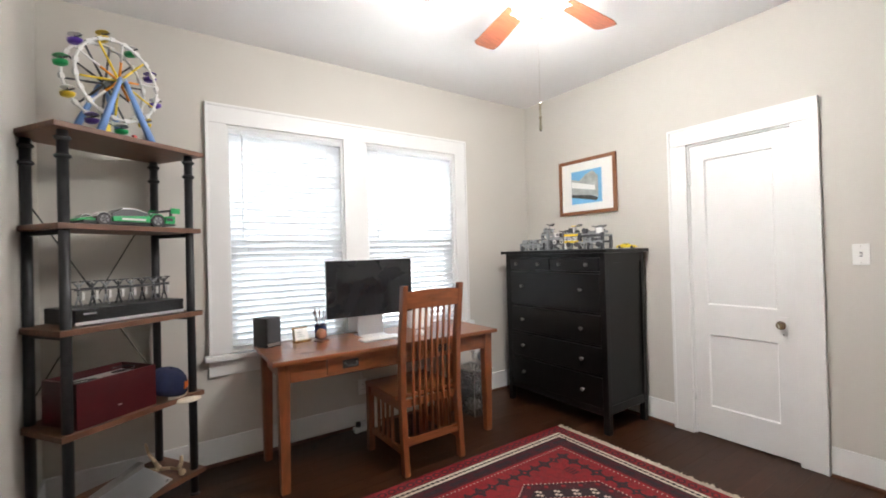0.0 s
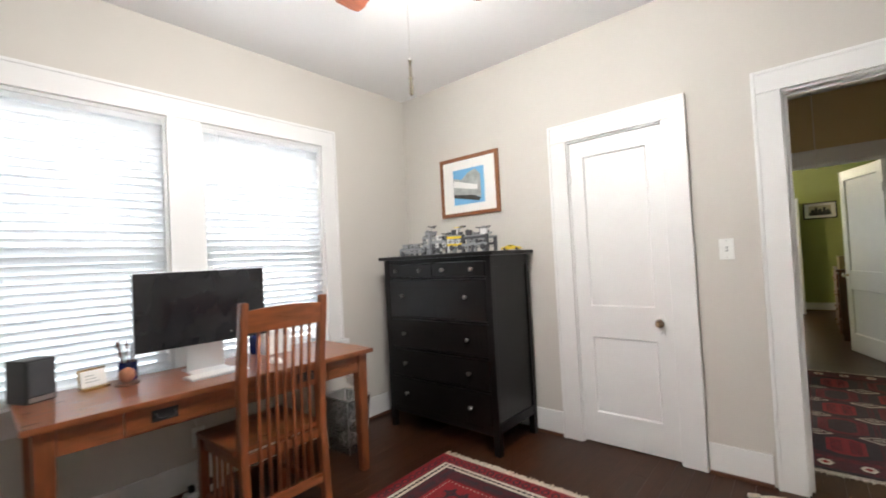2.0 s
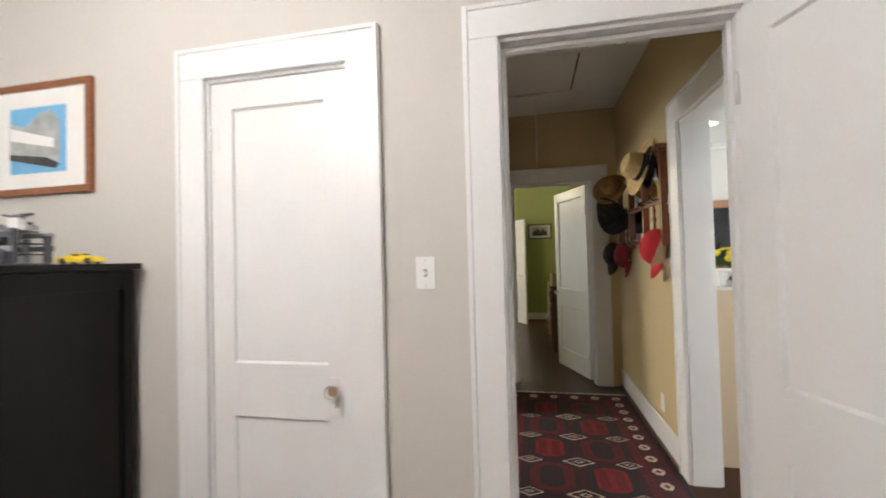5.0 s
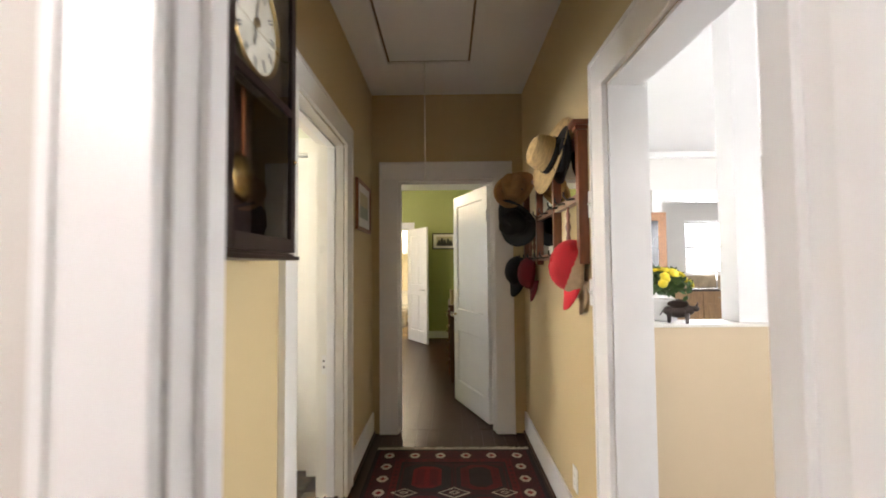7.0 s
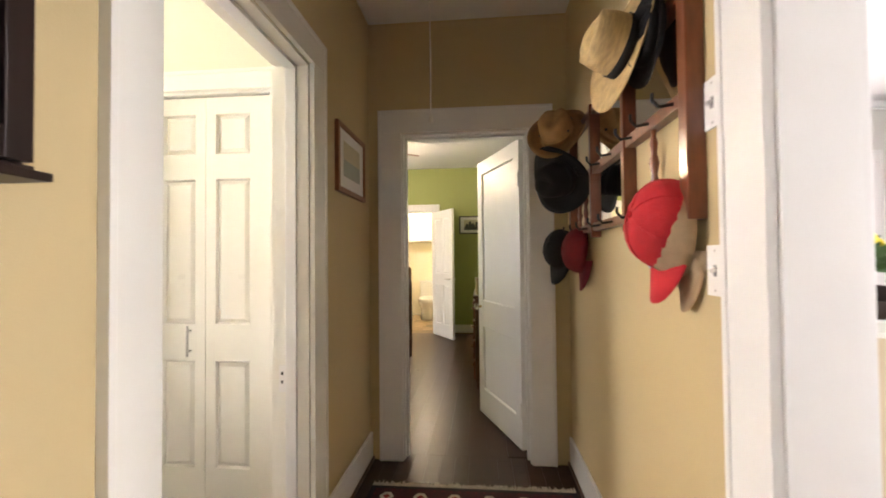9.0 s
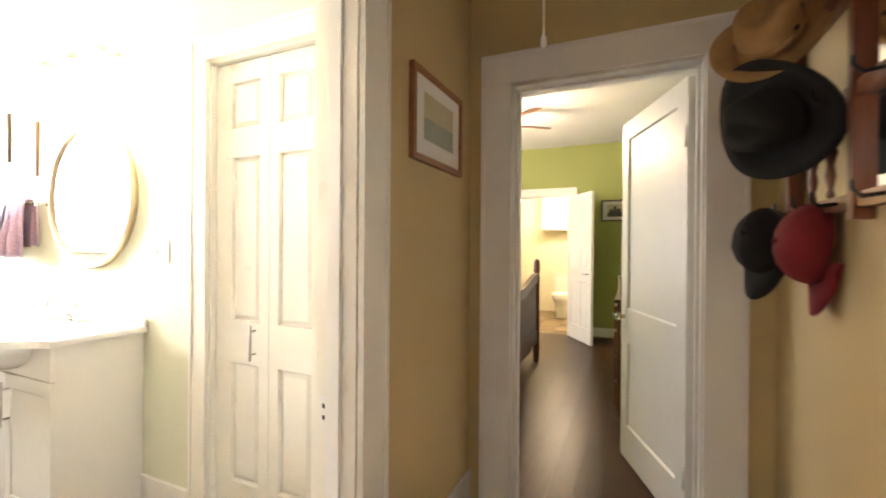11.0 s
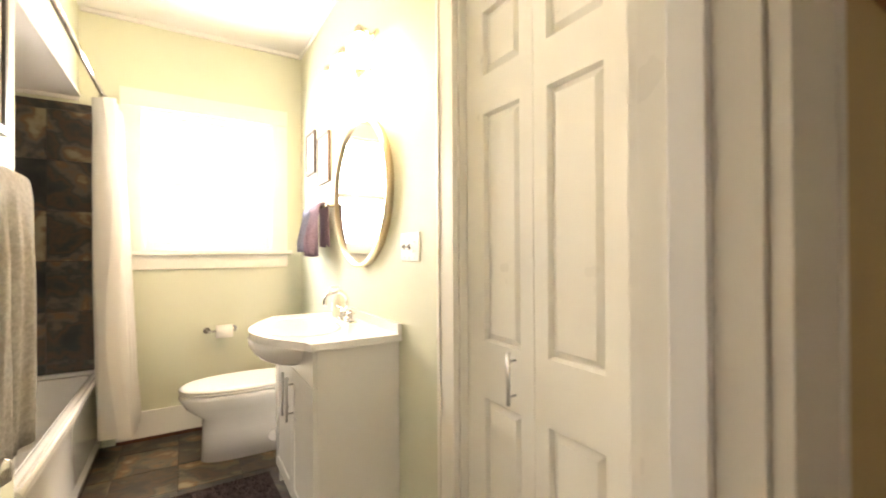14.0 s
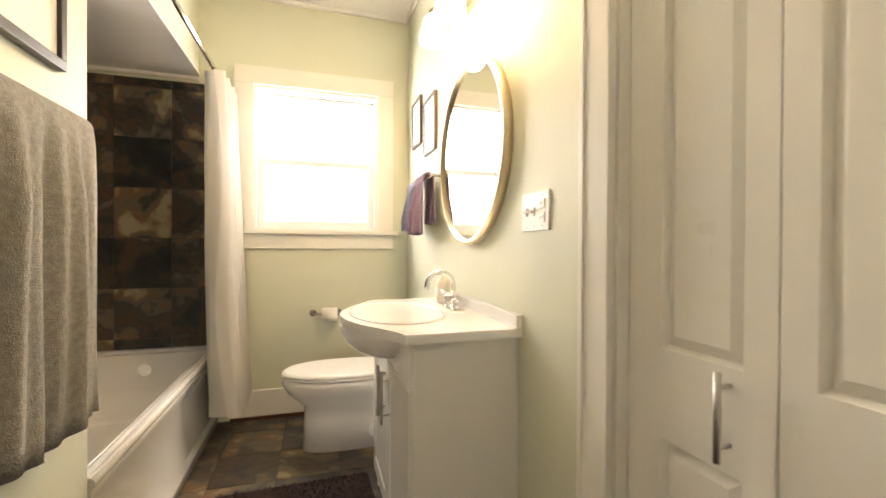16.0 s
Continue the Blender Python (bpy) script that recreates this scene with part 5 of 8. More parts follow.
def race_car(at):
    """A long low racing car, nose towards local -x."""
    root = thing("toy_race_car", at, "large green and white toy brick racing car on the shelf", "toy")
    side = pose(0, 0, 0, 90)
    part("underbody", box(((-0.215, -0.085, 0.012), (0.215, 0.085, 0.022)), bevel=0.002), "toy_dark", root, "black underbody")
    for s in (-1, 1):
        a, b = sorted((s * 0.052, s * 0.096))
        for x0, x1, h0, h1 in ((-0.215, -0.172, 0.024, 0.034), (-0.098, 0.075, 0.046, 0.056), (0.152, 0.205, 0.060, 0.066)):
            part("side_panel", turned(prism([(x0, 0.0225), (x1, 0.0225), (x1, h1), (x0, h0)], -b, -a, bevel=0.002), side), "toy_green", root)
        part("side_stripe", box(((-0.06, s * 0.0962 - 0.001, 0.030), (0.05, s * 0.0962 + 0.001, 0.040))), "toy_white", root, "white side stripe")
        part("number_panel", box(((0.155, s * 0.0962 - 0.001, 0.036), (0.19, s * 0.0962 + 0.001, 0.052))), "toy_dark", root)
        for x, r in ((-0.135, 0.031), (0.113, 0.034)):
            part("fender", turned(prism([(x + (r + 0.005) * math.cos(q), r + (r + 0.004) * math.sin(q)) for q in np.linspace(0.35, math.pi - 0.35, 8)] + [(x + (r + 0.001) * math.cos(q), r + (r + 0.001) * math.sin(q)) for q in np.linspace(math.pi - 0.35, 0.35, 8)], -b, -a), side), "toy_green" if x > 0 else "toy_white", root)
            w = part("wheel", rods(((x, s * 0.058, r), (x, s * 0.094, r), r), n=24), "black_plastic", root)
            part("rim", rods(((x, s * 0.094, r), (x, s * 0.0965, r), r * 0.62), n=20), "toy_grey", w)
            for q in range(5):
                part("spoke", turned(box(((-0.003, -0.001, 0.004), (0.003, 0.001, r * 0.58))), Matrix.Translation((x, s * 0.0975, r)) @ Matrix.Rotation(q * math.pi * 0.4, 4, "Y")), "toy_dark", w)
    part("nose", turned(prism([(-0.225, 0.0225), (-0.09, 0.0225), (-0.09, 0.060), (-0.17, 0.042), (-0.222, 0.030)], -0.05, 0.05, bevel=0.002), side), "toy_green", root)
    part("nose_stripe", turned(prism([(-0.218, 0.033), (-0.168, 0.0445), (-0.09, 0.0625), (-0.09, 0.0605), (-0.17, 0.0425)], -0.018, 0.018), side), "toy_white", root, "white nose stripe")
    part("cockpit", turned(prism([(-0.089, 0.0225), (0.10, 0.0225), (0.10, 0.075), (0.03, 0.092), (-0.03, 0.090), (-0.075, 0.066)], -0.046, 0.046, bevel=0.003), side), "toy_dark", root, "black cockpit glazing")
    part("roof", turned(prism([(-0.028, 0.0905), (0.03, 0.0925), (0.09, 0.079), (0.09, 0.084), (0.03, 0.098), (-0.028, 0.096)], -0.04, 0.04, bevel=0.001), side), "toy_white", root, "white roof panel")
    part("engine_deck", turned(prism([(0.101, 0.0225), (0.21, 0.0225), (0.21, 0.055), (0.101, 0.072)], -0.05, 0.05, bevel=0.002), side), "toy_green", root)
    for k in range(5):
        part("louvre", box(((0.108 + k * 0.018, -0.036, 0.070 - k * 0.0028), (0.118 + k * 0.018, 0.036, 0.077 - k * 0.0028)), bevel=0.001), "toy_dark" if k % 2 else "toy_white", root)
    for y in (-0.06, 0.06):
        part("wing_stay", box(((0.195, y - 0.003, 0.05), (0.21, y + 0.003, 0.094)), bevel=0.001), "toy_dark", root)
    part("rear_wing", box(((0.185, -0.095, 0.0945), (0.228, 0.095, 0.100)), bevel=0.001), "toy_dark", root, "black rear wing")
    for y in (-0.096, 0.096):
        part("wing_plate", box(((0.18, y - 0.002, 0.078), (0.23, y + 0.002, 0.108)), bevel=0.001), "toy_green", root)


race_car(on_shelf(0.02, -0.03, 1.4885, -3))

rc = thing("media_receiver", on_shelf(0.0, -0.01, 1.0245, -3), "black media receiver with silver front strip", "receiver")
part("case", box(((-0.25, -0.13, 0.006), (0.25, 0.13, 0.078)), bevel=0.006), "black_plastic", rc)
part("front_panel", box(((-0.247, -0.136, 0.022), (0.247, -0.1305, 0.076)), bevel=0.002), "screen", rc, "glossy black front")
part("silver_strip", box(((-0.247, -0.139, 0.006), (0.247, -0.1305, 0.020)), bevel=0.002), "aluminium", rc)
part("logo_mark", box(((-0.215, -0.1372, 0.052), (-0.165, -0.1361, 0.060))), "toy_grey", rc)
for x in (-0.2, 0.2):
    for y in (-0.1, 0.1):
        part("foot", rods(((x, y, 0), (x, y, 0.006), 0.014)), "black_plastic", rc)
tm = thing("toy_rowing_machine", on_shelf(0.03, -0.01, 1.1035, -3), "grey toy brick machine with a row of figures", "toy")
part("rail", box(((-0.22, -0.012, 0.075), (0.22, -0.004, 0.083)), bevel=0.001), "toy_dark", tm)
part("rod", rods(((-0.23, 0.004, 0.085), (0.23, 0.004, 0.085), 0.003), n=8), "toy_dark", tm)
for k in range(8):
    x = -0.20 + k * 0.057
    g = part("toy_lever", rods(((x - 0.014, 0, 0), (x, 0, 0.05), 0.0045), ((x + 0.014, 0, 0), (x, 0, 0.05), 0.0045), ((x, 0, 0.05), (x, 0, 0.112), 0.005), ((x, 0, 0.09), (x - 0.022, 0, 0.118), 0.004), ((x, 0, 0.09), (x + 0.022, 0, 0.118), 0.004), n=6), "toy_dark" if k % 2 else "toy_grey", tm)
    part("weight", box(((x + 0.006, -0.016, 0.03), (x + 0.018, -0.006, 0.07)), bevel=0.001), "toy_white", g)
    part("cap_piece", box(((x - 0.03, -0.008, 0.116), (x - 0.008, 0.008, 0.122)), ((x + 0.008, -0.008, 0.116), (x + 0.03, 0.008, 0.122)), bevel=0.001), "toy_dark", g)

rb = thing("red_box", on_shelf(-0.095, -0.03, 0.5745, 2), "open dark red box lined in white with cables", "box")
w, d, h = 0.178, 0.125, 0.205
for a, b in (((-w, -d, 0), (w, -d + 0.012, h)), ((-w, d - 0.012, 0), (w, d, h)), ((-w, -d + 0.012, 0), (-w + 0.012, d - 0.012, h)), ((w - 0.012, -d + 0.012, 0), (w, d - 0.012, h))):
    part("side", box((a, b), bevel=0.003), "oxblood", rb)
part("lining", box(((-w + 0.013, -d + 0.013, 0.002), (w - 0.013, d - 0.013, h - 0.035)), bevel=0.004), "paper", rb, "white lining")
part("cable", tube([(0.10 + 0.05 * math.cos(a), 0.0 + 0.035 * math.sin(a), h - 0.028 + 0.003 * a) for a in np.linspace(0, 9, 36)], 0.0035, 6), "black_plastic", rb, "coiled black cable")
part("cable", tube([(-0.08 + 0.06 * math.cos(a), -0.02 + 0.04 * math.sin(a), h - 0.028 + 0.003 * a) for a in np.linspace(0.4, 5, 24)], 0.0035, 6), "black_plastic", rb)
part("catch", box(((-0.008, -d - 0.003, 0.055), (0.008, -d - 0.0002, 0.062)), bevel=0.001), "steel", rb)


def cap_mesh(r, high, n=20, m=7):
    bm = bmesh.new()
    prof = [(r * math.cos(a) ** 0.7 if a < 1.56 else 0.001, high * math.sin(a)) for a in np.linspace(0, math.pi / 2, m)]
    add_lathe(bm, prof, (0, 0, 0), n)
    return bm


def brim_mesh(r, long, wide=1.1, drop=0.02):
    bm = bmesh.new()
    rows = []
    for k in range(13):
        a = -wide + 2 * wide * k / 12
        c, s = math.cos(a), math.sin(a)
        e = long * max(0.0, math.cos(a / wide * math.pi / 2)) ** 0.6
        rows.append([bm.verts.new(p) for p in ((r * c, r * s, 0.0), (r * c + e, r * s * (1 + 0.1 * e / long), -drop * (abs(s) ** 1.5) * 1.5 - 0.004), (r * c + e, r * s * (1 + 0.1 * e / long), -drop * (abs(s) ** 1.5) * 1.5 - 0.008), (r * c, r * s, -0.005))])
    for a, b in zip(rows, rows[1:]):
        for k in range(4):
            bm.faces.new((a[k], a[(k + 1) % 4], b[(k + 1) % 4], b[k])).smooth = True
    bmesh.ops.recalc_face_normals(bm, faces=bm.faces)
    return bm


def baseball_cap(name, at, crown, brim, label, badge=None, button=None, scale=1.0):
    root = thing(name, at @ Matrix.Scale(scale, 4), label, "cap")
    part("crown", cap_mesh(0.092, 0.105), crown, root)
    part("brim", brim_mesh(0.088, 0.075), brim, root)
    part("button", ball((0, 0, 0.105), 0.008, 10, 6), button or crown, root)
    for k in range(6):
        a = k * math.pi / 3
        part("seam", tube([(0.0925 * math.cos(t) ** 0.7 * math.cos(a), 0.0925 * math.cos(t) ** 0.7 * math.sin(a), 0.1055 * math.sin(t)) for t in np.linspace(0.05, 1.5, 8)], 0.0012, 4), crown, root)
    if badge:
        for dy, hh in ((-0.022, 0.034), (0.0, 0.028), (0.022, 0.020)):
            part("badge_shape", turned(box(((-0.002, -0.008, -hh / 2), (0.002, 0.008, hh / 2)), bevel=0.001), Matrix.Rotation(dy / 0.09, 4, "Z") @ Matrix.Translation((0.086, 0, 0.045)) @ Matrix.Rotation(radians(-16), 4, "Y")), badge, root)
    return root


baseball_cap("baseball_cap", on_shelf(0.185, -0.07, 0.607, -50) @ pose(0, 0, 0, 0, 17, 0), "navy", "linen", "navy baseball cap with orange letters and cream bill", "orange", None, 1.15)
fo = thing("plastic_folder", on_shelf(-0.05, -0.08, 0.142, 12), "silver ring binder and clear plastic sleeve", "folder")
part("spine", turned(box(((-0.17, -0.02, 0), (0.17, 0.02, 0.03)), bevel=0.006), pose(0, 0.05, 0.05, 0, -8, 0)), "steel", fo, "silver folder spine")
part("folder_cover", turned(box(((-0.16, -0.10, 0), (0.16, 0.10, 0.010)), bevel=0.003), pose(0, -0.03, 0.02, 14, -6, 0)), "toy_grey", fo)
part("plastic_sleeve", turned(box(((-0.15, -0.09, 0), (0.15, 0.09, 0.002))), pose(0.02, -0.05, 0.035, 18, -4, 0)), "aluminium", fo, "shiny clear plastic sleeve")
an = thing("antler", pose(0.115, 2.865, 0.1412), "pale shed antler lying on the bottom shelf", "antler")
M["bone"] = material("pale_bone", (0.56, 0.43, 0.27), 0.6, vary=0.3, scale=30, bump=0.3, bump_scale=90)
bm = bmesh.new()
for pts in (((-0.06, 0.03, 0.014), (0.0, 0.005, 0.016), (0.05, -0.02, 0.018), (0.085, -0.06, 0.016), (0.10, -0.11, 0.018)), ((0.0, 0.005, 0.016), (-0.02, 0.03, 0.05), (-0.05, 0.045, 0.10), (-0.065, 0.06, 0.155)), ((0.085, -0.06, 0.016), (0.10, -0.055, 0.045), (0.10, -0.04, 0.08))):
    for k, (p, q) in enumerate(zip(pts, pts[1:])):
        add_rod(bm, p, q, 0.013 - 0.0022 * k, 0.013 - 0.0022 * (k + 1), 10)
bmesh.ops.create_uvsphere(bm, u_segments=12, v_segments=8, radius=0.018, matrix=Matrix.Translation((0.10, -0.115, 0.019)))
for fc in bm.faces:
    fc.smooth = True
part("horn", bm, "bone", an)

# under the desk
ps = thing("power_strip", pose(1.42, 3.02, 0.0, 0, 0, 6), "white power strip on the floor beneath the desk", "power strip")
part("strip", box(((-0.11, -0.025, 0), (0.11, 0.025, 0.035)), bevel=0.004), "white_plastic", ps)
for k in range(4):
    part("plug", box(((-0.09 + k * 0.05, -0.014, 0.0355), (-0.062 + k * 0.05, 0.014, 0.07)), bevel=0.004), ("black_plastic", "white_plastic")[k % 2], ps)
part("cord", tube([(-0.11, 0, 0.015), (-0.2, -0.02, 0.03), (-0.32, -0.05, 0.055), (-0.42, -0.03, 0.03), (-0.45, -0.06, 0.006)], 0.004, 6), "black_plastic", ps, "black cord")
part("cord", tube([(0.0, 0.0, 0.06), (0.02, 0.02, 0.25), (-0.05, 0.03, 0.48), (-0.02, 0.0, 0.70)], 0.0035, 6), "cord_white", ps, "white cord")
part("cord", tube([(0.06, 0.0, 0.06), (0.2, -0.05, 0.08), (0.30, -0.02, 0.03), (0.42, -0.04, 0.06), (0.5, -0.10, 0.01)], 0.004, 6), "cord_white", ps, "white cord")
M["wire_mesh"] = material("grey_wire_mesh", (0.30, 0.30, 0.29), 0.45, 0.6, vary=0.3, scale=60, alpha=0.55)
wb = thing("waste_basket", pose(2.265, 2.80, 0, 0, 0, 4), "rectangular grey wire mesh waste basket", "waste bin")


def basket_ring(z):
    a, b = 0.078 + 0.07 * z, 0.105 + 0.08 * z
    return [(-a, -b, z), (a, -b, z), (a, b, z), (-a, b, z)]


lo_, hi_ = basket_ring(0.0), basket_ring(0.365)
for k in range(4):
    bm = bmesh.new()
    bm.faces.new([bm.verts.new(q) for q in (lo_[k], lo_[(k + 1) % 4], hi_[(k + 1) % 4], hi_[k])])
    bmesh.ops.solidify(bm, geom=bm.faces[:], thickness=0.002)
    part("mesh_side", bm, "wire_mesh", wb, "see-through wire mesh side")
part("mesh_floor", box(((-0.076, -0.103, 0.001), (0.076, 0.103, 0.004))), "grey_mesh", wb)
part("rim", tube(hi_ + [hi_[0]], 0.005, 6), "steel", wb)
for k in range(4):
    part("corner_wire", tube([lo_[k], hi_[k]], 0.003, 6), "steel", wb)
pa = thing("crumpled_paper", pose(2.265, 2.80, 0.0045), "crumpled white paper inside the waste basket", "paper")
bm = ball((0, 0, 0.055), (0.06, 0.075, 0.05), 14, 9)
for v in bm.verts:
    v.co += 0.014 * noise.noise_vector(v.co * 30)
part("wad", bm, "paper", pa)
ad = thing("power_adapter", pose(2.545, OY1 - 0.0065, 0.40), "white and grey plug-in adapter on the wall outlet", "adapter")
part("plug_block", box(((-0.075, -0.062, 0.005), (-0.005, -0.003, 0.075)), bevel=0.012), "white_plastic", ad)
part("body", turned(ball((0, 0, 0), (0.05, 0.042, 0.055), 18, 12), Matrix.Translation((0.025, -0.052, -0.035))), "toy_grey", ad, "rounded grey body")
part("cover", turned(ball((0, 0, 0), (0.052, 0.046, 0.016), 18, 10), Matrix.Translation((0.025, -0.054, 0.015))), "white_plastic", ad, "white lid")
part("cord", tube([(-0.04, -0.04, 0.006), (-0.05, -0.05, -0.12), (-0.08, -0.04, -0.28), (-0.14, -0.06, -0.395)], 0.0035, 6), "cord_white", ad, "white cord")

# cushion by the doorway
cu = thing("floor_cushion", pose(2.86, 0.16, 0.0, 0, 0, 12), "cream striped linen floor cushion by the doorway", "cushion")
bm = bmesh.new()
bmesh.ops.create_grid(bm, x_segments=16, y_segments=16, size=1.0)
for v in bm.verts:
    e = max(abs(v.co.x), abs(v.co.y))
    v.co = Vector((v.co.x * 0.26, v.co.y * 0.34, 0.035 + 0.075 * (1 - e ** 3) + 0.006 * noise.noise(v.co * 3)))
top = bm.faces[:]
ret = bmesh.ops.extrude_face_region(bm, geom=top)
for v in (g for g in ret["geom"] if isinstance(g, bmesh.types.BMVert)):
    v.co.z = 0.07 - v.co.z if v.co.z < 0.07 else 0.001
bmesh.ops.recalc_face_normals(bm, faces=bm.faces)
for fc in bm.faces:
    fc.smooth = True
part("cover", bm, "linen", cu)
for x in (-0.12, -0.08, 0.10, 0.14):
    part("stripe", tube([(x, y * 0.33, 0.0365 + 0.075 * (1 - max(abs(x / 0.26), abs(y)) ** 3)) for y in np.linspace(-0.96, 0.96, 17)], 0.0035, 6), "pink", cu, "faded red stripe")
for sx in (-1, 1):
    for sy in (-1, 1):
        part("tassel", rods(((sx * 0.26, sy * 0.34, 0.035), (sx * 0.29, sy * 0.38, 0.012), 0.008, 0.014), n=8), "linen", cu)


# ---- rugs ----
def flat(bm, outline, z0, z1):
    a = [bm.verts.new((x, y, z0)) for x, y in outline]
    b = [bm.verts.new((x, y, z1)) for x, y in outline]
    n = len(a)
    bm.faces.new(b)
    for k in range(n):
        bm.faces.new((a[k], a[(k + 1) % n], b[(k + 1) % n], b[k]))


def ring(x0, x1, y0, y1, w, z0, z1):
    bm = bmesh.new()
    for a in (((x0, y0), (x1, y0), (x1 - w, y0 + w), (x0 + w, y0 + w)), ((x1, y0), (x1, y1), (x1 - w, y1 - w), (x1 - w, y0 + w)), ((x1, y1), (x0, y1), (x0 + w, y1 - w), (x1 - w, y1 - w)), ((x0, y1), (x0, y0), (x0 + w, y0 + w), (x0 + w, y1 - w))):
        flat(bm, a, z0, z1)
    return bm


def diamond(x, y, rx, ry):
    return [(x - rx, y), (x, y - ry), (x + rx, y), (x, y + ry)]


def hexagon(x, y, rx, ry):
    return [(x - rx, y - ry * 0.45), (x, y - ry), (x + rx, y - ry * 0.45), (x + rx, y + ry * 0.45), (x, y + ry), (x - rx, y + ry * 0.45)]


def slab(x, y, rx, ry):
    return [(x - rx, y - ry), (x + rx, y - ry), (x + rx, y + ry), (x - rx, y + ry)]


def octagon(x, y, rx, ry):
    return [(x - rx, y - ry * 0.4), (x - rx * 0.72, y - ry), (x + rx * 0.72, y - ry), (x + rx, y - ry * 0.4), (x + rx, y + ry * 0.4), (x + rx * 0.72, y + ry), (x - rx * 0.72, y + ry), (x - rx, y + ry * 0.4)]


def dots(outline, step):
    out = []
    for (ax, ay), (bx0, by0) in zip(outline, outline[1:] + outline[:1]):
        k = max(1, round(math.hypot(bx0 - ax, by0 - ay) / step))
        out += [(ax + (bx0 - ax) * q / k, ay + (by0 - ay) * q / k) for q in range(k)]
    return out


def blossom(px, py, r, dark, heart):
    """A small eight-petalled woven flower."""
    yield 1, dark, octagon(px, py, r * 0.7, r * 0.7)
    for q in range(4):
        a = q * math.pi / 2
        yield 1, dark, slab(px + r * math.cos(a), py + r * math.sin(a), r * 0.28, r * 0.28)
    yield 2, heart, diamond(px, py, r * 0.32, r * 0.32)


def office_pattern(a0, a1, b0, b1):
    for px, py, along in perimeter(a0 + 0.012, a1 - 0.012, b0 + 0.012, b1 - 0.012, 0.026):
        yield 1, "rug_white", diamond(px, py, 0.005, 0.005)
    for k, (px, py, along) in enumerate(perimeter(a0 + 0.10, a1 - 0.10, b0 + 0.10, b1 - 0.10, 0.082)):
        yield from blossom(px, py, 0.036 if k % 4 < 2 else 0.028, "rug_dark", "rug_wine" if k % 3 else "rug_bright")
    cy, ry, rx = (b0 + b1) / 2, (b1 - b0) / 2 - 0.19, (a1 - a0) / 4 - 0.13
    for cx in (a0 + 0.17 + rx, a1 - 0.17 - rx):
        for lev, mt, f in ((1, "rug_wine", 1.0), (2, "rug_dark", 0.82), (3, "rug_bright", 0.60), (4, "rug_wine", 0.36)):
            yield lev, mt, hexagon(cx, cy, rx * f, ry * f)
        for px, py in dots(hexagon(cx, cy, rx, ry), 0.024) + dots(hexagon(cx, cy, rx * 0.60, ry * 0.60), 0.024):
            yield 6, "rug_white", diamond(px, py, 0.005, 0.005)
        for px, py in dots(hexagon(cx, cy, rx * 0.71, ry * 0.71), 0.10):
            for dx, dy in ((-0.015, 0.0), (0.015, 0.012), (0.0, -0.016), (0.004, 0.026)):
                yield 5, "rug_white", slab(px + dx, py + dy, 0.009, 0.007)
        for px, py in dots(hexagon(cx, cy, rx * 0.91, ry * 0.91), 0.09):
            yield 5, "rug_red", diamond(px, py, 0.016, 0.016)
        yield from blossom(cx, cy, 0.06, "rug_dark", "rug_white")
        for sx in (-1, 1):
            for sy in (-1, 1):
                px, py = cx + sx * rx * 0.92, cy + sy * ry * 0.86
                for k in range(4):
                    yield 1, "rug_wine", slab(px, py + (k - 1.5) * 0.02, 0.035 - 0.006 * abs(k - 1.5), 0.006)


def hall_pattern(a0, a1, b0, b1):
    pitch, rows = (a1 - a0) / 5, 5
    wide = (b1 - b0) / 2
    for i in range(rows):
        cx = a0 + (i + 0.5) * pitch
        for k in range(2):
            cy = b0 + (k + 0.5) * wide
            solid_one = (i + k) % 2
            yield 1, "rug_wine", slab(cx, cy, pitch * 0.49, wide * 0.49)
            yield 2, "rug_dark", octagon(cx, cy, pitch * 0.46, wide * 0.45)
            yield 3, "rug_red" if solid_one else "rug_deep", octagon(cx, cy, pitch * (0.36 if solid_one else 0.42), wide * (0.27 if solid_one else 0.37))
            if not solid_one:
                yield 4, "rug_dark", octagon(cx, cy, pitch * 0.33, wide * 0.21)
            for q in range(9):
                for sy in (-1, 1):
                    x = cx + (q - 4) * pitch * (0.06 if solid_one else 0.075)
                    yield 5, "rug_wine", slab(x, cy + sy * wide * (0.13 if solid_one else 0.29), pitch * 0.014, wide * (0.08 if solid_one else 0.05))
    for i in range(1, rows):
        cx = a0 + i * pitch
        for cy, f in ((b0 + wide, 1.0), (b0 + wide * 0.12, 0.8), (b1 - wide * 0.12, 0.8)):
            for lev, mt, q in ((6, "rug_white", 1.0), (7, "rug_dark", 0.84), (8, "rug_wine", 0.62), (9, "rug_white", 0.36), (10, "rug_dark", 0.22)):
                yield lev, mt, diamond(cx, cy, 0.058 * q * f, 0.098 * q * f)


def dining_pattern(a0, a1, b0, b1):
    for k in range(5):
        cx, cy = a0 + (k + 0.5) * (a1 - a0) / 5, (b0 + b1) / 2
        yield 1, "rug_dark", hexagon(cx, cy, 0.10, 0.20)
        yield 2, "rug_bright", diamond(cx, cy, 0.07, 0.14)
        yield from blossom(cx, cy - 0.16, 0.03, "rug_wine", "rug_white")


def perimeter(x0, x1, y0, y1, step):
    pts = []
    nx, ny = max(1, round((x1 - x0) / step)), max(1, round((y1 - y0) / step))
    for k in range(nx):
        pts += [(x0 + (x1 - x0) * k / nx, y0, 0), (x1 - (x1 - x0) * k / nx, y1, 0)]
    for k in range(ny):
        pts += [(x1, y0 + (y1 - y0) * k / ny, 1), (x0, y1 - (y1 - y0) * k / ny, 1)]
    return pts


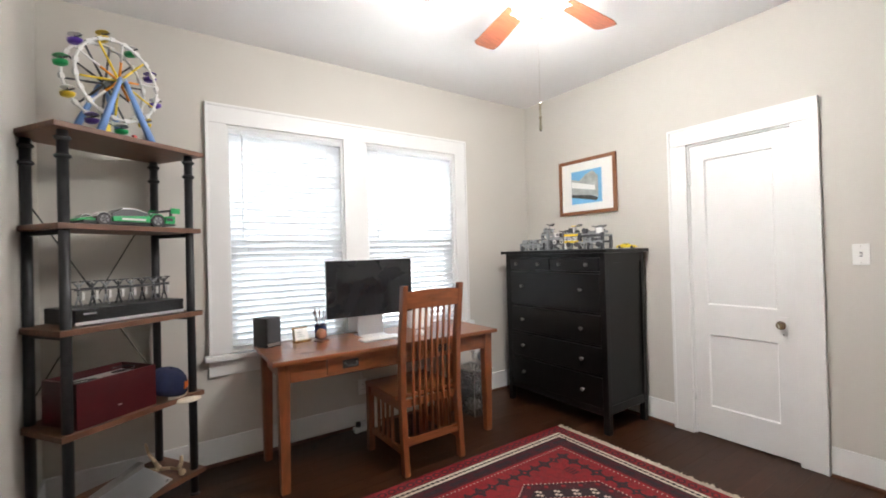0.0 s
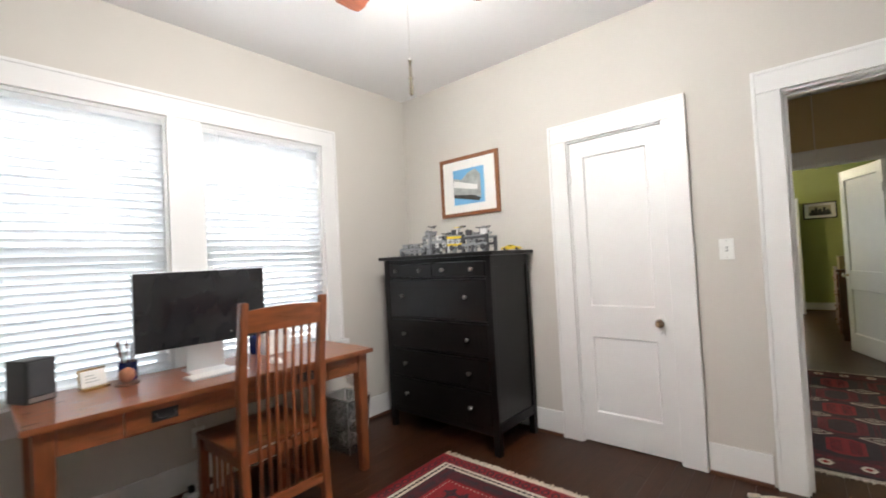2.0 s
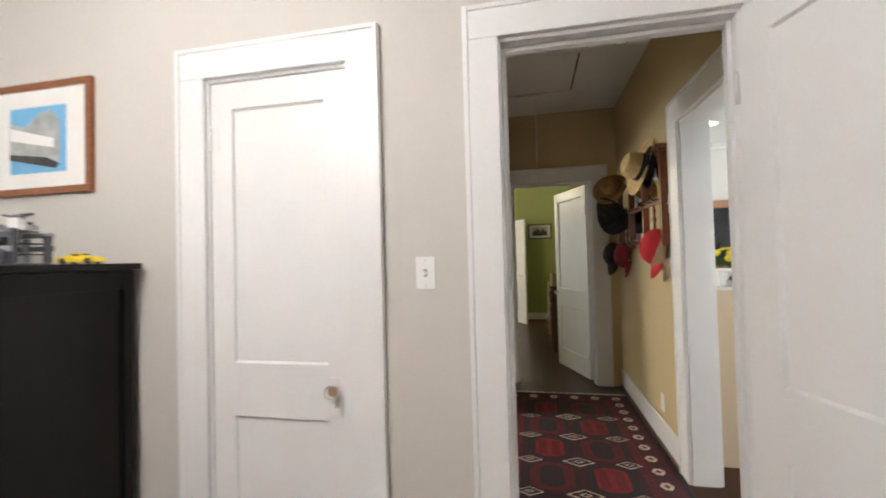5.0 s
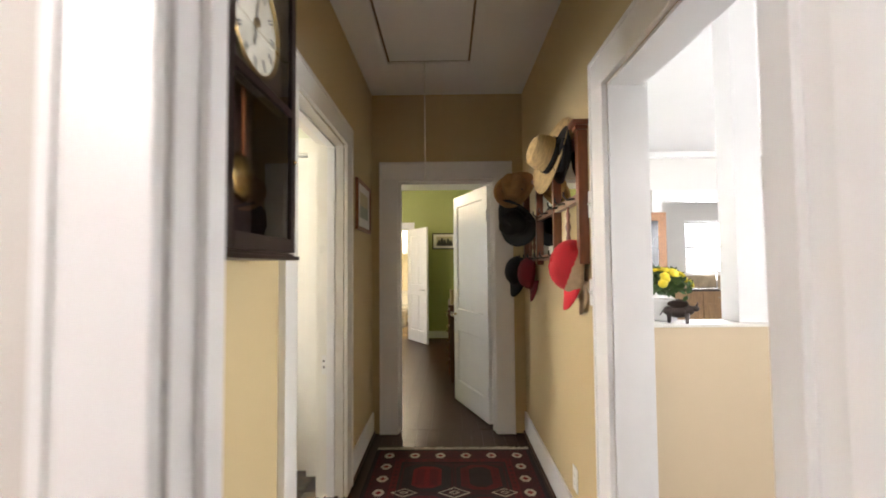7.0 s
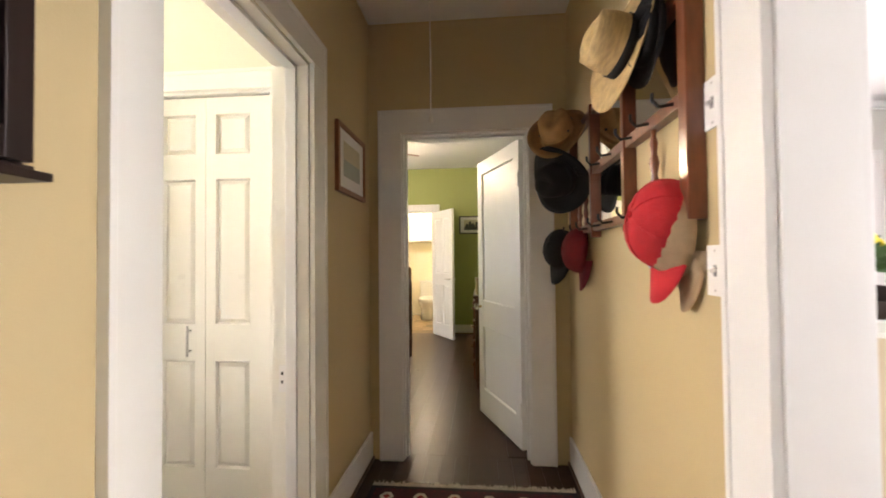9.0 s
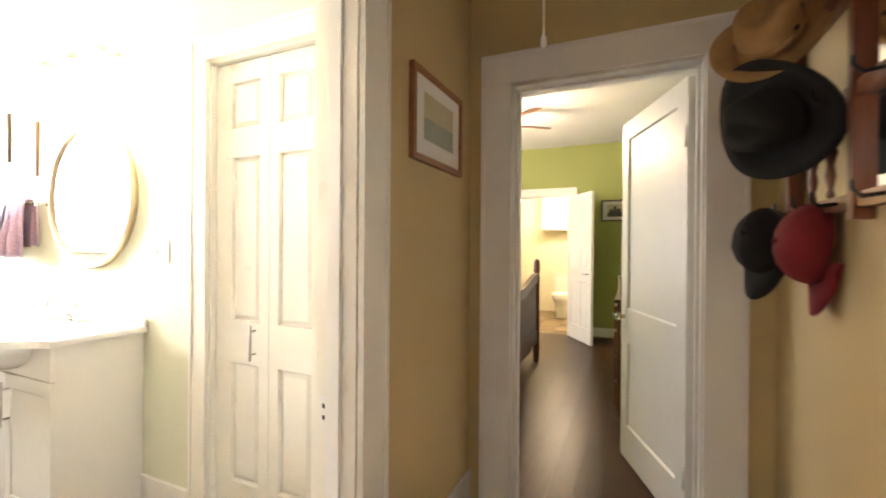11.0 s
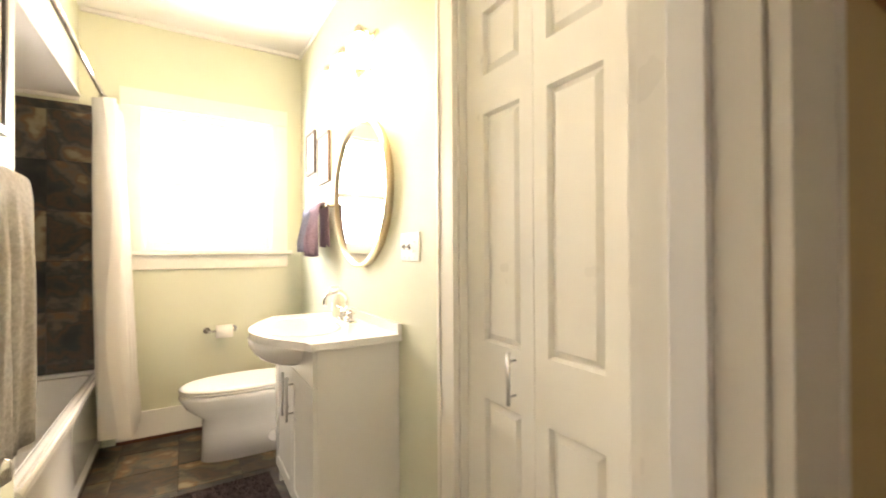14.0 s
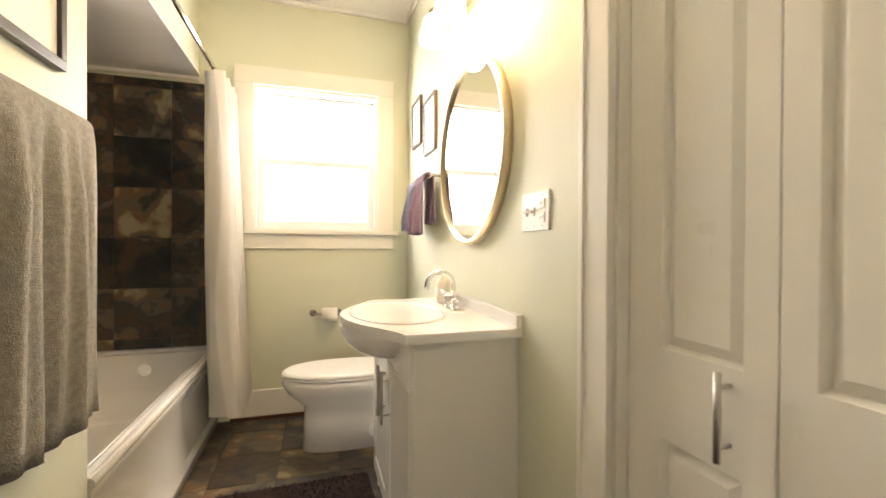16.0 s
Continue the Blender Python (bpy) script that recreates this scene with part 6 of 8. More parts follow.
def stuff(ob):
    ob["kind"] = "stuff"
    return ob


def rug(name, x0, x1, y0, y1, label, fringe_axis, field, bands, pattern):
    root = thing(name, pose(0, 0, 0.0012), label, "rug")
    H = 0.009
    part("rug_field", box(((x0, y0, 0), (x1, y1, H)), bevel=0.003), field, root)
    off = 0.012
    z = H
    for w, mat_, motif in bands:
        z += 0.0004
        part("border", ring(x0 + off, x1 - off, y0 + off, y1 - off, w, H - 0.001, z), mat_, root)
        if motif:
            m2, kind, step = motif
            bm = bmesh.new()
            c = off + w / 2
            for px, py, along in perimeter(x0 + c, x1 - c, y0 + c, y1 - c, step):
                r = w * 0.36
                if kind == "diamond":
                    flat(bm, diamond(px, py, r, r), H - 0.001, z + 0.0004)
                elif kind == "bars":
                    u, v = (0.5, 1.6) if along else (1.6, 0.5)
                    flat(bm, slab(px, py, r * u, r * v), H - 0.001, z + 0.0004)
                    for e in (-0.9, 0.9):
                        flat(bm, diamond(px + (0 if along else e * r * 1.5), py + (e * r * 1.5 if along else 0), r * 0.8, r * 0.8), H - 0.001, z + 0.0004)
                elif kind == "chain":
                    flat(bm, diamond(px, py, r * (0.6 if along else 1.1), r * (1.1 if along else 0.6)), H - 0.001, z + 0.0004)
                else:
                    flat(bm, hexagon(px, py, r, r), H - 0.001, z + 0.0004)
            stuff(part("border_motif", bm, m2, root))
            if kind == "rosette":
                bm = bmesh.new()
                for px, py, along in perimeter(x0 + c, x1 - c, y0 + c, y1 - c, step):
                    flat(bm, diamond(px, py, w * 0.2, w * 0.2), H - 0.001, z + 0.0007)
                stuff(part("motif_centre", bm, "rug_bright", root))
        off += w
    layers = {}
    for lev, mt, outline in pattern(x0 + off, x1 - off, y0 + off, y1 - off):
        layers.setdefault((lev, mt), []).append(outline)
    for (lev, mt), shapes in layers.items():
        bm = bmesh.new()
        for q in shapes:
            flat(bm, q, H - 0.001, H + 0.0004 + 0.0003 * lev)
        stuff(part("field_motif", bm, mt, root))
    bm = bmesh.new()
    r = random.Random(2)
    if fringe_axis == "x":
        n = int((y1 - y0) / 0.008)
        for k in range(n):
            y = y0 + (k + 0.5) * (y1 - y0) / n
            for e, s in ((x0, -1), (x1, 1)):
                add_box(bm, (e, y - 0.0028, 0.001), (e + s * (0.03 + 0.03 * r.random()), y + 0.0028, 0.0055))
    stuff(part("fringe", bm, "rug_white", root, "ivory knotted fringe"))
    return root


rug("office_rug", 0.12, 2.56, 0.50, 2.175, "red and black oriental wool rug with ivory fringe", "x", "rug_red",
    [(0.072, "rug_red", ("rug_wine", "rosette", 0.058)), (0.006, "rug_dark", None), (0.050, "rug_white", ("rug_dark", "chain", 0.032)), (0.010, "rug_dark", None), (0.085, "rug_wine", ("rug_dark", "bars", 0.17)), (0.006, "rug_bright", None)],
    office_pattern)
rug("hall_rug", 3.60, 5.925, -0.525, 0.575, "dark red and black oriental hall rug with ivory fringe", "x", "rug_dark",
    [(0.015, "rug_dark", None), (0.025, "rug_wine", ("rug_deep", "diamond", 0.045)), (0.105, "rug_wine", ("rug_white", "rosette", 0.165)), (0.045, "rug_deep", ("rug_wine", "diamond", 0.05)), (0.012, "rug_dark", None)],
    hall_pattern)


# ==== hall things ====
M["straw"] = material("pale_woven_straw", (0.62, 0.44, 0.20), 0.8, vary=0.3, scale=30, bump=0.7, bump_scale=160, stretch=(1, 1, 4))
M["tan_felt"] = material("tan_straw_hat", (0.42, 0.24, 0.10), 0.85, vary=0.25, scale=25, bump=0.5, bump_scale=200)
M["black_felt"] = material("black_felt", (0.012, 0.012, 0.014), 0.9, vary=0.3, scale=30, bump=0.3, bump_scale=250)
M["red_cotton"] = material("bright_red_cotton", (0.56, 0.02, 0.03), 0.85, vary=0.15, scale=30, bump=0.35, bump_scale=300)
M["maroon"] = material("maroon_cotton", (0.20, 0.012, 0.02), 0.85, vary=0.2, scale=30, bump=0.35, bump_scale=300)
M["khaki"] = material("khaki_cotton", (0.42, 0.30, 0.18), 0.85, vary=0.2, scale=30, bump=0.35, bump_scale=300)
M["denim"] = material("faded_blue_cotton", (0.36, 0.40, 0.50), 0.85, vary=0.2, scale=30, bump=0.35, bump_scale=300)
M["dial"] = material("aged_ivory_dial", (0.70, 0.66, 0.54), 0.5, vary=0.1, scale=8)
M["cream_print"] = material("cream_print_paper", (0.62, 0.57, 0.40), 0.7, vary=0.12, scale=5)
M["pale_print"] = material("pale_blue_grey_print", (0.42, 0.46, 0.40), 0.7, vary=0.25, scale=4)


def wall_clock():
    root = thing("wall_clock", facing("north", HY1) @ pose(3.89, 0, 1.358), "dark mahogany pendulum wall clock with ivory dial", "clock")
    w, d, h = 0.206, 0.128, 0.90
    t = 0.016
    part("case_back", box(((-w, -0.012, 0.02), (w, -0.001, h)), bevel=0.001), "dark_mahogany", root)
    for s in (-1, 1):
        part("case_side", box(((s * w, -d, 0.02), (s * (w - t), -0.0125, h)), bevel=0.002), "dark_mahogany", root)
    part("case_top", box(((-w - 0.02, -d - 0.02, h + 0.001), (w + 0.02, -0.001, h + 0.03)), bevel=0.006), "dark_mahogany", root)
    part("case_bottom", box(((-w + t, -d, 0.02), (w - t, -0.0125, 0.036))), "dark_mahogany", root)
    part("base_moulding", box(((-w - 0.018, -d - 0.024, 0.0), (w + 0.018, -0.001, 0.012)), ((-w - 0.006, -d - 0.010, 0.0125), (w + 0.006, -0.001, 0.0195)), bevel=0.003), "dark_mahogany", root)
    door = part("case_door", box(((-w, -d - 0.016, 0.022), (-w + 0.034, -d - 0.001, h - 0.002)), bevel=0.003), "dark_mahogany", root, "glazed mahogany clock door")
    part("door_stile", box(((w - 0.034, -d - 0.016, 0.022), (w, -d - 0.001, h - 0.002)), bevel=0.003), "dark_mahogany", door)
    for z0, z1 in ((0.022, 0.062), (0.433, 0.457), (h - 0.04, h - 0.002)):
        part("door_rail", box(((-w + 0.034, -d - 0.016, z0), (w - 0.034, -d - 0.001, z1)), bevel=0.003), "dark_mahogany", door)
    part("door_catch", ball((w - 0.012, -d - 0.018, 0.30), 0.007, 10, 6), "brass", door, "small brass catch")
    for z0, z1 in ((0.06, 0.435), (0.455, h - 0.038)):
        g = part("pane", box(((-w + 0.032, -d - 0.010, z0), (w - 0.032, -d - 0.007, z1))), "glass", door, "old clear glass")
        g.visible_shadow = False
    part("dial", rods(((0, -0.104, 0.63), (0, -0.107, 0.63), 0.135), n=48), "dial", root, "ivory clock dial")
    part("bezel", tube([(0.139 * math.cos(a), -0.110, 0.63 + 0.139 * math.sin(a)) for a in np.linspace(0, 2 * math.pi, 49)], 0.008, 8), "brass", root, "brass dial ring")
    for k in range(12):
        a = k * math.pi / 6
        part("hour_mark", turned(box(((-0.007, -0.0005, -0.016), (-0.002, 0.0, 0.016)), ((0.002, -0.0005, -0.016), (0.007, 0.0, 0.016))), Matrix.Translation((0.108 * math.sin(a), -0.1075, 0.63 + 0.108 * math.cos(a))) @ Matrix.Rotation(a, 4, "Y")), "black_plastic", root)
    for a, l in ((0.15, 0.095), (3.3, 0.065)):
        part("clock_hand", turned(box(((-0.003, -0.001, -0.015), (0.003, 0.0, l))), Matrix.Translation((0, -0.110, 0.63)) @ Matrix.Rotation(a, 4, "Y")), "black_plastic", root)
    part("dial_boss", rods(((0, -0.108, 0.63), (0, -0.116, 0.63), 0.012)), "brass", root)
    part("dial_board", box(((-w + t, -0.103, 0.44), (w - t, -0.094, h - 0.01))), "dark_mahogany", root)
    part("pendulum_rod", box(((-0.007, -0.079, 0.24), (0.007, -0.075, 0.47))), "cherry_v", root, "wooden pendulum rod")
    part("pendulum_bob", turned(lathe([(0.002, -0.008), (0.045, -0.006), (0.066, 0.0), (0.045, 0.006), (0.002, 0.008)], n=32), pose(-0.003, -0.077, 0.215, 90)), "brass", root, "round brass pendulum bob")
    part("paper_label", box(((-0.09, -0.0135, 0.07), (-0.02, -0.0125, 0.16))), "dial", root, "yellowed paper label")


wall_clock()


def hat_rack():
    root = thing("hat_rack", facing("south", HY0) @ pose(-5.33, 0, 1.34), "red walnut wall hat rack with mirror and spindles", "hat rack")
    W, H, d = 0.66, 0.625, 0.045
    for x in (-W, -0.22, 0.22, W):
        t = 0.022 if abs(x) == W else 0.014
        part("post", box(((x - t, -d, 0.0), (x + t, -0.001, H - 0.03)), bevel=0.004), "red_walnut", root)
        if abs(x) == W:
            part("post_cap", box(((x - 0.03, -d - 0.012, H - 0.029), (x + 0.03, -0.001, H - 0.012)), ((x - 0.042, -d - 0.024, H - 0.0115), (x + 0.042, -0.001, H + 0.012)), bevel=0.004), "red_walnut", root, "flared moulded cap")
    for z in (0.045, 0.30, 0.565):
        for a, b in ((-W + 0.0225, -0.2345), (-0.2055, 0.2055), (0.2345, W - 0.0225)):
            part("rail", box(((a, -d + 0.006, z - 0.018), (b, -0.004, z + 0.018)), bevel=0.004), "red_walnut", root)
    part("mirror", box(((-0.205, -0.022, 0.064), (0.205, -0.016, 0.281))), "mirror", root, "small mirror panel")
    for a, b in ((-0.205, 0.205), (0.235, 0.637)):
        part("mirror", box(((a, -0.022, 0.319), (b, -0.016, 0.546))), "mirror", root, "small mirror panel")
    prof = [(0.006, 0), (0.010, 0.01), (0.006, 0.025), (0.013, 0.06), (0.008, 0.09), (0.015, 0.12), (0.008, 0.15), (0.012, 0.18), (0.006, 0.20), (0.009, 0.217)]
    for x in (-0.50, -0.38, 0.44):
        part("spindle", lathe(prof, (x, -0.025, 0.064), 12), "red_walnut", root, "turned wooden spindle")
    for x in (-0.60, -0.44, -0.30, -0.08, 0.08, 0.30, 0.44, 0.60):
        for z in (0.045, 0.30):
            part("hook", tube([(x, -d + 0.006, z), (x, -d - 0.03, z - 0.005), (x, -d - 0.045, z + 0.012), (x, -d - 0.045, z + 0.03)], 0.005, 6), "black_iron", root, "black iron hook")


hat_rack()
OUT = Matrix(((1, 0, 0, 0), (0, 0, 1, 0), (0, -1, 0, 0), (0, 0, 0, 1)))  # local z points into the hall


def wide_hat(name, at, r, crown_r, crown_h, mat, band, label, curl=0.03):
    root = thing(name, at, label, "hat")
    bm = bmesh.new()
    n = 36
    prof = [(crown_r * 0.98, 0.004), (crown_r * 1.25, 0.0), (r * 0.85, 0.004), (r, 0.010), (r * 0.995, 0.014), (r * 0.85, 0.009), (crown_r * 1.25, 0.005), (crown_r * 1.0, 0.010), (crown_r * 0.97, crown_h * 0.55), (crown_r * 0.86, crown_h * 0.93), (crown_r * 0.62, crown_h), (crown_r * 0.3, crown_h * 0.93), (0.002, crown_h * 0.9)]
    add_lathe(bm, prof, (0, 0, 0), n, squash=(0.86, 1.0))
    for v in bm.verts:
        q = math.hypot(v.co.x, v.co.y)
        if q > crown_r * 1.2:
            v.co.z += curl * (abs(v.co.x) / r) ** 2
        elif v.co.z > crown_h * 0.6:
            v.co.z -= 0.02 * max(0, 1 - abs(v.co.x) / (0.45 * crown_r))
    bmesh.ops.recalc_face_normals(bm, faces=bm.faces)
    part("hat_body", bm, mat, root)
    part("hat_band", lathe([(crown_r * 1.015, 0.012), (crown_r * 1.02, 0.04), (crown_r * 0.99, 0.04), (crown_r * 0.99, 0.012)], (0, 0, 0), n, squash=(0.87, 1.012)), band, root, "dark hat band")
    return root


def hang(x, y, z, tilt=0, roll=0, spin=0):
    return Matrix.Translation((x, y, z)) @ Matrix.Rotation(radians(roll), 4, "Z") @ Matrix.Rotation(radians(tilt), 4, "X") @ OUT @ Matrix.Rotation(radians(spin), 4, "Z")


wide_hat("straw_hat", hang(4.95, -0.500, 1.892, 17, 10, 0), 0.203, 0.094, 0.135, "straw", "black_felt", "pale straw western hat with black band on the rack")
tan = wide_hat("straw_hat", hang(5.77, -0.43, 1.865, 34, 62, 0), 0.170, 0.092, 0.12, "tan_felt", "tan_felt", "tan woven hat on the rack", 0.045)
for a in (-0.5, 0.5, 2.64, 3.64):
    part("eyelet", turned(rods(((0, 0, 0), (0, 0, 0.003), 0.007), n=10), Matrix.Translation((0.081 * math.cos(a), 0.094 * math.sin(a), 0.055)) @ Matrix.Rotation(a, 4, "Z") @ Matrix.Rotation(radians(90), 4, "Y")), "black_plastic", tan, "dark eyelet")
wide_hat("felt_hat", hang(4.84, -0.525, 1.87, 4, 4, 0), 0.14, 0.08, 0.03, "black_felt", "black_felt", "black felt hat behind the straw hat")
wide_hat("felt_hat", hang(5.76, -0.445, 1.650, -18, 30, 70), 0.195, 0.098, 0.13, "black_felt", "black_felt", "black felt hat hanging on the rack", 0.075)
HANG = Matrix(((0, -1, 0, 0), (0, 0, 1, 0), (-1, 0, 0, 0), (0, 0, 0, 1)))


def hung_cap(x, y, z, yaw, tip):
    return Matrix.Translation((x, y, z)) @ Matrix.Rotation(radians(yaw), 4, "Z") @ Matrix.Rotation(radians(tip), 4, "X") @ HANG


LONG = Matrix.Diagonal((1.22, 0.88, 0.95, 1))
for x, y, z, yaw, tip, cloth, k, label in (
    (4.745, -0.520, 1.335, 8, 14, "red_cotton", 1.04, "bright red baseball cap hanging on the rack"),
    (4.730, -0.552, 1.315, -6, 4, "khaki", 1.02, "khaki baseball cap behind the red one"),
    (4.785, -0.566, 1.290, -4, 0, "denim", 0.92, "faded blue cap against the wall"),
    (6.00, -0.475, 1.295, 38, 18, "black_felt", 1.0, "black baseball cap hanging on the rack"),
    (5.76, -0.538, 1.285, 4, 6, "maroon", 1.0, "maroon baseball cap hanging on the rack"),
):
    baseball_cap("baseball_cap", hung_cap(x, y, z, yaw, tip) @ LONG, cloth, cloth, label, None, None, k)

p = framed("framed_print", facing("north", HY1) @ pose(5.845, 0, 1.765), 0.475, 0.35, 0.026, 0.022, 0.07, "picture_wood", "brown framed pale landscape print in the hall", [("cream_print", -0.14, 0.14, -0.085, 0.095), ("pale_print", -0.14, 0.14, -0.085, 0.0)])
switch_plate("light_switch", facing("south", HY0) @ pose(-4.612, 0, 1.60), 1, "white switch plate beside the hat rack")
switch_plate("light_switch", facing("south", HY0) @ pose(-4.615, 0, 1.22), 1, "white light switch beside the doorway")
switch_plate("wall_outlet", facing("south", HY0) @ pose(-4.93, 0, 0.285), 1, "white wall outlet above the baseboard", 1)

M["gap_tan"] = material("tan_hatch_gap", (0.20, 0.13, 0.07), 0.7, vary=0.3, scale=20)
ha = thing("attic_hatch", pose(5.30, 0.17, CEIL), "white attic hatch in the hall ceiling with cord", "hatch", kind="structure")
part("hatch_panel", box(((-0.352, -0.270, -0.007), (0.352, 0.270, -0.003)), bevel=0.002), "ceiling", ha)
# thin tan backing box that draws the gap line round the panel
part("hatch_gap", box(((-0.3665, -0.2845, -0.0028), (0.3665, 0.2845, -0.001))), "gap_tan", ha, "narrow tan gap round the hatch")
for a, b in (((-0.42, 0.285), (0.42, 0.33)), ((-0.42, -0.33), (0.42, -0.285)), ((-0.42, -0.285), (-0.367, 0.285)), ((0.367, -0.285), (0.42, 0.285))):
    part("trim_board", box(((*a, -0.018), (*b, -0.001)), bevel=0.003), "ceiling", ha)
part("pull_cord", rods(((0.36, 0.03, -0.006), (0.36, 0.03, -0.80), 0.003), n=6), "cord_white", ha, "white pull cord")
part("cord_knob", lathe([(0.004, -0.835), (0.011, -0.825), (0.008, -0.80), (0.003, -0.795)], (0.36, 0.03, 0), 10), "cord_white", ha, "small wooden knob")
sd = thing("smoke_detector", pose(4.80, -0.36, CEIL), "white round smoke detector on the hall ceiling", "smoke detector")
part("housing", lathe([(0.065, -0.001), (0.068, -0.02), (0.05, -0.036), (0.015, -0.038)], n=28), "white_plastic", sd)
part("grille_ring", tube([(0.045 * math.cos(a), 0.045 * math.sin(a), -0.037) for a in np.linspace(0, 2 * math.pi, 25)], 0.003, 6), "toy_grey", sd)


# ==== bathroom ====
M["towel"] = material("grey_taupe_terry", (0.34, 0.33, 0.305), 0.98, vary=0.3, scale=90, bump=1.0, bump_scale=380)
M["lilac"] = material("lilac_terry", (0.28, 0.20, 0.28), 0.98, vary=0.3, scale=90, bump=1.0, bump_scale=380)
M["mat"] = material("dark_brown_shag", (0.045, 0.025, 0.022), 1.0, vary=0.4, scale=60, bump=1.0, bump_scale=200)
M["vanity_white"] = material("white_lacquer", (0.80, 0.80, 0.77), 0.25, vary=0.03, scale=4)
M["dark_frame"] = material("dark_wood_frame", (0.055, 0.035, 0.025), 0.4, vary=0.3, scale=10)
M["shade"] = material("lit_white_glass_shade", (0.95, 0.92, 0.85), 0.35, vary=0.0, glow=(1.0, 0.86, 0.62, 14.0))
M["soap"] = material("pale_soap_bottle", (0.70, 0.68, 0.58), 0.3, vary=0.05)
CURT = bpy.data.materials.new("sheer_white_curtain")
CURT.use_nodes = True
cn, cl = CURT.node_tree.nodes, CURT.node_tree.links
cb = cn["Principled BSDF"]
cb.inputs["Base Color"].default_value, cb.inputs["Roughness"].default_value = (0.82, 0.80, 0.76, 1), 0.25
tr, mx = cn.new("ShaderNodeBsdfTranslucent"), cn.new("ShaderNodeMixShader")
tr.inputs[0].default_value, mx.inputs[0].default_value = (0.85, 0.83, 0.80, 1), 0.45
cl.new(cb.outputs[0], mx.inputs[1])
cl.new(tr.outputs[0], mx.inputs[2])
cl.new(mx.outputs[0], cn["Material Output"].inputs[0])
M["curtain"] = CURT


def bathtub():
    root = thing("bathtub", pose(0, 0, 0), "white enamelled alcove bathtub", "bathtub")
    x0, x1, y0, y1, h = 3.602, 4.36, 2.243, 3.862, 0.50
    bm = bmesh.new()
    f = bm.faces.new([bm.verts.new(p) for p in ((x0, y0, h), (x1, y0, h), (x1, y1, h), (x0, y1, h))])
    bm.normal_update()
    bmesh.ops.inset_individual(bm, faces=[f], thickness=0.075, depth=0.0)
    cx, cy = (x0 + x1) / 2, (y0 + y1) / 2
    for dz, k in ((0.03, 0.985), (0.20, 0.93), (0.13, 0.86)):
        ret = bmesh.ops.extrude_discrete_faces(bm, faces=[f])
        f = ret["faces"][0]
        for v in f.verts:
            v.co = Vector((cx + (v.co.x - cx) * k, cy + (v.co.y - cy) * k, v.co.z - dz))
    bmesh.ops.remove_doubles(bm, verts=bm.verts, dist=1e-5)
    bmesh.ops.bevel(bm, geom=[e for e in bm.edges if not e.is_boundary], offset=0.022, segments=3, profile=0.6, affect="EDGES")
    for fc in bm.faces:
        fc.smooth = True
    part("basin", bm, "porcelain", root)
    sec = [(x1 - 0.06, 0.001), (x1 - 0.012, 0.001), (x1 - 0.012, 0.05), (x1 - 0.030, 0.075), (x1 - 0.016, h - 0.10), (x1 - 0.004, h - 0.06), (x1 - 0.002, h - 0.03), (x1 - 0.06, h - 0.03)]
    bm = bmesh.new()
    ends = [[bm.verts.new((x, y, z)) for x, z in sec] for y in (y0, y1)]
    for k in range(len(sec)):
        bm.faces.new((ends[0][k], ends[0][(k + 1) % len(sec)], ends[1][(k + 1) % len(sec)], ends[1][k])).smooth = True
    bm.faces.new(ends[0])
    bm.faces.new(ends[1][::-1])
    bmesh.ops.recalc_face_normals(bm, faces=bm.faces)
    part("apron", bm, "porcelain", root, "sloping enamelled apron")
    part("rim_roll", rods(((x1 - 0.012, y0, h - 0.018), (x1 - 0.012, y1, h - 0.018), 0.019), n=16), "porcelain", root)
    part("overflow_cover", rods(((3.98, y1 - 0.10, 0.40), (3.98, y1 - 0.112, 0.40), 0.035), n=20), "chrome", root)


bathtub()
solid("soffit", box(((3.602, 2.243, 2.195), (4.235, 3.868, CEIL - 0.001))), "sage", "pale painted soffit over the bathtub", "ceiling")
solid("soffit_underside", box(((3.60, 2.242, 2.188), (4.24, 3.869, 2.1945))), "ceiling", "white underside of the soffit", "ceiling")
cr = thing("crown_moulding", pose(0, 0, 0), "narrow white moulding along the bathroom ceiling", "trim", kind="structure")
part("moulding", box(((4.241, 3.848, CEIL - 0.03), (BX1 - 0.001, 3.869, CEIL - 0.001)), bevel=0.006), "white", cr)
part("moulding", box(((BX1 - 0.022, 0.812, CEIL - 0.03), (BX1 - 0.001, 3.847, CEIL - 0.001)), bevel=0.006), "white", cr)
part("moulding", box(((4.236, 2.245, 2.187), (4.25, 3.847, 2.205)), bevel=0.004), "white", cr)
part("moulding", box(((3.603, 3.85, 2.165), (4.24, 3.869, 2.1875)), bevel=0.005), "white", cr)

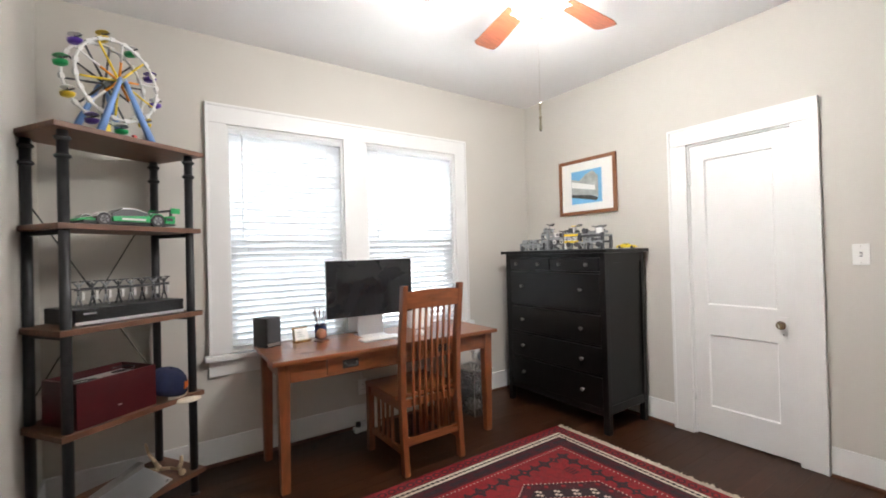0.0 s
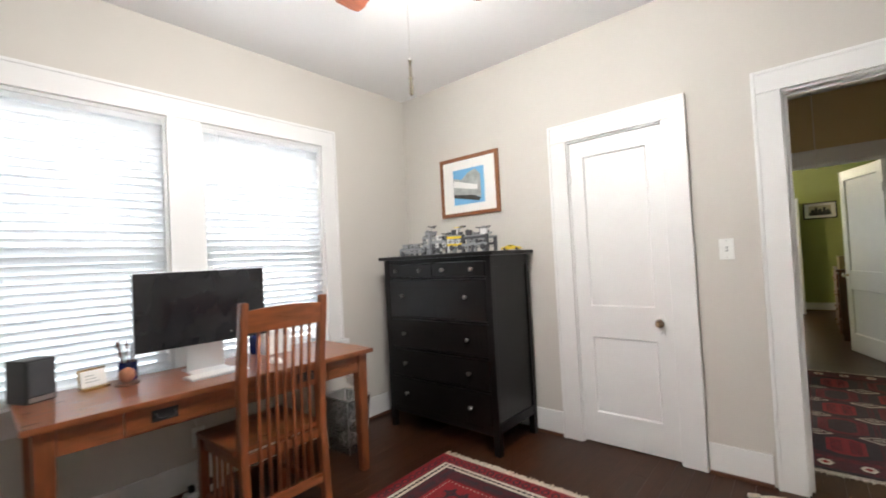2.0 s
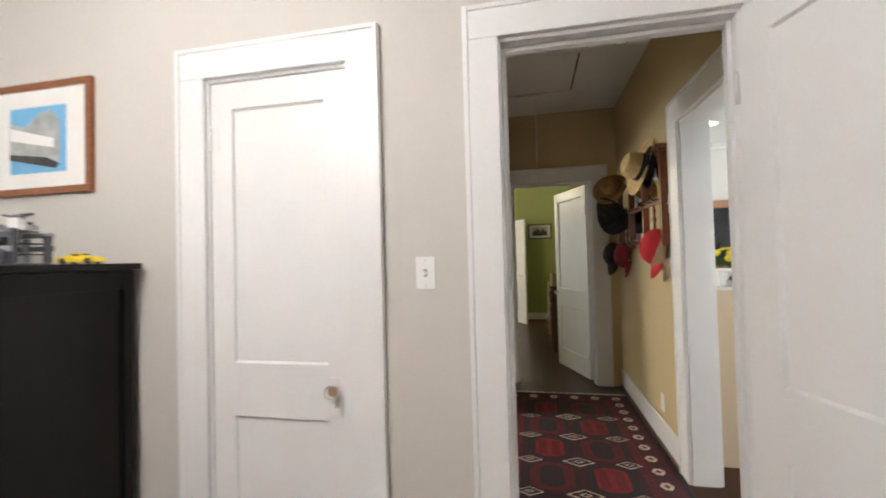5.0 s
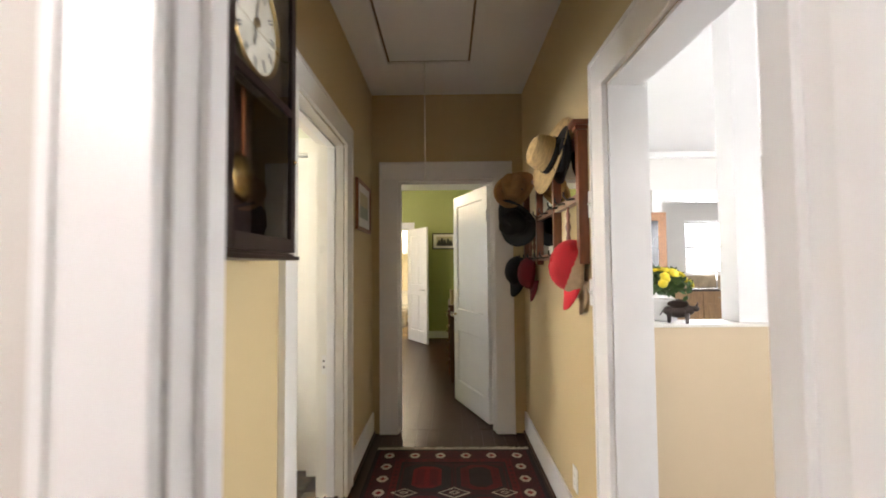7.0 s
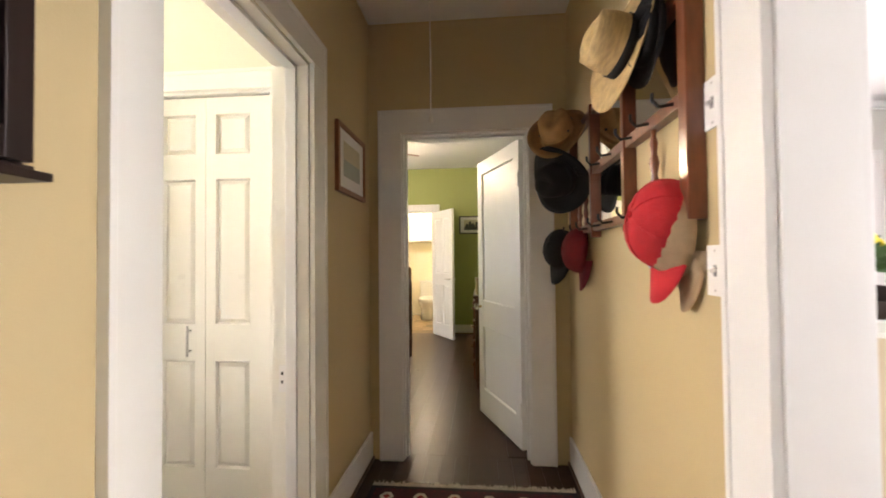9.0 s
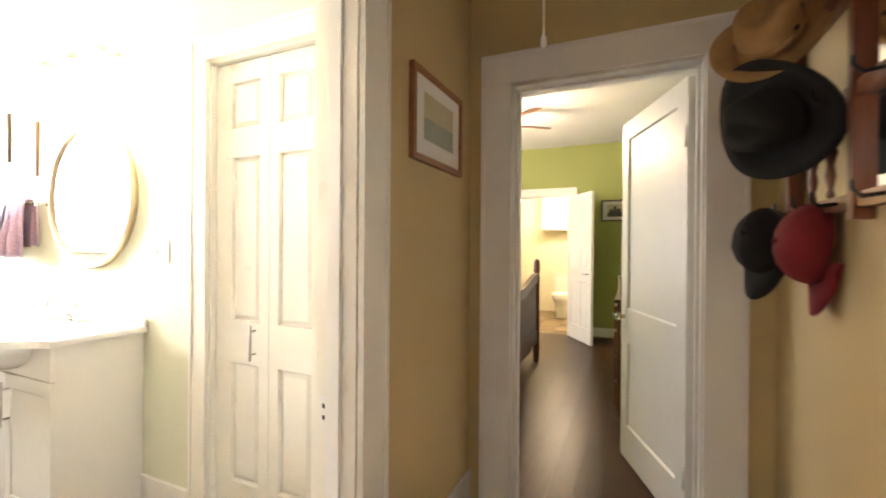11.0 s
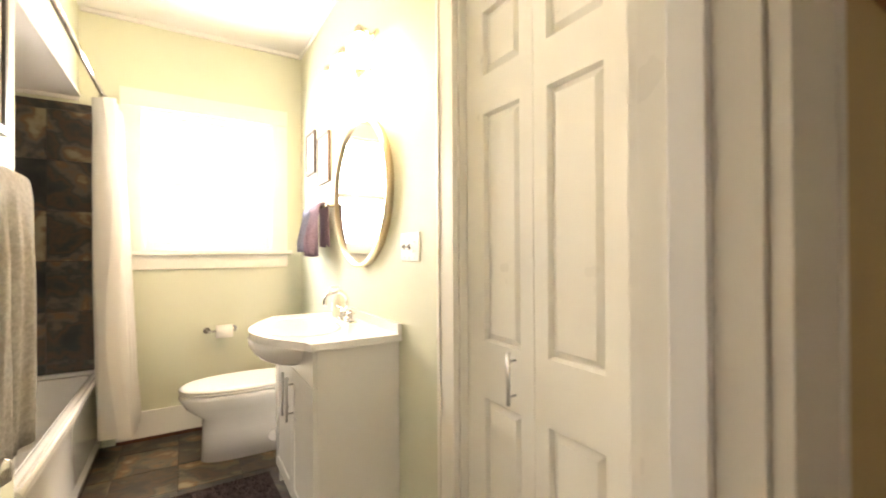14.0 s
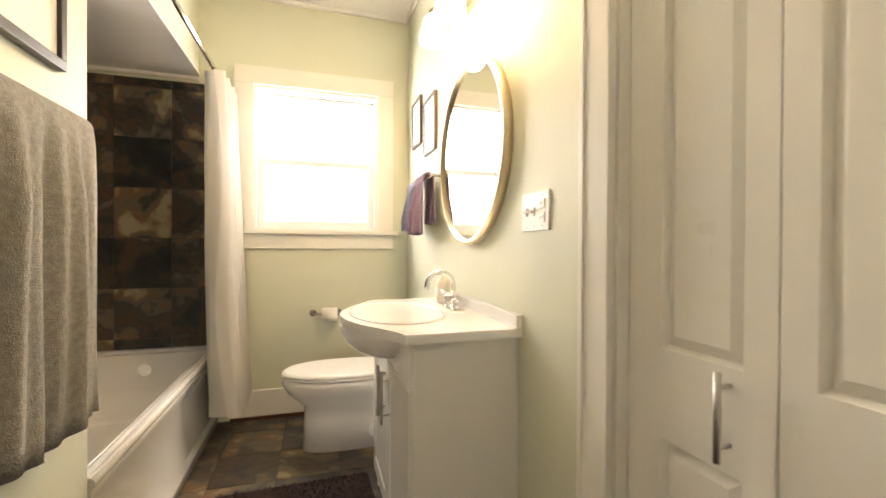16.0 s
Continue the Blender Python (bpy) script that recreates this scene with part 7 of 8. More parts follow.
# shower rod and curtain
rd = thing("shower_rod", pose(0, 0, 0), "straight chrome shower curtain rod", "curtain rod")
part("rod", rods(((4.40, 2.26, 2.11), (4.40, 3.85, 2.11), 0.0125), n=14), "chrome", rd)
part("flange", rods(((4.40, 3.85, 2.11), (4.40, 3.868, 2.11), 0.026, 0.03), n=18), "chrome", rd)
sc = thing("shower_curtain", pose(0, 0, 0), "sheer white shower curtain bunched at the window end", "shower curtain")
bm = bmesh.new()
rows = []
NU = 72
for j in range(15):
    z = 2.085 - j * (2.085 - 0.19) / 14
    row = []
    for i in range(NU + 1):
        u = i / NU
        amp = 0.055 + 0.035 * (j / 14)
        y = 3.42 + 0.41 * u + 0.006 * math.sin(7 * u + j * 0.4)
        x = 4.41 + 0.055 * (j / 14) + amp * math.sin(u * 2 * math.pi * 8 + 0.35 * math.sin(j * 0.5)) + 0.006 * math.sin(u * 31 + j * 0.3)
        row.append(bm.verts.new((x, y, z)))
    rows.append(row)
for a, b in zip(rows, rows[1:]):
    for i in range(NU):
        bm.faces.new((a[i], a[i + 1], b[i + 1], b[i])).smooth = True
part("curtain_sheet", bm, "curtain", sc)
for k in range(9):
    y = 3.51 + k * 0.038
    part("curtain_ring", tube([(4.40 + 0.021 * math.cos(a), y, 2.105 + 0.021 * math.sin(a)) for a in np.linspace(0, 2 * math.pi, 17)], 0.0018, 5), "chrome", sc)


# vanity
def vanity():
    root = thing("bathroom_vanity", pose(0, 0, 0), "white bathroom vanity with bow-fronted basin top", "vanity")
    y0, y1, xf, xb, h = 2.115, 2.885, 5.225, BX1 - 0.002, 0.845
    part("side_panel", box(((xf, y0, 0.001), (xb, y0 + 0.018, h)), bevel=0.002), "vanity_white", root)
    part("side_panel", box(((xf, y1 - 0.018, 0.001), (xb, y1, h)), bevel=0.002), "vanity_white", root)
    part("toe_board", box(((xf + 0.05, y0 + 0.0185, 0.001), (xf + 0.066, y1 - 0.0185, 0.09))), "vanity_white", root)
    part("shelf_bottom", box(((xf + 0.002, y0 + 0.0185, 0.0905), (xb, y1 - 0.0185, 0.106))), "vanity_white", root)
    part("top_fascia", box(((xf - 0.016, y0 + 0.001, 0.70), (xf - 0.0005, y1 - 0.001, h - 0.001)), bevel=0.002), "vanity_white", root)
    mid = (y0 + y1) / 2
    for a, b, hy in ((y0 + 0.001, mid - 0.0015, mid - 0.045), (mid + 0.0015, y1 - 0.001, mid + 0.045)):
        w = b - a
        dm = turned(panel_door_bm(w, 0.60, 0.016, [(0.05, w - 0.05, 0.06, 0.54)]), Matrix.Translation((xf - 0.0165, a + w, 0.095)) @ Matrix.Rotation(radians(-90), 4, "Z"))
        d = part("cabinet_door", dm, "vanity_white", root)
        for z in (0.50, 0.63):
            part("handle_post", rods(((xf - 0.016, hy, z), (xf - 0.046, hy, z), 0.005), n=8), "steel", d)
        part("bar_handle", rods(((xf - 0.046, hy, 0.465), (xf - 0.046, hy, 0.665), 0.0065), n=12), "steel", d, "brushed steel bar handle")
    out = [(xb, y0 - 0.03), (xf - 0.03, y0 - 0.03), (xf - 0.045, y0 + 0.02)]
    for k in range(1, 16):
        u = k / 16
        out.append((xf - 0.05 - 0.145 * math.sin(math.pi * u) ** 0.75, y0 + 0.05 + u * (y1 - y0 - 0.10)))
    out += [(xf - 0.045, y1 - 0.02), (xf - 0.03, y1 + 0.03), (xb, y1 + 0.03)]
    part("basin_top", prism(out, h + 0.001, h + 0.032, bevel=0.006), "porcelain", root, "white moulded basin top")
    part("backsplash", box(((xb - 0.02, y0 - 0.03, h + 0.0325), (xb, y1 + 0.03, h + 0.075)), bevel=0.006), "porcelain", root)
    part("basin_rim", tube([(5.245 + 0.175 * math.cos(a), mid + 0.26 * math.sin(a), h + 0.033) for a in np.linspace(0, 2 * math.pi, 49)], 0.005, 6), "porcelain", root)
    belly = ball((0, 0, 0), (0.19, 0.24, 0.13), 24, 12)
    for v in belly.verts:
        v.co.z = min(v.co.z, 0.0)
    part("basin_belly", turned(belly, Matrix.Translation((5.215, mid, h - 0.002))), "porcelain", root)
    fc = thing("faucet", pose(5.475, mid, h + 0.0325), "polished chrome gooseneck basin faucet", "faucet")
    part("base_plate", box(((-0.025, -0.08, 0), (0.025, 0.08, 0.012)), bevel=0.005), "chrome", fc)
    part("spout", tube([(0, 0, 0.01), (0, 0, 0.10)] + [(-0.055 + 0.055 * math.cos(a), 0, 0.10 + 0.055 * math.sin(a)) for a in np.linspace(0, math.pi, 13)] + [(-0.113, 0, 0.085)], 0.0105, 10), "chrome", fc)
    for s in (-1, 1):
        part("valve_body", lathe([(0.020, 0.012), (0.022, 0.02), (0.015, 0.035), (0.020, 0.045), (0.013, 0.058)], (0, s * 0.055, 0), 16), "chrome", fc)
        part("lever", rods(((0, s * 0.055, 0.055), (-0.02, s * 0.11, 0.07), 0.006, 0.005), n=8), "chrome", fc)
    so = thing("soap_dispenser", pose(5.50, mid + 0.22, h + 0.0325), "clear soap dispenser beside the faucet", "soap dispenser")
    part("bottle", lathe([(0.03, 0), (0.033, 0.01), (0.033, 0.09), (0.026, 0.11), (0.012, 0.118), (0.012, 0.13)], n=20), "soap", so)
    part("pump", rods(((0, 0, 0.13), (0, 0, 0.165), 0.005), ((0, 0, 0.16), (-0.045, 0, 0.158), 0.006), n=8), "white_plastic", so)
    part("label", box(((-0.0345, -0.016, 0.03), (-0.0335, 0.016, 0.075))), "paper", so)


vanity()
WE = facing("east", BX1)
mi = thing("round_mirror", WE @ pose(-2.54, 0, 1.525), "round wall mirror in a deep satin nickel rim", "mirror")
part("mirror_glass", rods(((0, -0.02, 0), (0, -0.024, 0), 0.366), n=72), "mirror", mi, "clear mirror glass")
part("mirror_rim", turned(lathe([(0.362, 0.001), (0.378, 0.001), (0.380, 0.036), (0.364, 0.038), (0.362, 0.02)], n=72), Matrix.Rotation(radians(90), 4, "X")), "champagne", mi)
part("hanging_plate", box(((-0.1, -0.02, -0.1), (0.1, -0.001, 0.1))), "steel", mi)


def vanity_light():
    root = thing("vanity_light", WE @ pose(-2.50, 0, 2.16), "three-light vanity fixture with lit white glass shades", "wall lamp")
    part("wall_plate", box(((-0.09, -0.02, -0.055), (0.09, -0.001, 0.055)), bevel=0.006), "nickel", root)
    part("bar", rods(((-0.30, -0.06, 0.035), (0.30, -0.06, 0.035), 0.011), n=14), "nickel", root)
    part("bar_arm", rods(((0, -0.02, 0.02), (0, -0.06, 0.035), 0.012), n=12), "nickel", root)
    for x in (-0.24, 0.0, 0.24):
        s = part("shade", lathe([(0.022, 0.0), (0.045, -0.02), (0.058, -0.075), (0.064, -0.125), (0.060, -0.125), (0.050, -0.07), (0.02, -0.01)], (x, -0.12, 0.03), 24), "shade", root, "lit white glass shade")
        part("holder", lathe([(0.010, 0.035), (0.022, 0.02), (0.026, -0.002), (0.022, -0.006)], (x, -0.12, 0.035), 16), "nickel", s)
        part("arm", tube([(x, -0.06, 0.035), (x, -0.09, 0.06), (x, -0.12, 0.068)], 0.006, 8), "nickel", s)


vanity_light()
for k, y in enumerate((2.26, 2.50, 2.74)):
    lamp("vanity_bulb", "POINT", (BX1 - 0.12, y, 2.02), 7.6, WARM, 0.06)

switch_plate("switch_bank", WE @ pose(-2.008, 0, 1.243), 3, "white three-gang switch and outlet plate", 1)
framed("framed_print", WE @ pose(-3.545, 0, 1.925), 0.235, 0.30, 0.018, 0.02, 0.04, "dark_frame", "small dark framed print above the towel bar", [("cream_print", -0.055, 0.055, -0.08, 0.08)])
framed("framed_print", WE @ pose(-3.225, 0, 1.83), 0.255, 0.32, 0.018, 0.02, 0.04, "dark_frame", "small dark framed pale print above the towel bar", [("pale_wall", -0.07, 0.07, -0.10, 0.10)])


def terry(name, at, w, drop_front, drop_back, mat, label, seed, fold=1.0):
    """A towel folded over a bar that runs along local x at the origin."""
    root = thing(name, at, label, "towel")
    bm = bmesh.new()
    n = 44
    prof = [(0.026, -drop_back)] + [(0.026, -drop_back * (1 - k / 6)) for k in range(1, 6)] + [(0.022 * math.cos(a), 0.022 * math.sin(a)) for a in np.linspace(0.1, math.pi - 0.1, 7)] + [(-0.026, -drop_front * k / 16) for k in range(1, 17)]
    rows = []
    for i in range(n + 1):
        u = i / n
        row = []
        for y, z in prof:
            dip = max(0.0, -z)
            f = min(1.0, dip * 5)
            yy = y + (0.013 * math.sin(u * 15 + seed) + 0.009 * math.sin(u * 37 + seed * 2 + dip * 4)) * f * (1.3 * fold if y < 0 else 0.5) - 0.018 * fold * f * (y < 0)
            xx = (u - 0.5) * w * (1 - 0.04 * math.sin(dip * 6)) + 0.006 * math.sin(dip * 9 + u * 5)
            row.append(bm.verts.new((xx, yy, z + 0.006 * math.sin(u * 9 + seed) * f)))
        rows.append(row)
    for a, b in zip(rows, rows[1:]):
        for k in range(len(prof) - 1):
            bm.faces.new((a[k], b[k], b[k + 1], a[k + 1])).smooth = True
    bmesh.ops.recalc_face_normals(bm, faces=bm.faces)
    ret = bmesh.ops.solidify(bm, geom=bm.faces[:], thickness=0.008)
    part("terry_cloth", bm, mat, root)
    return root


bar = thing("towel_bar", WE @ pose(-3.22, 0, 1.50), "satin nickel towel bar beside the mirror", "towel bar")
part("bar", rods(((-0.27, -0.065, 0), (0.27, -0.065, 0), 0.008), n=12), "nickel", bar)
for x in (-0.26, 0.26):
    part("bracket", rods(((x, -0.001, 0), (x, -0.014, 0), 0.025), ((x, -0.014, 0), (x, -0.072, 0), 0.010), n=14), "nickel", bar)
t1 = terry("hand_towel", WE @ pose(-3.13, -0.065, 1.50), 0.20, 0.30, 0.24, "lilac", "lilac terry hand towel on the bar", 1.0)
t2 = terry("hand_towel", WE @ pose(-3.35, -0.065, 1.50), 0.19, 0.27, 0.24, material("slate_blue_terry", (0.20, 0.21, 0.30), 0.98, vary=0.3, scale=90, bump=1.0, bump_scale=380), "slate blue terry hand towel on the bar", 2.3)

tp = thing("toilet_roll_holder", facing("north", BY1) @ pose(5.01, 0, 0.68), "chrome toilet roll holder with white roll", "toilet roll")
for x in (-0.085, 0.085):
    part("post", rods(((x, -0.001, 0), (x, -0.012, 0), 0.022), ((x, -0.012, 0), (x, -0.075, 0), 0.008), n=14), "chrome", tp)
part("roller", rods(((-0.085, -0.07, 0), (0.085, -0.07, 0), 0.007), n=10), "chrome", tp)
part("roll", rods(((-0.03, -0.07, -0.005), (0.072, -0.07, -0.005), 0.045), n=28), "paper", tp, "white paper roll")


def ellipse(cx, cy, rx, ry, n=32, sq=1.0):
    return [(cx + rx * math.copysign(abs(math.cos(a)) ** sq, math.cos(a)), cy + ry * math.copysign(abs(math.sin(a)) ** sq, math.sin(a))) for a in (2 * math.pi * k / n for k in range(n))]


def loft(sections):
    bm = bmesh.new()
    rings = [[bm.verts.new((x, y, z)) for x, y in o] for o, z in sections]
    n = len(rings[0])
    for a, b in zip(rings, rings[1:]):
        for k in range(n):
            bm.faces.new((a[k], a[(k + 1) % n], b[(k + 1) % n], b[k])).smooth = True
    bm.faces.new(rings[0][::-1])
    bm.faces.new(rings[-1])
    return bm


def toilet(name, at, label):
    """Faces local -x; the tank is at local +x."""
    root = thing(name, at, label, "toilet")
    part("bowl", loft([(ellipse(0.04, 0, 0.335, 0.128, sq=0.6), 0.001), (ellipse(0.04, 0, 0.325, 0.124, sq=0.6), 0.17), (ellipse(0.04, 0, 0.325, 0.132, sq=0.75), 0.24), (ellipse(-0.02, 0, 0.35, 0.165, sq=0.85), 0.31), (ellipse(-0.04, 0, 0.365, 0.185, sq=0.9), 0.37), (ellipse(-0.04, 0, 0.36, 0.183, sq=0.9), 0.395)]), "porcelain", root, "skirted porcelain bowl")
    part("rear_deck", box(((0.16, -0.17, 0.20), (0.40, 0.17, 0.395)), bevel=0.03), "porcelain", root)
    part("seat", loft([(ellipse(-0.045, 0, 0.352, 0.185, sq=0.9), 0.397), (ellipse(-0.045, 0, 0.36, 0.19, sq=0.9), 0.404), (ellipse(-0.045, 0, 0.352, 0.185, sq=0.9), 0.413)]), "white_plastic", root)
    part("lid", loft([(ellipse(-0.045, 0, 0.356, 0.187, sq=0.9), 0.4145), (ellipse(-0.045, 0, 0.36, 0.19, sq=0.9), 0.422), (ellipse(-0.04, 0, 0.345, 0.18, sq=0.9), 0.436)]), "white_plastic", root, "closed white lid")
    tk = part("tank", box(((0.245, -0.20, 0.396), (0.40, 0.20, 0.745)), bevel=0.025), "porcelain", root)
    part("tank_lid", box(((0.235, -0.21, 0.746), (0.405, 0.21, 0.775)), bevel=0.010), "porcelain", tk)
    part("flush_lever", rods(((0.245, -0.14, 0.68), (0.228, -0.14, 0.68), 0.012), ((0.232, -0.14, 0.68), (0.232, -0.07, 0.672), 0.006), n=10), "chrome", tk)
    for s in (-1, 1):
        part("bolt_cap", rods(((0.10, s * 0.105, 0.10), (0.10, s * 0.142, 0.10), 0.036), n=20), "porcelain", root)
    return root


toilet("toilet", pose(5.165, 3.39, 0), "white skirted toilet with closed lid")
bm_ = thing("bath_mat", pose(4.86, 2.72, 0.0012, 0, 0, 2), "dark brown shaggy bath mat on the tiles", "bath mat")
part("backing", box(((-0.34, -0.26, 0), (0.34, 0.26, 0.008)), bevel=0.003), "mat", bm_)
r_ = random.Random(4)
bm = bmesh.new()
for k in range(5200):
    x, y = r_.uniform(-0.335, 0.335), r_.uniform(-0.255, 0.255)
    dx, dy, hh = r_.uniform(-0.008, 0.008), r_.uniform(-0.008, 0.008), r_.uniform(0.012, 0.026)
    a = r_.uniform(0, math.pi)
    ex, ey = 0.0026 * math.cos(a), 0.0026 * math.sin(a)
    bm.faces.new([bm.verts.new(q) for q in ((x - ex, y - ey, 0.007), (x + ex, y + ey, 0.007), (x + dx, y + dy, hh))])
stuff(part("shag", bm, "mat", bm_, "dark brown shag pile"))

# towel bar and framed picture on the wall beside the tub
WW = facing("west", BX0)
bar = thing("towel_bar", WW @ pose(1.92, 0, 1.42), "satin nickel towel bar beside the bathtub", "towel bar")
part("bar", rods(((-0.245, -0.032, 0), (0.245, -0.032, 0), 0.009), n=12), "nickel", bar)
for x in (-0.24, 0.24):
    part("bracket", rods(((x, -0.001, 0), (x, -0.010, 0), 0.020), ((x, -0.010, 0), (x, -0.040, 0), 0.010), n=14), "nickel", bar)
terry("bath_towel", WW @ pose(1.92, -0.032, 1.42), 0.43, 0.70, 0.6, "towel", "grey taupe bath towel hanging on its bar", 0.4, 0.7)
framed("framed_print", WW @ pose(1.885, 0, 1.795), 0.42, 0.50, 0.024, 0.025, 0.07, "black_plastic", "black framed print with wide cream mat", [("cream_print", -0.10, 0.10, -0.14, 0.16), ("print_grey", -0.085, 0.085, -0.12, 0.14)])


# ==== bedroom and second bathroom ====
M["dark_bed"] = material("dark_brown_bed_wood", (0.11, 0.045, 0.022), 0.35, vary=0.4, scale=6, stretch=(6, 6, 1.5), coat=0.2)
M["bedding"] = material("white_bedding", (0.72, 0.70, 0.66), 0.95, vary=0.08, scale=12, bump=0.4, bump_scale=120)
M["cabinet_white"] = material("white_cabinet_paint", (0.80, 0.79, 0.75), 0.4, vary=0.03)
be = thing("bed", pose(8.2, 0.90, 0), "dark wooden slatted bed with pale bedding", "bed")
for x in (-0.82, 0.82):
    part("post", lathe([(0.03, 0.0), (0.036, 0.12), (0.036, 0.95), (0.028, 0.98), (0.036, 1.02), (0.034, 1.12), (0.012, 1.15)], (x, 0, 0), 16), "dark_bed", be)
bm = bmesh.new()
rows = []
for k in range(17):
    x = -0.785 + 1.57 * k / 16
    top = 0.93 - 0.06 * math.cos(x / 0.785 * math.pi)
    rows.append([bm.verts.new(q) for q in ((x, -0.018, top - 0.10), (x, 0.018, top - 0.10), (x, 0.024, top), (x, -0.024, top))])
for a, b in zip(rows, rows[1:]):
    for k in range(4):
        bm.faces.new((a[k], a[(k + 1) % 4], b[(k + 1) % 4], b[k]))
bm.faces.new(rows[0][::-1])
bm.faces.new(rows[-1])
bmesh.ops.recalc_face_normals(bm, faces=bm.faces)
part("top_rail", bm, "dark_bed", be)
part("bottom_rail", box(((-0.785, -0.016, 0.22), (0.785, 0.016, 0.36)), bevel=0.004), "dark_bed", be)
for k in range(17):
    x = -0.72 + k * 0.09
    part("slat", box(((x - 0.034, -0.008, 0.361), (x + 0.034, 0.008, 0.93 - 0.06 * math.cos(x / 0.785 * math.pi) - 0.101)), bevel=0.002), "dark_bed", be)
part("mattress", box(((-0.76, 0.03, 0.30), (0.76, 2.0, 0.58)), bevel=0.05), "bedding", be, "white mattress and bedding")
part("box_base", box(((-0.74, 0.04, 0.12), (0.74, 1.98, 0.2985))), "dark_bed", be)

dr = thing("bedroom_dresser", pose(8.15, -0.25, 0), "dark wooden bedroom dresser with brass-handled drawers", "dresser")
part("carcass", box(((-0.45, -0.28, 0.06), (0.45, 0.28, 0.86)), bevel=0.004), "dark_bed", dr)
part("top", box(((-0.47, -0.30, 0.861), (0.47, 0.30, 0.89)), bevel=0.006), "dark_bed", dr)
for x in (-0.41, 0.41):
    for y in (-0.24, 0.24):
        part("foot", box(((x - 0.03, y - 0.03, 0), (x + 0.03, y + 0.03, 0.06))), "dark_bed", dr)
for k in range(4):
    d = part("drawer", box(((-0.43, 0.281, 0.09 + k * 0.19), (0.43, 0.30, 0.265 + k * 0.19)), bevel=0.004), "red_walnut", dr)
    for x in (-0.22, 0.22):
        part("handle", tube([(x - 0.04, 0.30, 0.18 + k * 0.19), (x - 0.03, 0.32, 0.175 + k * 0.19), (x + 0.03, 0.32, 0.175 + k * 0.19), (x + 0.04, 0.30, 0.18 + k * 0.19)], 0.005, 6), "brass", d)
bx = thing("cardboard_box", pose(7.85, -0.16, 0.8905, 0, 0, 5), "small tan box on the bedroom dresser", "box")
part("carton", box(((-0.09, -0.18, 0), (0.09, 0.18, 0.15)), bevel=0.004), material("tan_card", (0.34, 0.27, 0.13), 0.8, vary=0.1), bx)
part("carton_lid", box(((-0.094, -0.184, 0.1505), (0.094, 0.184, 0.165)), bevel=0.002), material("brown_card", (0.24, 0.18, 0.09), 0.8, vary=0.1), bx)
fp = framed("framed_print", facing("east", FAR) @ pose(-0.10, 0, 1.80), 0.46, 0.30, 0.022, 0.02, 0.05, "black_plastic", "black framed landscape print on the green wall", [("cream_print", -0.15, 0.15, -0.085, 0.085), ("print_dark", -0.15, 0.15, -0.085, -0.03)])
for x, h in ((-0.10, 0.05), (-0.05, 0.09), (0.0, 0.06), (0.06, 0.08), (0.11, 0.045)):
    part("print_tree", turned(prism([(x - 0.028, -0.035), (x + 0.028, -0.035), (x + 0.018, h - 0.03), (x - 0.015, h - 0.03)], 0, 0.001), Matrix.Translation((0, -0.0142, 0)) @ Matrix.Rotation(radians(90), 4, "X")), "print_dark", fp)
fan("ceiling_fan", pose(8.55, 1.25, CEIL), 5, 236, "bedroom ceiling fan with reddish wooden blades", "frosted", 0.62)

toilet("toilet", pose(12.45, 1.10, 0), "white toilet in the second bathroom")
wc = thing("wall_cabinet", pose(12.998, 1.15, 1.62), "white wall cabinet above the toilet", "cabinet")
part("body", box(((-0.25, -0.42, 0), (-0.001, 0.42, 0.80)), bevel=0.003), "cabinet_white", wc)
for y in (-0.21, 0.21):
    d = part("cabinet_door", turned(panel_door_bm(0.41, 0.78, 0.016, [(0.06, 0.35, 0.06, 0.72)]), Matrix.Translation((-0.267, y + 0.205, 0.01)) @ Matrix.Rotation(radians(-90), 4, "Z")), "cabinet_white", wc)
    part("knob", ball((-0.28, y * 0.2, 0.08), 0.012, 10, 6), "steel", d)
tw = terry("hanging_towel", pose(11.8, 2.22, 1.45, 0, 0, 0), 0.45, 0.6, 0.5, "bedding", "white towel hanging in the second bathroom", 0.9)
tb = thing("towel_bar", pose(11.8, 2.22, 1.45), "chrome towel bar in the second bathroom", "towel bar")
part("bar", rods(((-0.28, 0, 0), (0.28, 0, 0), 0.008), n=10), "chrome", tb)
for x in (-0.27, 0.27):
    part("bracket", rods(((x, 0.0, 0), (x, 0.079, 0), 0.012), n=10), "chrome", tb)


# ==== dining room and kitchen ====
M["red_curtain"] = material("red_woven_curtain", (0.50, 0.03, 0.05), 0.9, vary=0.2, scale=30, bump=0.4, bump_scale=300)
M["oak"] = material("warm_oak", (0.42, 0.20, 0.085), 0.45, vary=0.35, scale=5, stretch=(2, 9, 9))
M["honey"] = material("honey_maple_cabinet", (0.55, 0.34, 0.17), 0.45, vary=0.25, scale=5, stretch=(6, 6, 1.5))
M["stone"] = material("dark_speckled_counter", (0.10, 0.08, 0.06), 0.25, vary=0.5, scale=60)
M["cowhide"] = material("white_cowhide", (0.80, 0.77, 0.70), 0.9, vary=0.1, scale=8, bump=0.4, bump_scale=200)
M["brown_hide"] = material("russet_cowhide", (0.24, 0.085, 0.03), 0.85, vary=0.4, scale=14, bump=0.4, bump_scale=200)
M["cedar"] = material("warm_brown_plank_wood", (0.40, 0.18, 0.085), 0.42, vary=0.4, scale=5, stretch=(2, 9, 9))
M["leaf"] = material("green_leaves", (0.06, 0.13, 0.03), 0.6, vary=0.4, scale=30)
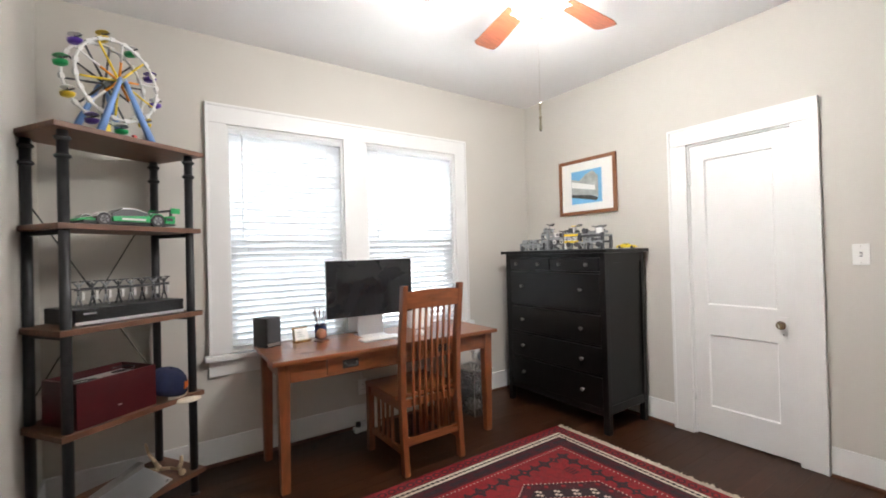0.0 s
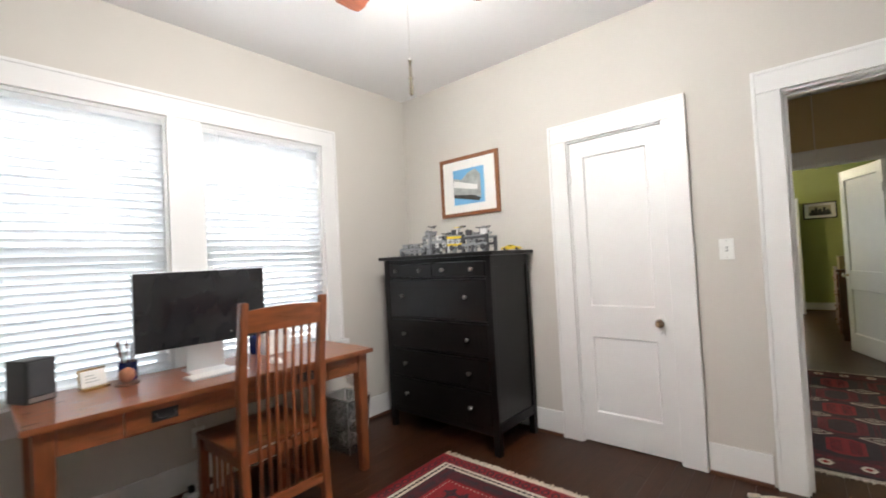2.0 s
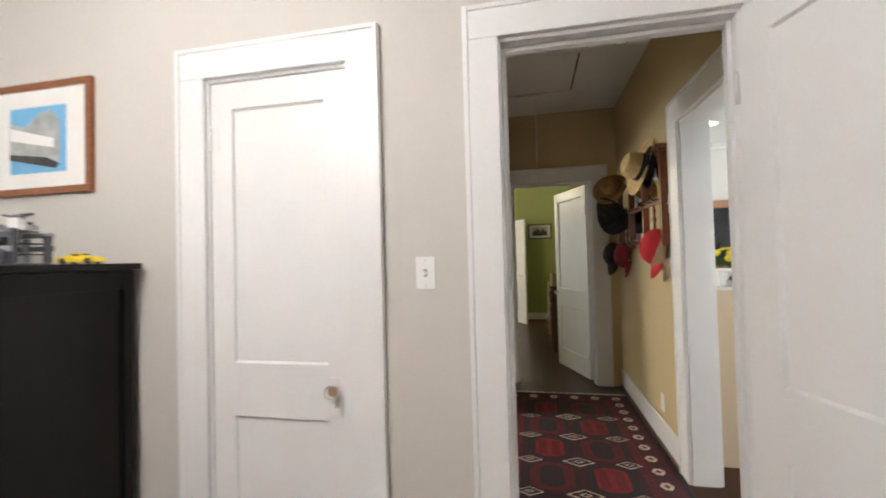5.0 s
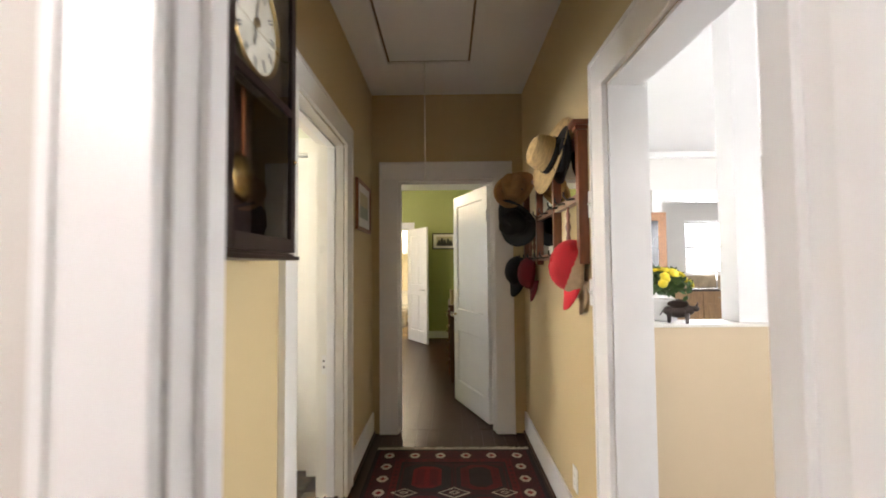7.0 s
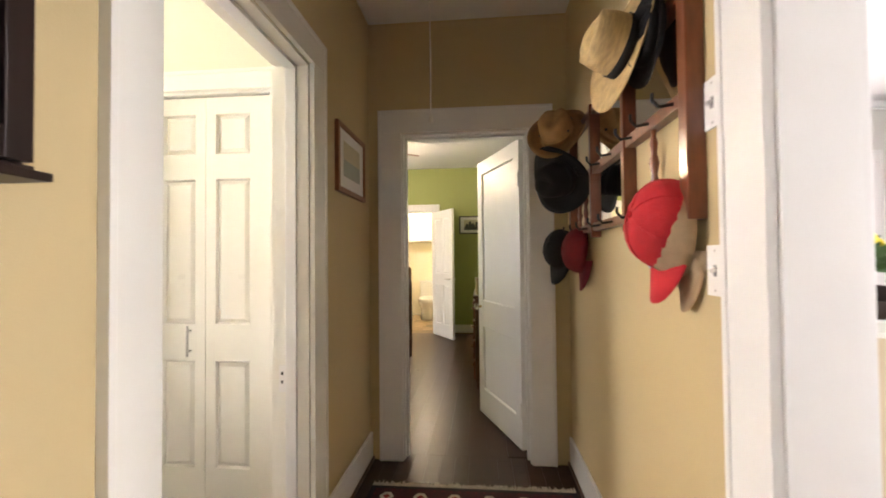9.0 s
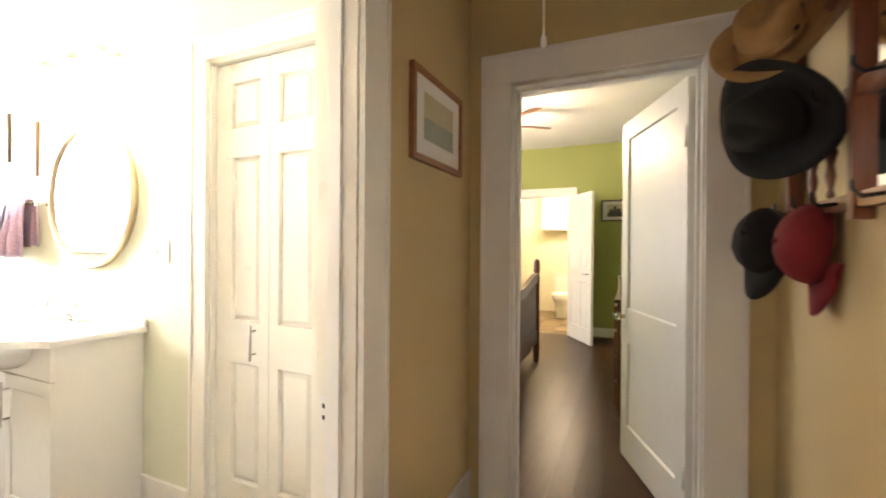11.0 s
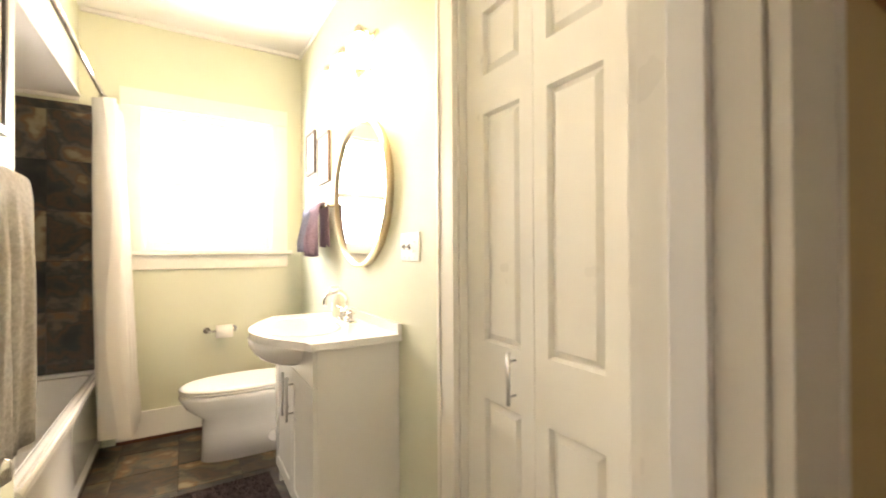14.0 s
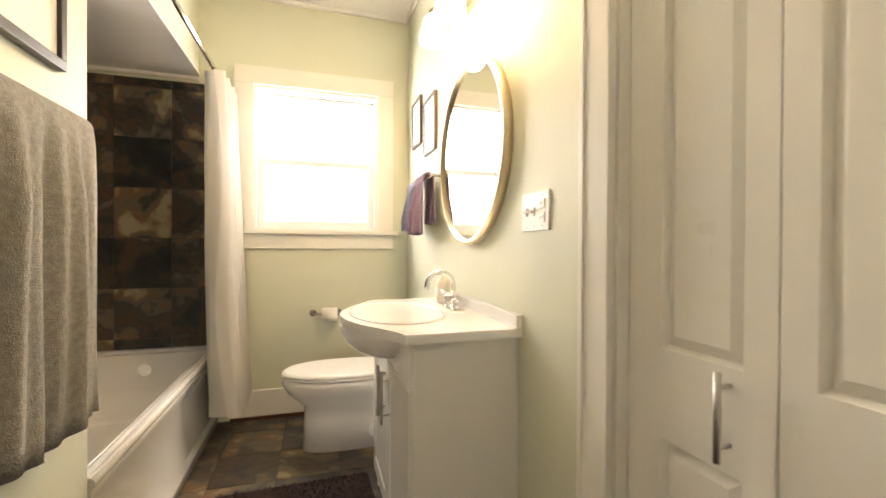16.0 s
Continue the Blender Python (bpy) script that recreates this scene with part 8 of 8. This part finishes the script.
M["petal"] = material("yellow_petals", (0.85, 0.68, 0.04), 0.7, vary=0.2, scale=40)
M["bronze"] = material("dark_bronze", (0.05, 0.035, 0.03), 0.4, 0.6, vary=0.3, scale=30)
M["fur"] = material("white_fur", (0.78, 0.77, 0.74), 1.0, vary=0.15, scale=60, bump=1.0, bump_scale=150)

cv = thing("ceiling_vent", pose(6.87, -3.31, CEIL, 0, 0, 0), "white slatted ceiling vent", "vent")
for a, b in (((-0.26, -0.17), (0.26, -0.14)), ((-0.26, 0.14), (0.26, 0.17)), ((-0.26, -0.14), (-0.23, 0.14)), ((0.23, -0.14), (0.26, 0.14))):
    part("frame", box(((*a, -0.014), (*b, -0.001)), bevel=0.002), "white_plastic", cv)
# flat grey sheet gives the dark between the slats; no hollow behind it
part("duct", box(((-0.229, -0.139, -0.003), (0.229, 0.139, -0.001))), "toy_grey", cv, "grey sheet painted as the shade behind the slats")
for k in range(10):
    part("slat", turned(box(((-0.229, -0.011, -0.001), (0.229, 0.011, 0.001))), pose(0, -0.126 + k * 0.028, -0.010, 35)), "white_plastic", cv)
cwn = thing("dining_crown_moulding", pose(0, 0, 0), "white crown moulding along the dining room ceiling", "trim", kind="structure")
part("moulding", box(((8.075, -4.39, CEIL - 0.08), (8.149, -0.71, CEIL - 0.001)), bevel=0.02), "white", cwn)
part("moulding", box(((2.41, -4.399, CEIL - 0.08), (8.07, -4.325, CEIL - 0.001)), bevel=0.02), "white", cwn)

cu = thing("red_curtain", pose(7.60, -4.30, 0), "long red curtain hanging on a metal rod", "curtain")
bm = bmesh.new()
rows = []
for j in range(9):
    z = 2.46 - j * 2.44 / 8
    rows.append([bm.verts.new((-0.24 + 0.48 * i / 60, 0.035 * math.sin(i / 60 * 2 * math.pi * 6 + 0.2 * j) * (0.7 + 0.05 * j), z)) for i in range(61)])
for a, b in zip(rows, rows[1:]):
    for i in range(60):
        bm.faces.new((a[i], a[i + 1], b[i + 1], b[i])).smooth = True
part("curtain_cloth", bm, "red_curtain", cu)
part("rod", rods(((0.30, 0, 2.43), (-1.6, 0, 2.43), 0.011), n=10), "steel", cu)
part("finial", ball((0.31, 0, 2.43), 0.02, 12, 8), "steel", cu)
for x in (0.26, -1.5):
    part("bracket", rods(((x, 0, 2.43), (x, -0.099, 2.43), 0.008), n=8), "steel", cu)

tk = thing("storage_chest", pose(7.20, -4.02, 0.012, 0, 0, -12), "warm brown plank chest on short feet", "chest")
part("body", box(((-0.45, -0.22, 0.06), (0.45, 0.22, 0.43)), bevel=0.006), "cedar", tk)
part("lid", box(((-0.47, -0.24, 0.4305), (0.47, 0.24, 0.465)), bevel=0.006), "cedar", tk)
for z in (0.12, 0.21, 0.30):
    part("plank", box(((-0.448, 0.2205, z), (0.448, 0.228, z + 0.085)), bevel=0.002), "cedar", tk)
for x in (-0.4, 0.4):
    for y in (-0.18, 0.18):
        part("foot", box(((x - 0.04, y - 0.03, 0), (x + 0.04, y + 0.03, 0.06)), bevel=0.004), "cedar", tk)
rug("dining_rug", 6.7, 8.0, -4.3, -3.55, "small red oriental rug beneath the trunk", "x", "rug_red", [(0.06, "rug_wine", ("rug_white", "diamond", 0.09)), (0.015, "rug_white", None)], dining_pattern)
ch = thing("cowhide_rug", pose(5.62, -2.62, 0.0012, 0, 0, 40), "brown and white cowhide on the floor", "rug")
rr = random.Random(9)
o = []
for k in range(48):
    a = 2 * math.pi * k / 48
    q = 0.72 + 0.20 * abs(math.cos(2 * a)) + 0.06 * math.sin(5 * a) + rr.uniform(-0.03, 0.03)
    o.append((0.92 * q * math.cos(a), 0.62 * q * math.sin(a)))
part("hide", prism(o, 0, 0.006), "cowhide", ch)
for cx, cy, rx, ry in ((0.36, 0.20, 0.22, 0.13), (-0.30, -0.16, 0.26, 0.14), (0.05, -0.28, 0.20, 0.09), (-0.42, 0.20, 0.14, 0.10), (0.48, -0.20, 0.13, 0.11)):
    o = [(cx + rx * (1 + rr.uniform(-0.22, 0.22)) * math.cos(a), cy + ry * (1 + rr.uniform(-0.22, 0.22)) * math.sin(a)) for a in np.linspace(0, 2 * math.pi, 22)[:-1]]
    part("brown_patch", prism(o, 0.0062, 0.0085), "brown_hide", ch, "russet brown hair patch")

mc = thing("metal_chair", pose(6.14, -2.36, 0.008, 0, 0, 35), "black metal armchair with white fur on its seat", "chair")
for x in (-0.2, 0.2):
    for y in (-0.2, 0.2):
        part("leg", rods(((x * 1.15, y * 1.15, 0), (x, y, 0.44), 0.014, 0.018), n=8), "black_iron", mc)
part("seat", box(((-0.23, -0.23, 0.44), (0.23, 0.23, 0.455)), bevel=0.006), "black_iron", mc)
part("backrest", tube([(0.24 * math.cos(a), 0.24 * math.sin(a), 0.69) for a in np.linspace(-2.6, 2.6, 30)], 0.014, 8), "black_iron", mc, "curved tubular back rail")
for a in (-2.4, -0.9, 0.0, 0.9, 2.4):
    part("back_strut", rods(((0.215 * math.cos(a), 0.215 * math.sin(a), 0.455), (0.24 * math.cos(a), 0.24 * math.sin(a), 0.69), 0.008), n=8), "black_iron", mc)
bm = ball((0, 0, 0.47), (0.25, 0.25, 0.05), 24, 12)
for v in bm.verts:
    v.co += 0.02 * noise.noise_vector(v.co * 18)
part("fur_throw", bm, "fur", mc, "white fur throw")

bl = thing("bull_figurine", pose(4.70, -0.97, HALF, 0, 0, -118) @ Matrix.Scale(0.78, 4), "dark bronze winged bull figurine on the half wall", "figurine")
bm = bmesh.new()
for c_, r3 in (((0, 0, 0.062), (0.062, 0.030, 0.033)), ((0.055, 0, 0.075), (0.030, 0.026, 0.028)), ((0.088, 0, 0.085), (0.020, 0.017, 0.017)), ((-0.05, 0, 0.068), (0.026, 0.026, 0.026))):
    bmesh.ops.create_uvsphere(bm, u_segments=14, v_segments=9, radius=1, matrix=Matrix.Translation(c_) @ Matrix.Diagonal((*r3, 1)))
for x in (-0.045, 0.045):
    for y in (-0.02, 0.02):
        add_rod(bm, (x, y, 0.0), (x, y, 0.06), 0.009, 0.014, 8)
for s in (-1, 1):
    add_rod(bm, (0.092, s * 0.012, 0.098), (0.098, s * 0.03, 0.118), 0.005, 0.002, 6)
    bmesh.ops.create_uvsphere(bm, u_segments=12, v_segments=6, radius=1, matrix=Matrix.Translation((0.0, s * 0.035, 0.11)) @ Matrix.Rotation(radians(-25 * s), 4, "X") @ Matrix.Diagonal((0.055, 0.004, 0.026, 1)))
add_rod(bm, (-0.07, 0, 0.075), (-0.092, 0, 0.04), 0.004, 0.002, 6)
for fc in bm.faces:
    fc.smooth = True
part("figure", bm, "bronze", bl)

fl = thing("flower_pot", pose(4.785, -0.950, HALF), "pot of yellow chrysanthemums on the half wall", "potted plant")
part("pot", lathe([(0.045, 0), (0.055, 0.01), (0.065, 0.09), (0.068, 0.10), (0.058, 0.10)], n=20), "white_plastic", fl)
rr = random.Random(6)
bm = bmesh.new()
for k in range(420):
    a, e, q = rr.uniform(0, 6.283), rr.uniform(-0.1, 1.5), rr.uniform(0.04, 0.13)
    q *= 0.88
    c_ = Vector((q * math.cos(a) * math.cos(e), q * math.sin(a) * math.cos(e), 0.13 + q * 0.85 * math.sin(e)))
    d = Vector((rr.uniform(-1, 1), rr.uniform(-1, 1), rr.uniform(-0.3, 1))).normalized()
    s = d.orthogonal().normalized() * 0.011
    bm.faces.new([bm.verts.new(q_) for q_ in (c_, c_ + d * 0.02 + s, c_ + d * 0.042, c_ + d * 0.02 - s)])
stuff(part("foliage", bm, "leaf", fl, "dense green leaves"))
for k in range(38):
    a, e = rr.uniform(0, 6.283), rr.uniform(0.35, 1.5)
    c_ = (0.12 * math.cos(a) * math.cos(e), 0.12 * math.sin(a) * math.cos(e), 0.135 + 0.10 * math.sin(e))
    part("blossom", turned(lathe([(0.004, -0.006), (0.02, 0.0), (0.021, 0.005), (0.012, 0.012), (0.003, 0.013)], n=9), Matrix.Translation(c_) @ Matrix.Rotation(a, 4, "Z") @ Matrix.Rotation(math.pi / 2 - e, 4, "Y")), "petal", fl)

# kitchen seen through its opening
for y in (-5.75, -5.15, -4.55, -3.95, -3.35):
    kc = thing("kitchen_base_cabinet", pose(10.30, y, 0), "honey maple kitchen base cabinet", "cabinet", "kitchen base cabinets")
    part("body", box(((-0.28, -0.298, 0.10), (0.298, 0.298, 0.88)), bevel=0.002), "honey", kc)
    part("toe_kick", box(((-0.22, -0.298, 0.001), (0.298, 0.298, 0.0995))), "black_plastic", kc)
    d = part("cabinet_door", turned(panel_door_bm(0.58, 0.55, 0.018, [(0.08, 0.50, 0.08, 0.47)]), Matrix.Translation((-0.299, 0.29, 0.12)) @ Matrix.Rotation(radians(-90), 4, "Z")), "honey", kc)
    d2 = part("drawer", box(((-0.299, -0.29, 0.69), (-0.281, 0.29, 0.86)), bevel=0.004), "honey", kc)
    part("pull", rods(((-0.315, -0.05, 0.775), (-0.315, 0.05, 0.775), 0.006), n=8), "steel", d2)
ct = thing("kitchen_counter", pose(0, 0, 0), "dark speckled kitchen counter with steel faucet", "counter")
part("worktop", box(((9.98, -6.06, 0.8805), (10.598, -3.0, 0.92)), bevel=0.004), "stone", ct)
part("backsplash", box(((10.575, -6.06, 0.9205), (10.598, -3.0, 1.13)), bevel=0.002), material("travertine_tiles", (0.50, 0.40, 0.26), 0.5, vary=0.3, scale=9), ct)
kf = thing("kitchen_faucet", pose(10.42, -4.75, 0.9205), "steel gooseneck kitchen faucet", "faucet")
part("spout", tube([(0, 0, 0), (0, 0, 0.26)] + [(-0.09 + 0.09 * math.cos(a), 0, 0.26 + 0.09 * math.sin(a)) for a in np.linspace(0, math.pi, 11)] + [(-0.18, 0, 0.2)], 0.012, 8), "steel", kf)
uc = thing("kitchen_wall_cabinet", pose(10.598, -5.52, 1.38), "maple wall cabinet with glass door and dishes", "cabinet")
for a, b in (((-0.32, -0.28, 0), (-0.001, -0.262, 0.85)), ((-0.32, 0.262, 0), (-0.001, 0.28, 0.85)), ((-0.32, -0.2615, 0), (-0.001, 0.2615, 0.018)), ((-0.32, -0.2615, 0.832), (-0.001, 0.2615, 0.85)), ((-0.012, -0.2615, 0.0185), (-0.001, 0.2615, 0.8315))):
    part("panel", box((a, b), bevel=0.001), "honey", uc)
for z in (0.29, 0.56):
    part("shelf", box(((-0.30, -0.26, z), (-0.013, 0.26, z + 0.016))), "honey", uc)
part("door_frame", box(((-0.34, -0.28, 0), (-0.321, -0.21, 0.85)), ((-0.34, 0.21, 0), (-0.321, 0.28, 0.85)), ((-0.34, -0.2095, 0), (-0.321, 0.2095, 0.07)), ((-0.34, -0.2095, 0.78), (-0.321, 0.2095, 0.85)), bevel=0.002), "honey", uc)
for k, (y, z) in enumerate(((-0.12, 0.019), (0.1, 0.019), (-0.1, 0.307), (0.12, 0.307), (0.0, 0.577), (0.14, 0.577))):
    di = thing("stacked_bowl", pose(10.598 - 0.16, -5.52 + y, 1.38 + z), "coloured bowl on a cabinet shelf", "bowl")
    part("bowl", lathe([(0.03, 0), (0.06, 0.05), (0.07, 0.10), (0.064, 0.10), (0.025, 0.012)], n=18), ("red_cotton", "paper", "terracotta")[k % 3], di)
rf = thing("recessed_light", pose(7.1, -1.75, CEIL), "round recessed ceiling light", "ceiling light")
part("trim_ring", lathe([(0.085, -0.001), (0.09, -0.008), (0.07, -0.010)], n=28), "white_plastic", rf)
part("lens", rods(((0, 0, -0.0105), (0, 0, -0.012), 0.066), n=28), "frosted", rf)
hc = thing("tall_hutch", pose(7.9, -2.20, 0), "tall warm oak cabinet with glass door", "cabinet")
part("body", box(((-0.22, -0.32, 0.0), (0.24, 0.32, 1.08)), bevel=0.004), "cabinet_white", hc)
part("upper_case", box(((-0.12, -0.32, 1.081), (0.24, 0.32, 1.95)), bevel=0.004), "oak", hc)
part("glass_door", box(((-0.128, -0.22, 1.20), (-0.121, 0.22, 1.85))), "screen", hc)
part("handle", rods(((-0.14, 0.25, 1.45), (-0.14, 0.25, 1.58), 0.006), n=8), "black_iron", hc)


# ==== floors and tiles ====
plank_floor("floor_office", OX0 - 0.02, OX1 + 0.075, OY0 - 0.02, OY1 + 0.02, 0.095, 1.3, "dark stained hardwood office floor", 1)
plank_floor("floor_hall", OX1 + 0.0752, HX1 + 0.075, HY0 - 0.0685, HY1 + 0.07, 0.09, 1.3, "dark stained hardwood hall floor", 2)
plank_floor("floor_bedroom", HX1 + 0.0752, FAR + 0.05, -1.62, 3.32, 0.13, 1.8, "dark stained hardwood bedroom floor", 3)
plank_floor("floor_dining", 2.38, 10.62, -6.12, HY0 - 0.0687, 0.16, 2.4, "dark stained hardwood dining room floor", 4)


def tiled(name, base_bm, base_mat, label, cells, size, thick, mat):
    base = solid(name, base_bm, base_mat, label, "floor" if "floor" in name else "wall tiles")
    cache = {}
    for m, w, h in cells:
        key = (round(w, 3), round(h, 3))
        if key not in cache:
            cache[key] = mesh_of("tile", box(((0.002, 0.002, 0), (w - 0.002, h - 0.002, thick)), bevel=0.002), mat)
        t = new("tile", cache[key])
        t.parent = base
        t.matrix_basis = m
    return base


T = 0.305


def grid_cells(x0, x1, y0, y1, place, seed, ox=0.0, oy=0.0):
    r = random.Random(seed)
    cells = []
    y = y0 - oy
    while y < y1 - 1e-6:
        x = x0 - ox
        while x < x1 - 1e-6:
            a, b, c_, d = max(x, x0), min(x + T, x1), max(y, y0), min(y + T, y1)
            if b - a > 0.012 and d - c_ > 0.012:
                cells.append((place(a, c_, r.uniform(0, 0.0012)), b - a, d - c_))
            x += T
        y += T
    return cells


tiled("floor_bath", box(((4.2, HY1 + 0.0702, -0.08), (BX1 + 0.6, BY1 + 0.02, -0.009))), "grout", "multicoloured slate tile bathroom floor", grid_cells(4.25, BX1 + 0.12, HY1 + 0.0702, BY1, lambda x, y, j: Matrix.Translation((x, y, -0.0105 + j)), 5, 0.1, 0.12), T, 0.0095, "slate")
tiled("floor_second_bath", box(((FAR + 0.0505, -0.02, -0.08), (13.05, 2.35, -0.009))), "grout", "tan slate tile floor of the second bathroom", grid_cells(FAR + 0.0505, 13.0, 0.1, 2.3, lambda x, y, j: Matrix.Translation((x, y, -0.0105 + j)), 6), T, 0.0095, material("tan_slate", (0.36, 0.25, 0.14), 0.5, vary=0.5, scale=6, per_object=0.35))
tiled("tile_surround_north", box(((3.60, BY1 - 0.007, 0.50), (4.425, BY1 - 0.001, 2.145))), "grout", "multicoloured slate wall tiles behind the tub", grid_cells(3.601, 4.425, 0.50, 2.145, lambda x, z, j: Matrix.Translation((x, BY1 - 0.0065 - j, z)) @ Matrix.Rotation(radians(90), 4, "X"), 7, 0.12, 0.24), T, 0.0095, "slate")
tiled("tile_surround_west", box(((3.6005, 2.245, 0.50), (3.6065, BY1 - 0.02, 2.145))), "grout", "multicoloured slate wall tiles beside the tub", grid_cells(2.246, BY1 - 0.02, 0.50, 2.145, lambda y, z, j: Matrix.Translation((3.606 + j, y, z)) @ Matrix(((0, 0, 1, 0), (1, 0, 0, 0), (0, 1, 0, 0), (0, 0, 0, 1))), 8, 0.05, 0.24), T, 0.0095, "slate")
tiled("tile_surround_south", box(((3.61, 2.241, 0.50), (4.25, 2.247, 2.145))), "grout", "multicoloured slate wall tiles at the end of the tub", grid_cells(3.617, 4.25, 0.50, 2.145, lambda x, z, j: Matrix.Translation((x, 2.247 + 0.0098 + j, z)) @ Matrix.Rotation(radians(90), 4, "X"), 9, 0.1, 0.24), T, 0.0095, "slate")
solid("threshold_bath", box(((BATH_DOOR[0] + 0.002, HY1 + 0.03, 0.0008), (BATH_DOOR[1] - 0.002, HY1 + 0.11, 0.012)), bevel=0.004), "floor", "dark wooden threshold at the bathroom door", "trim")
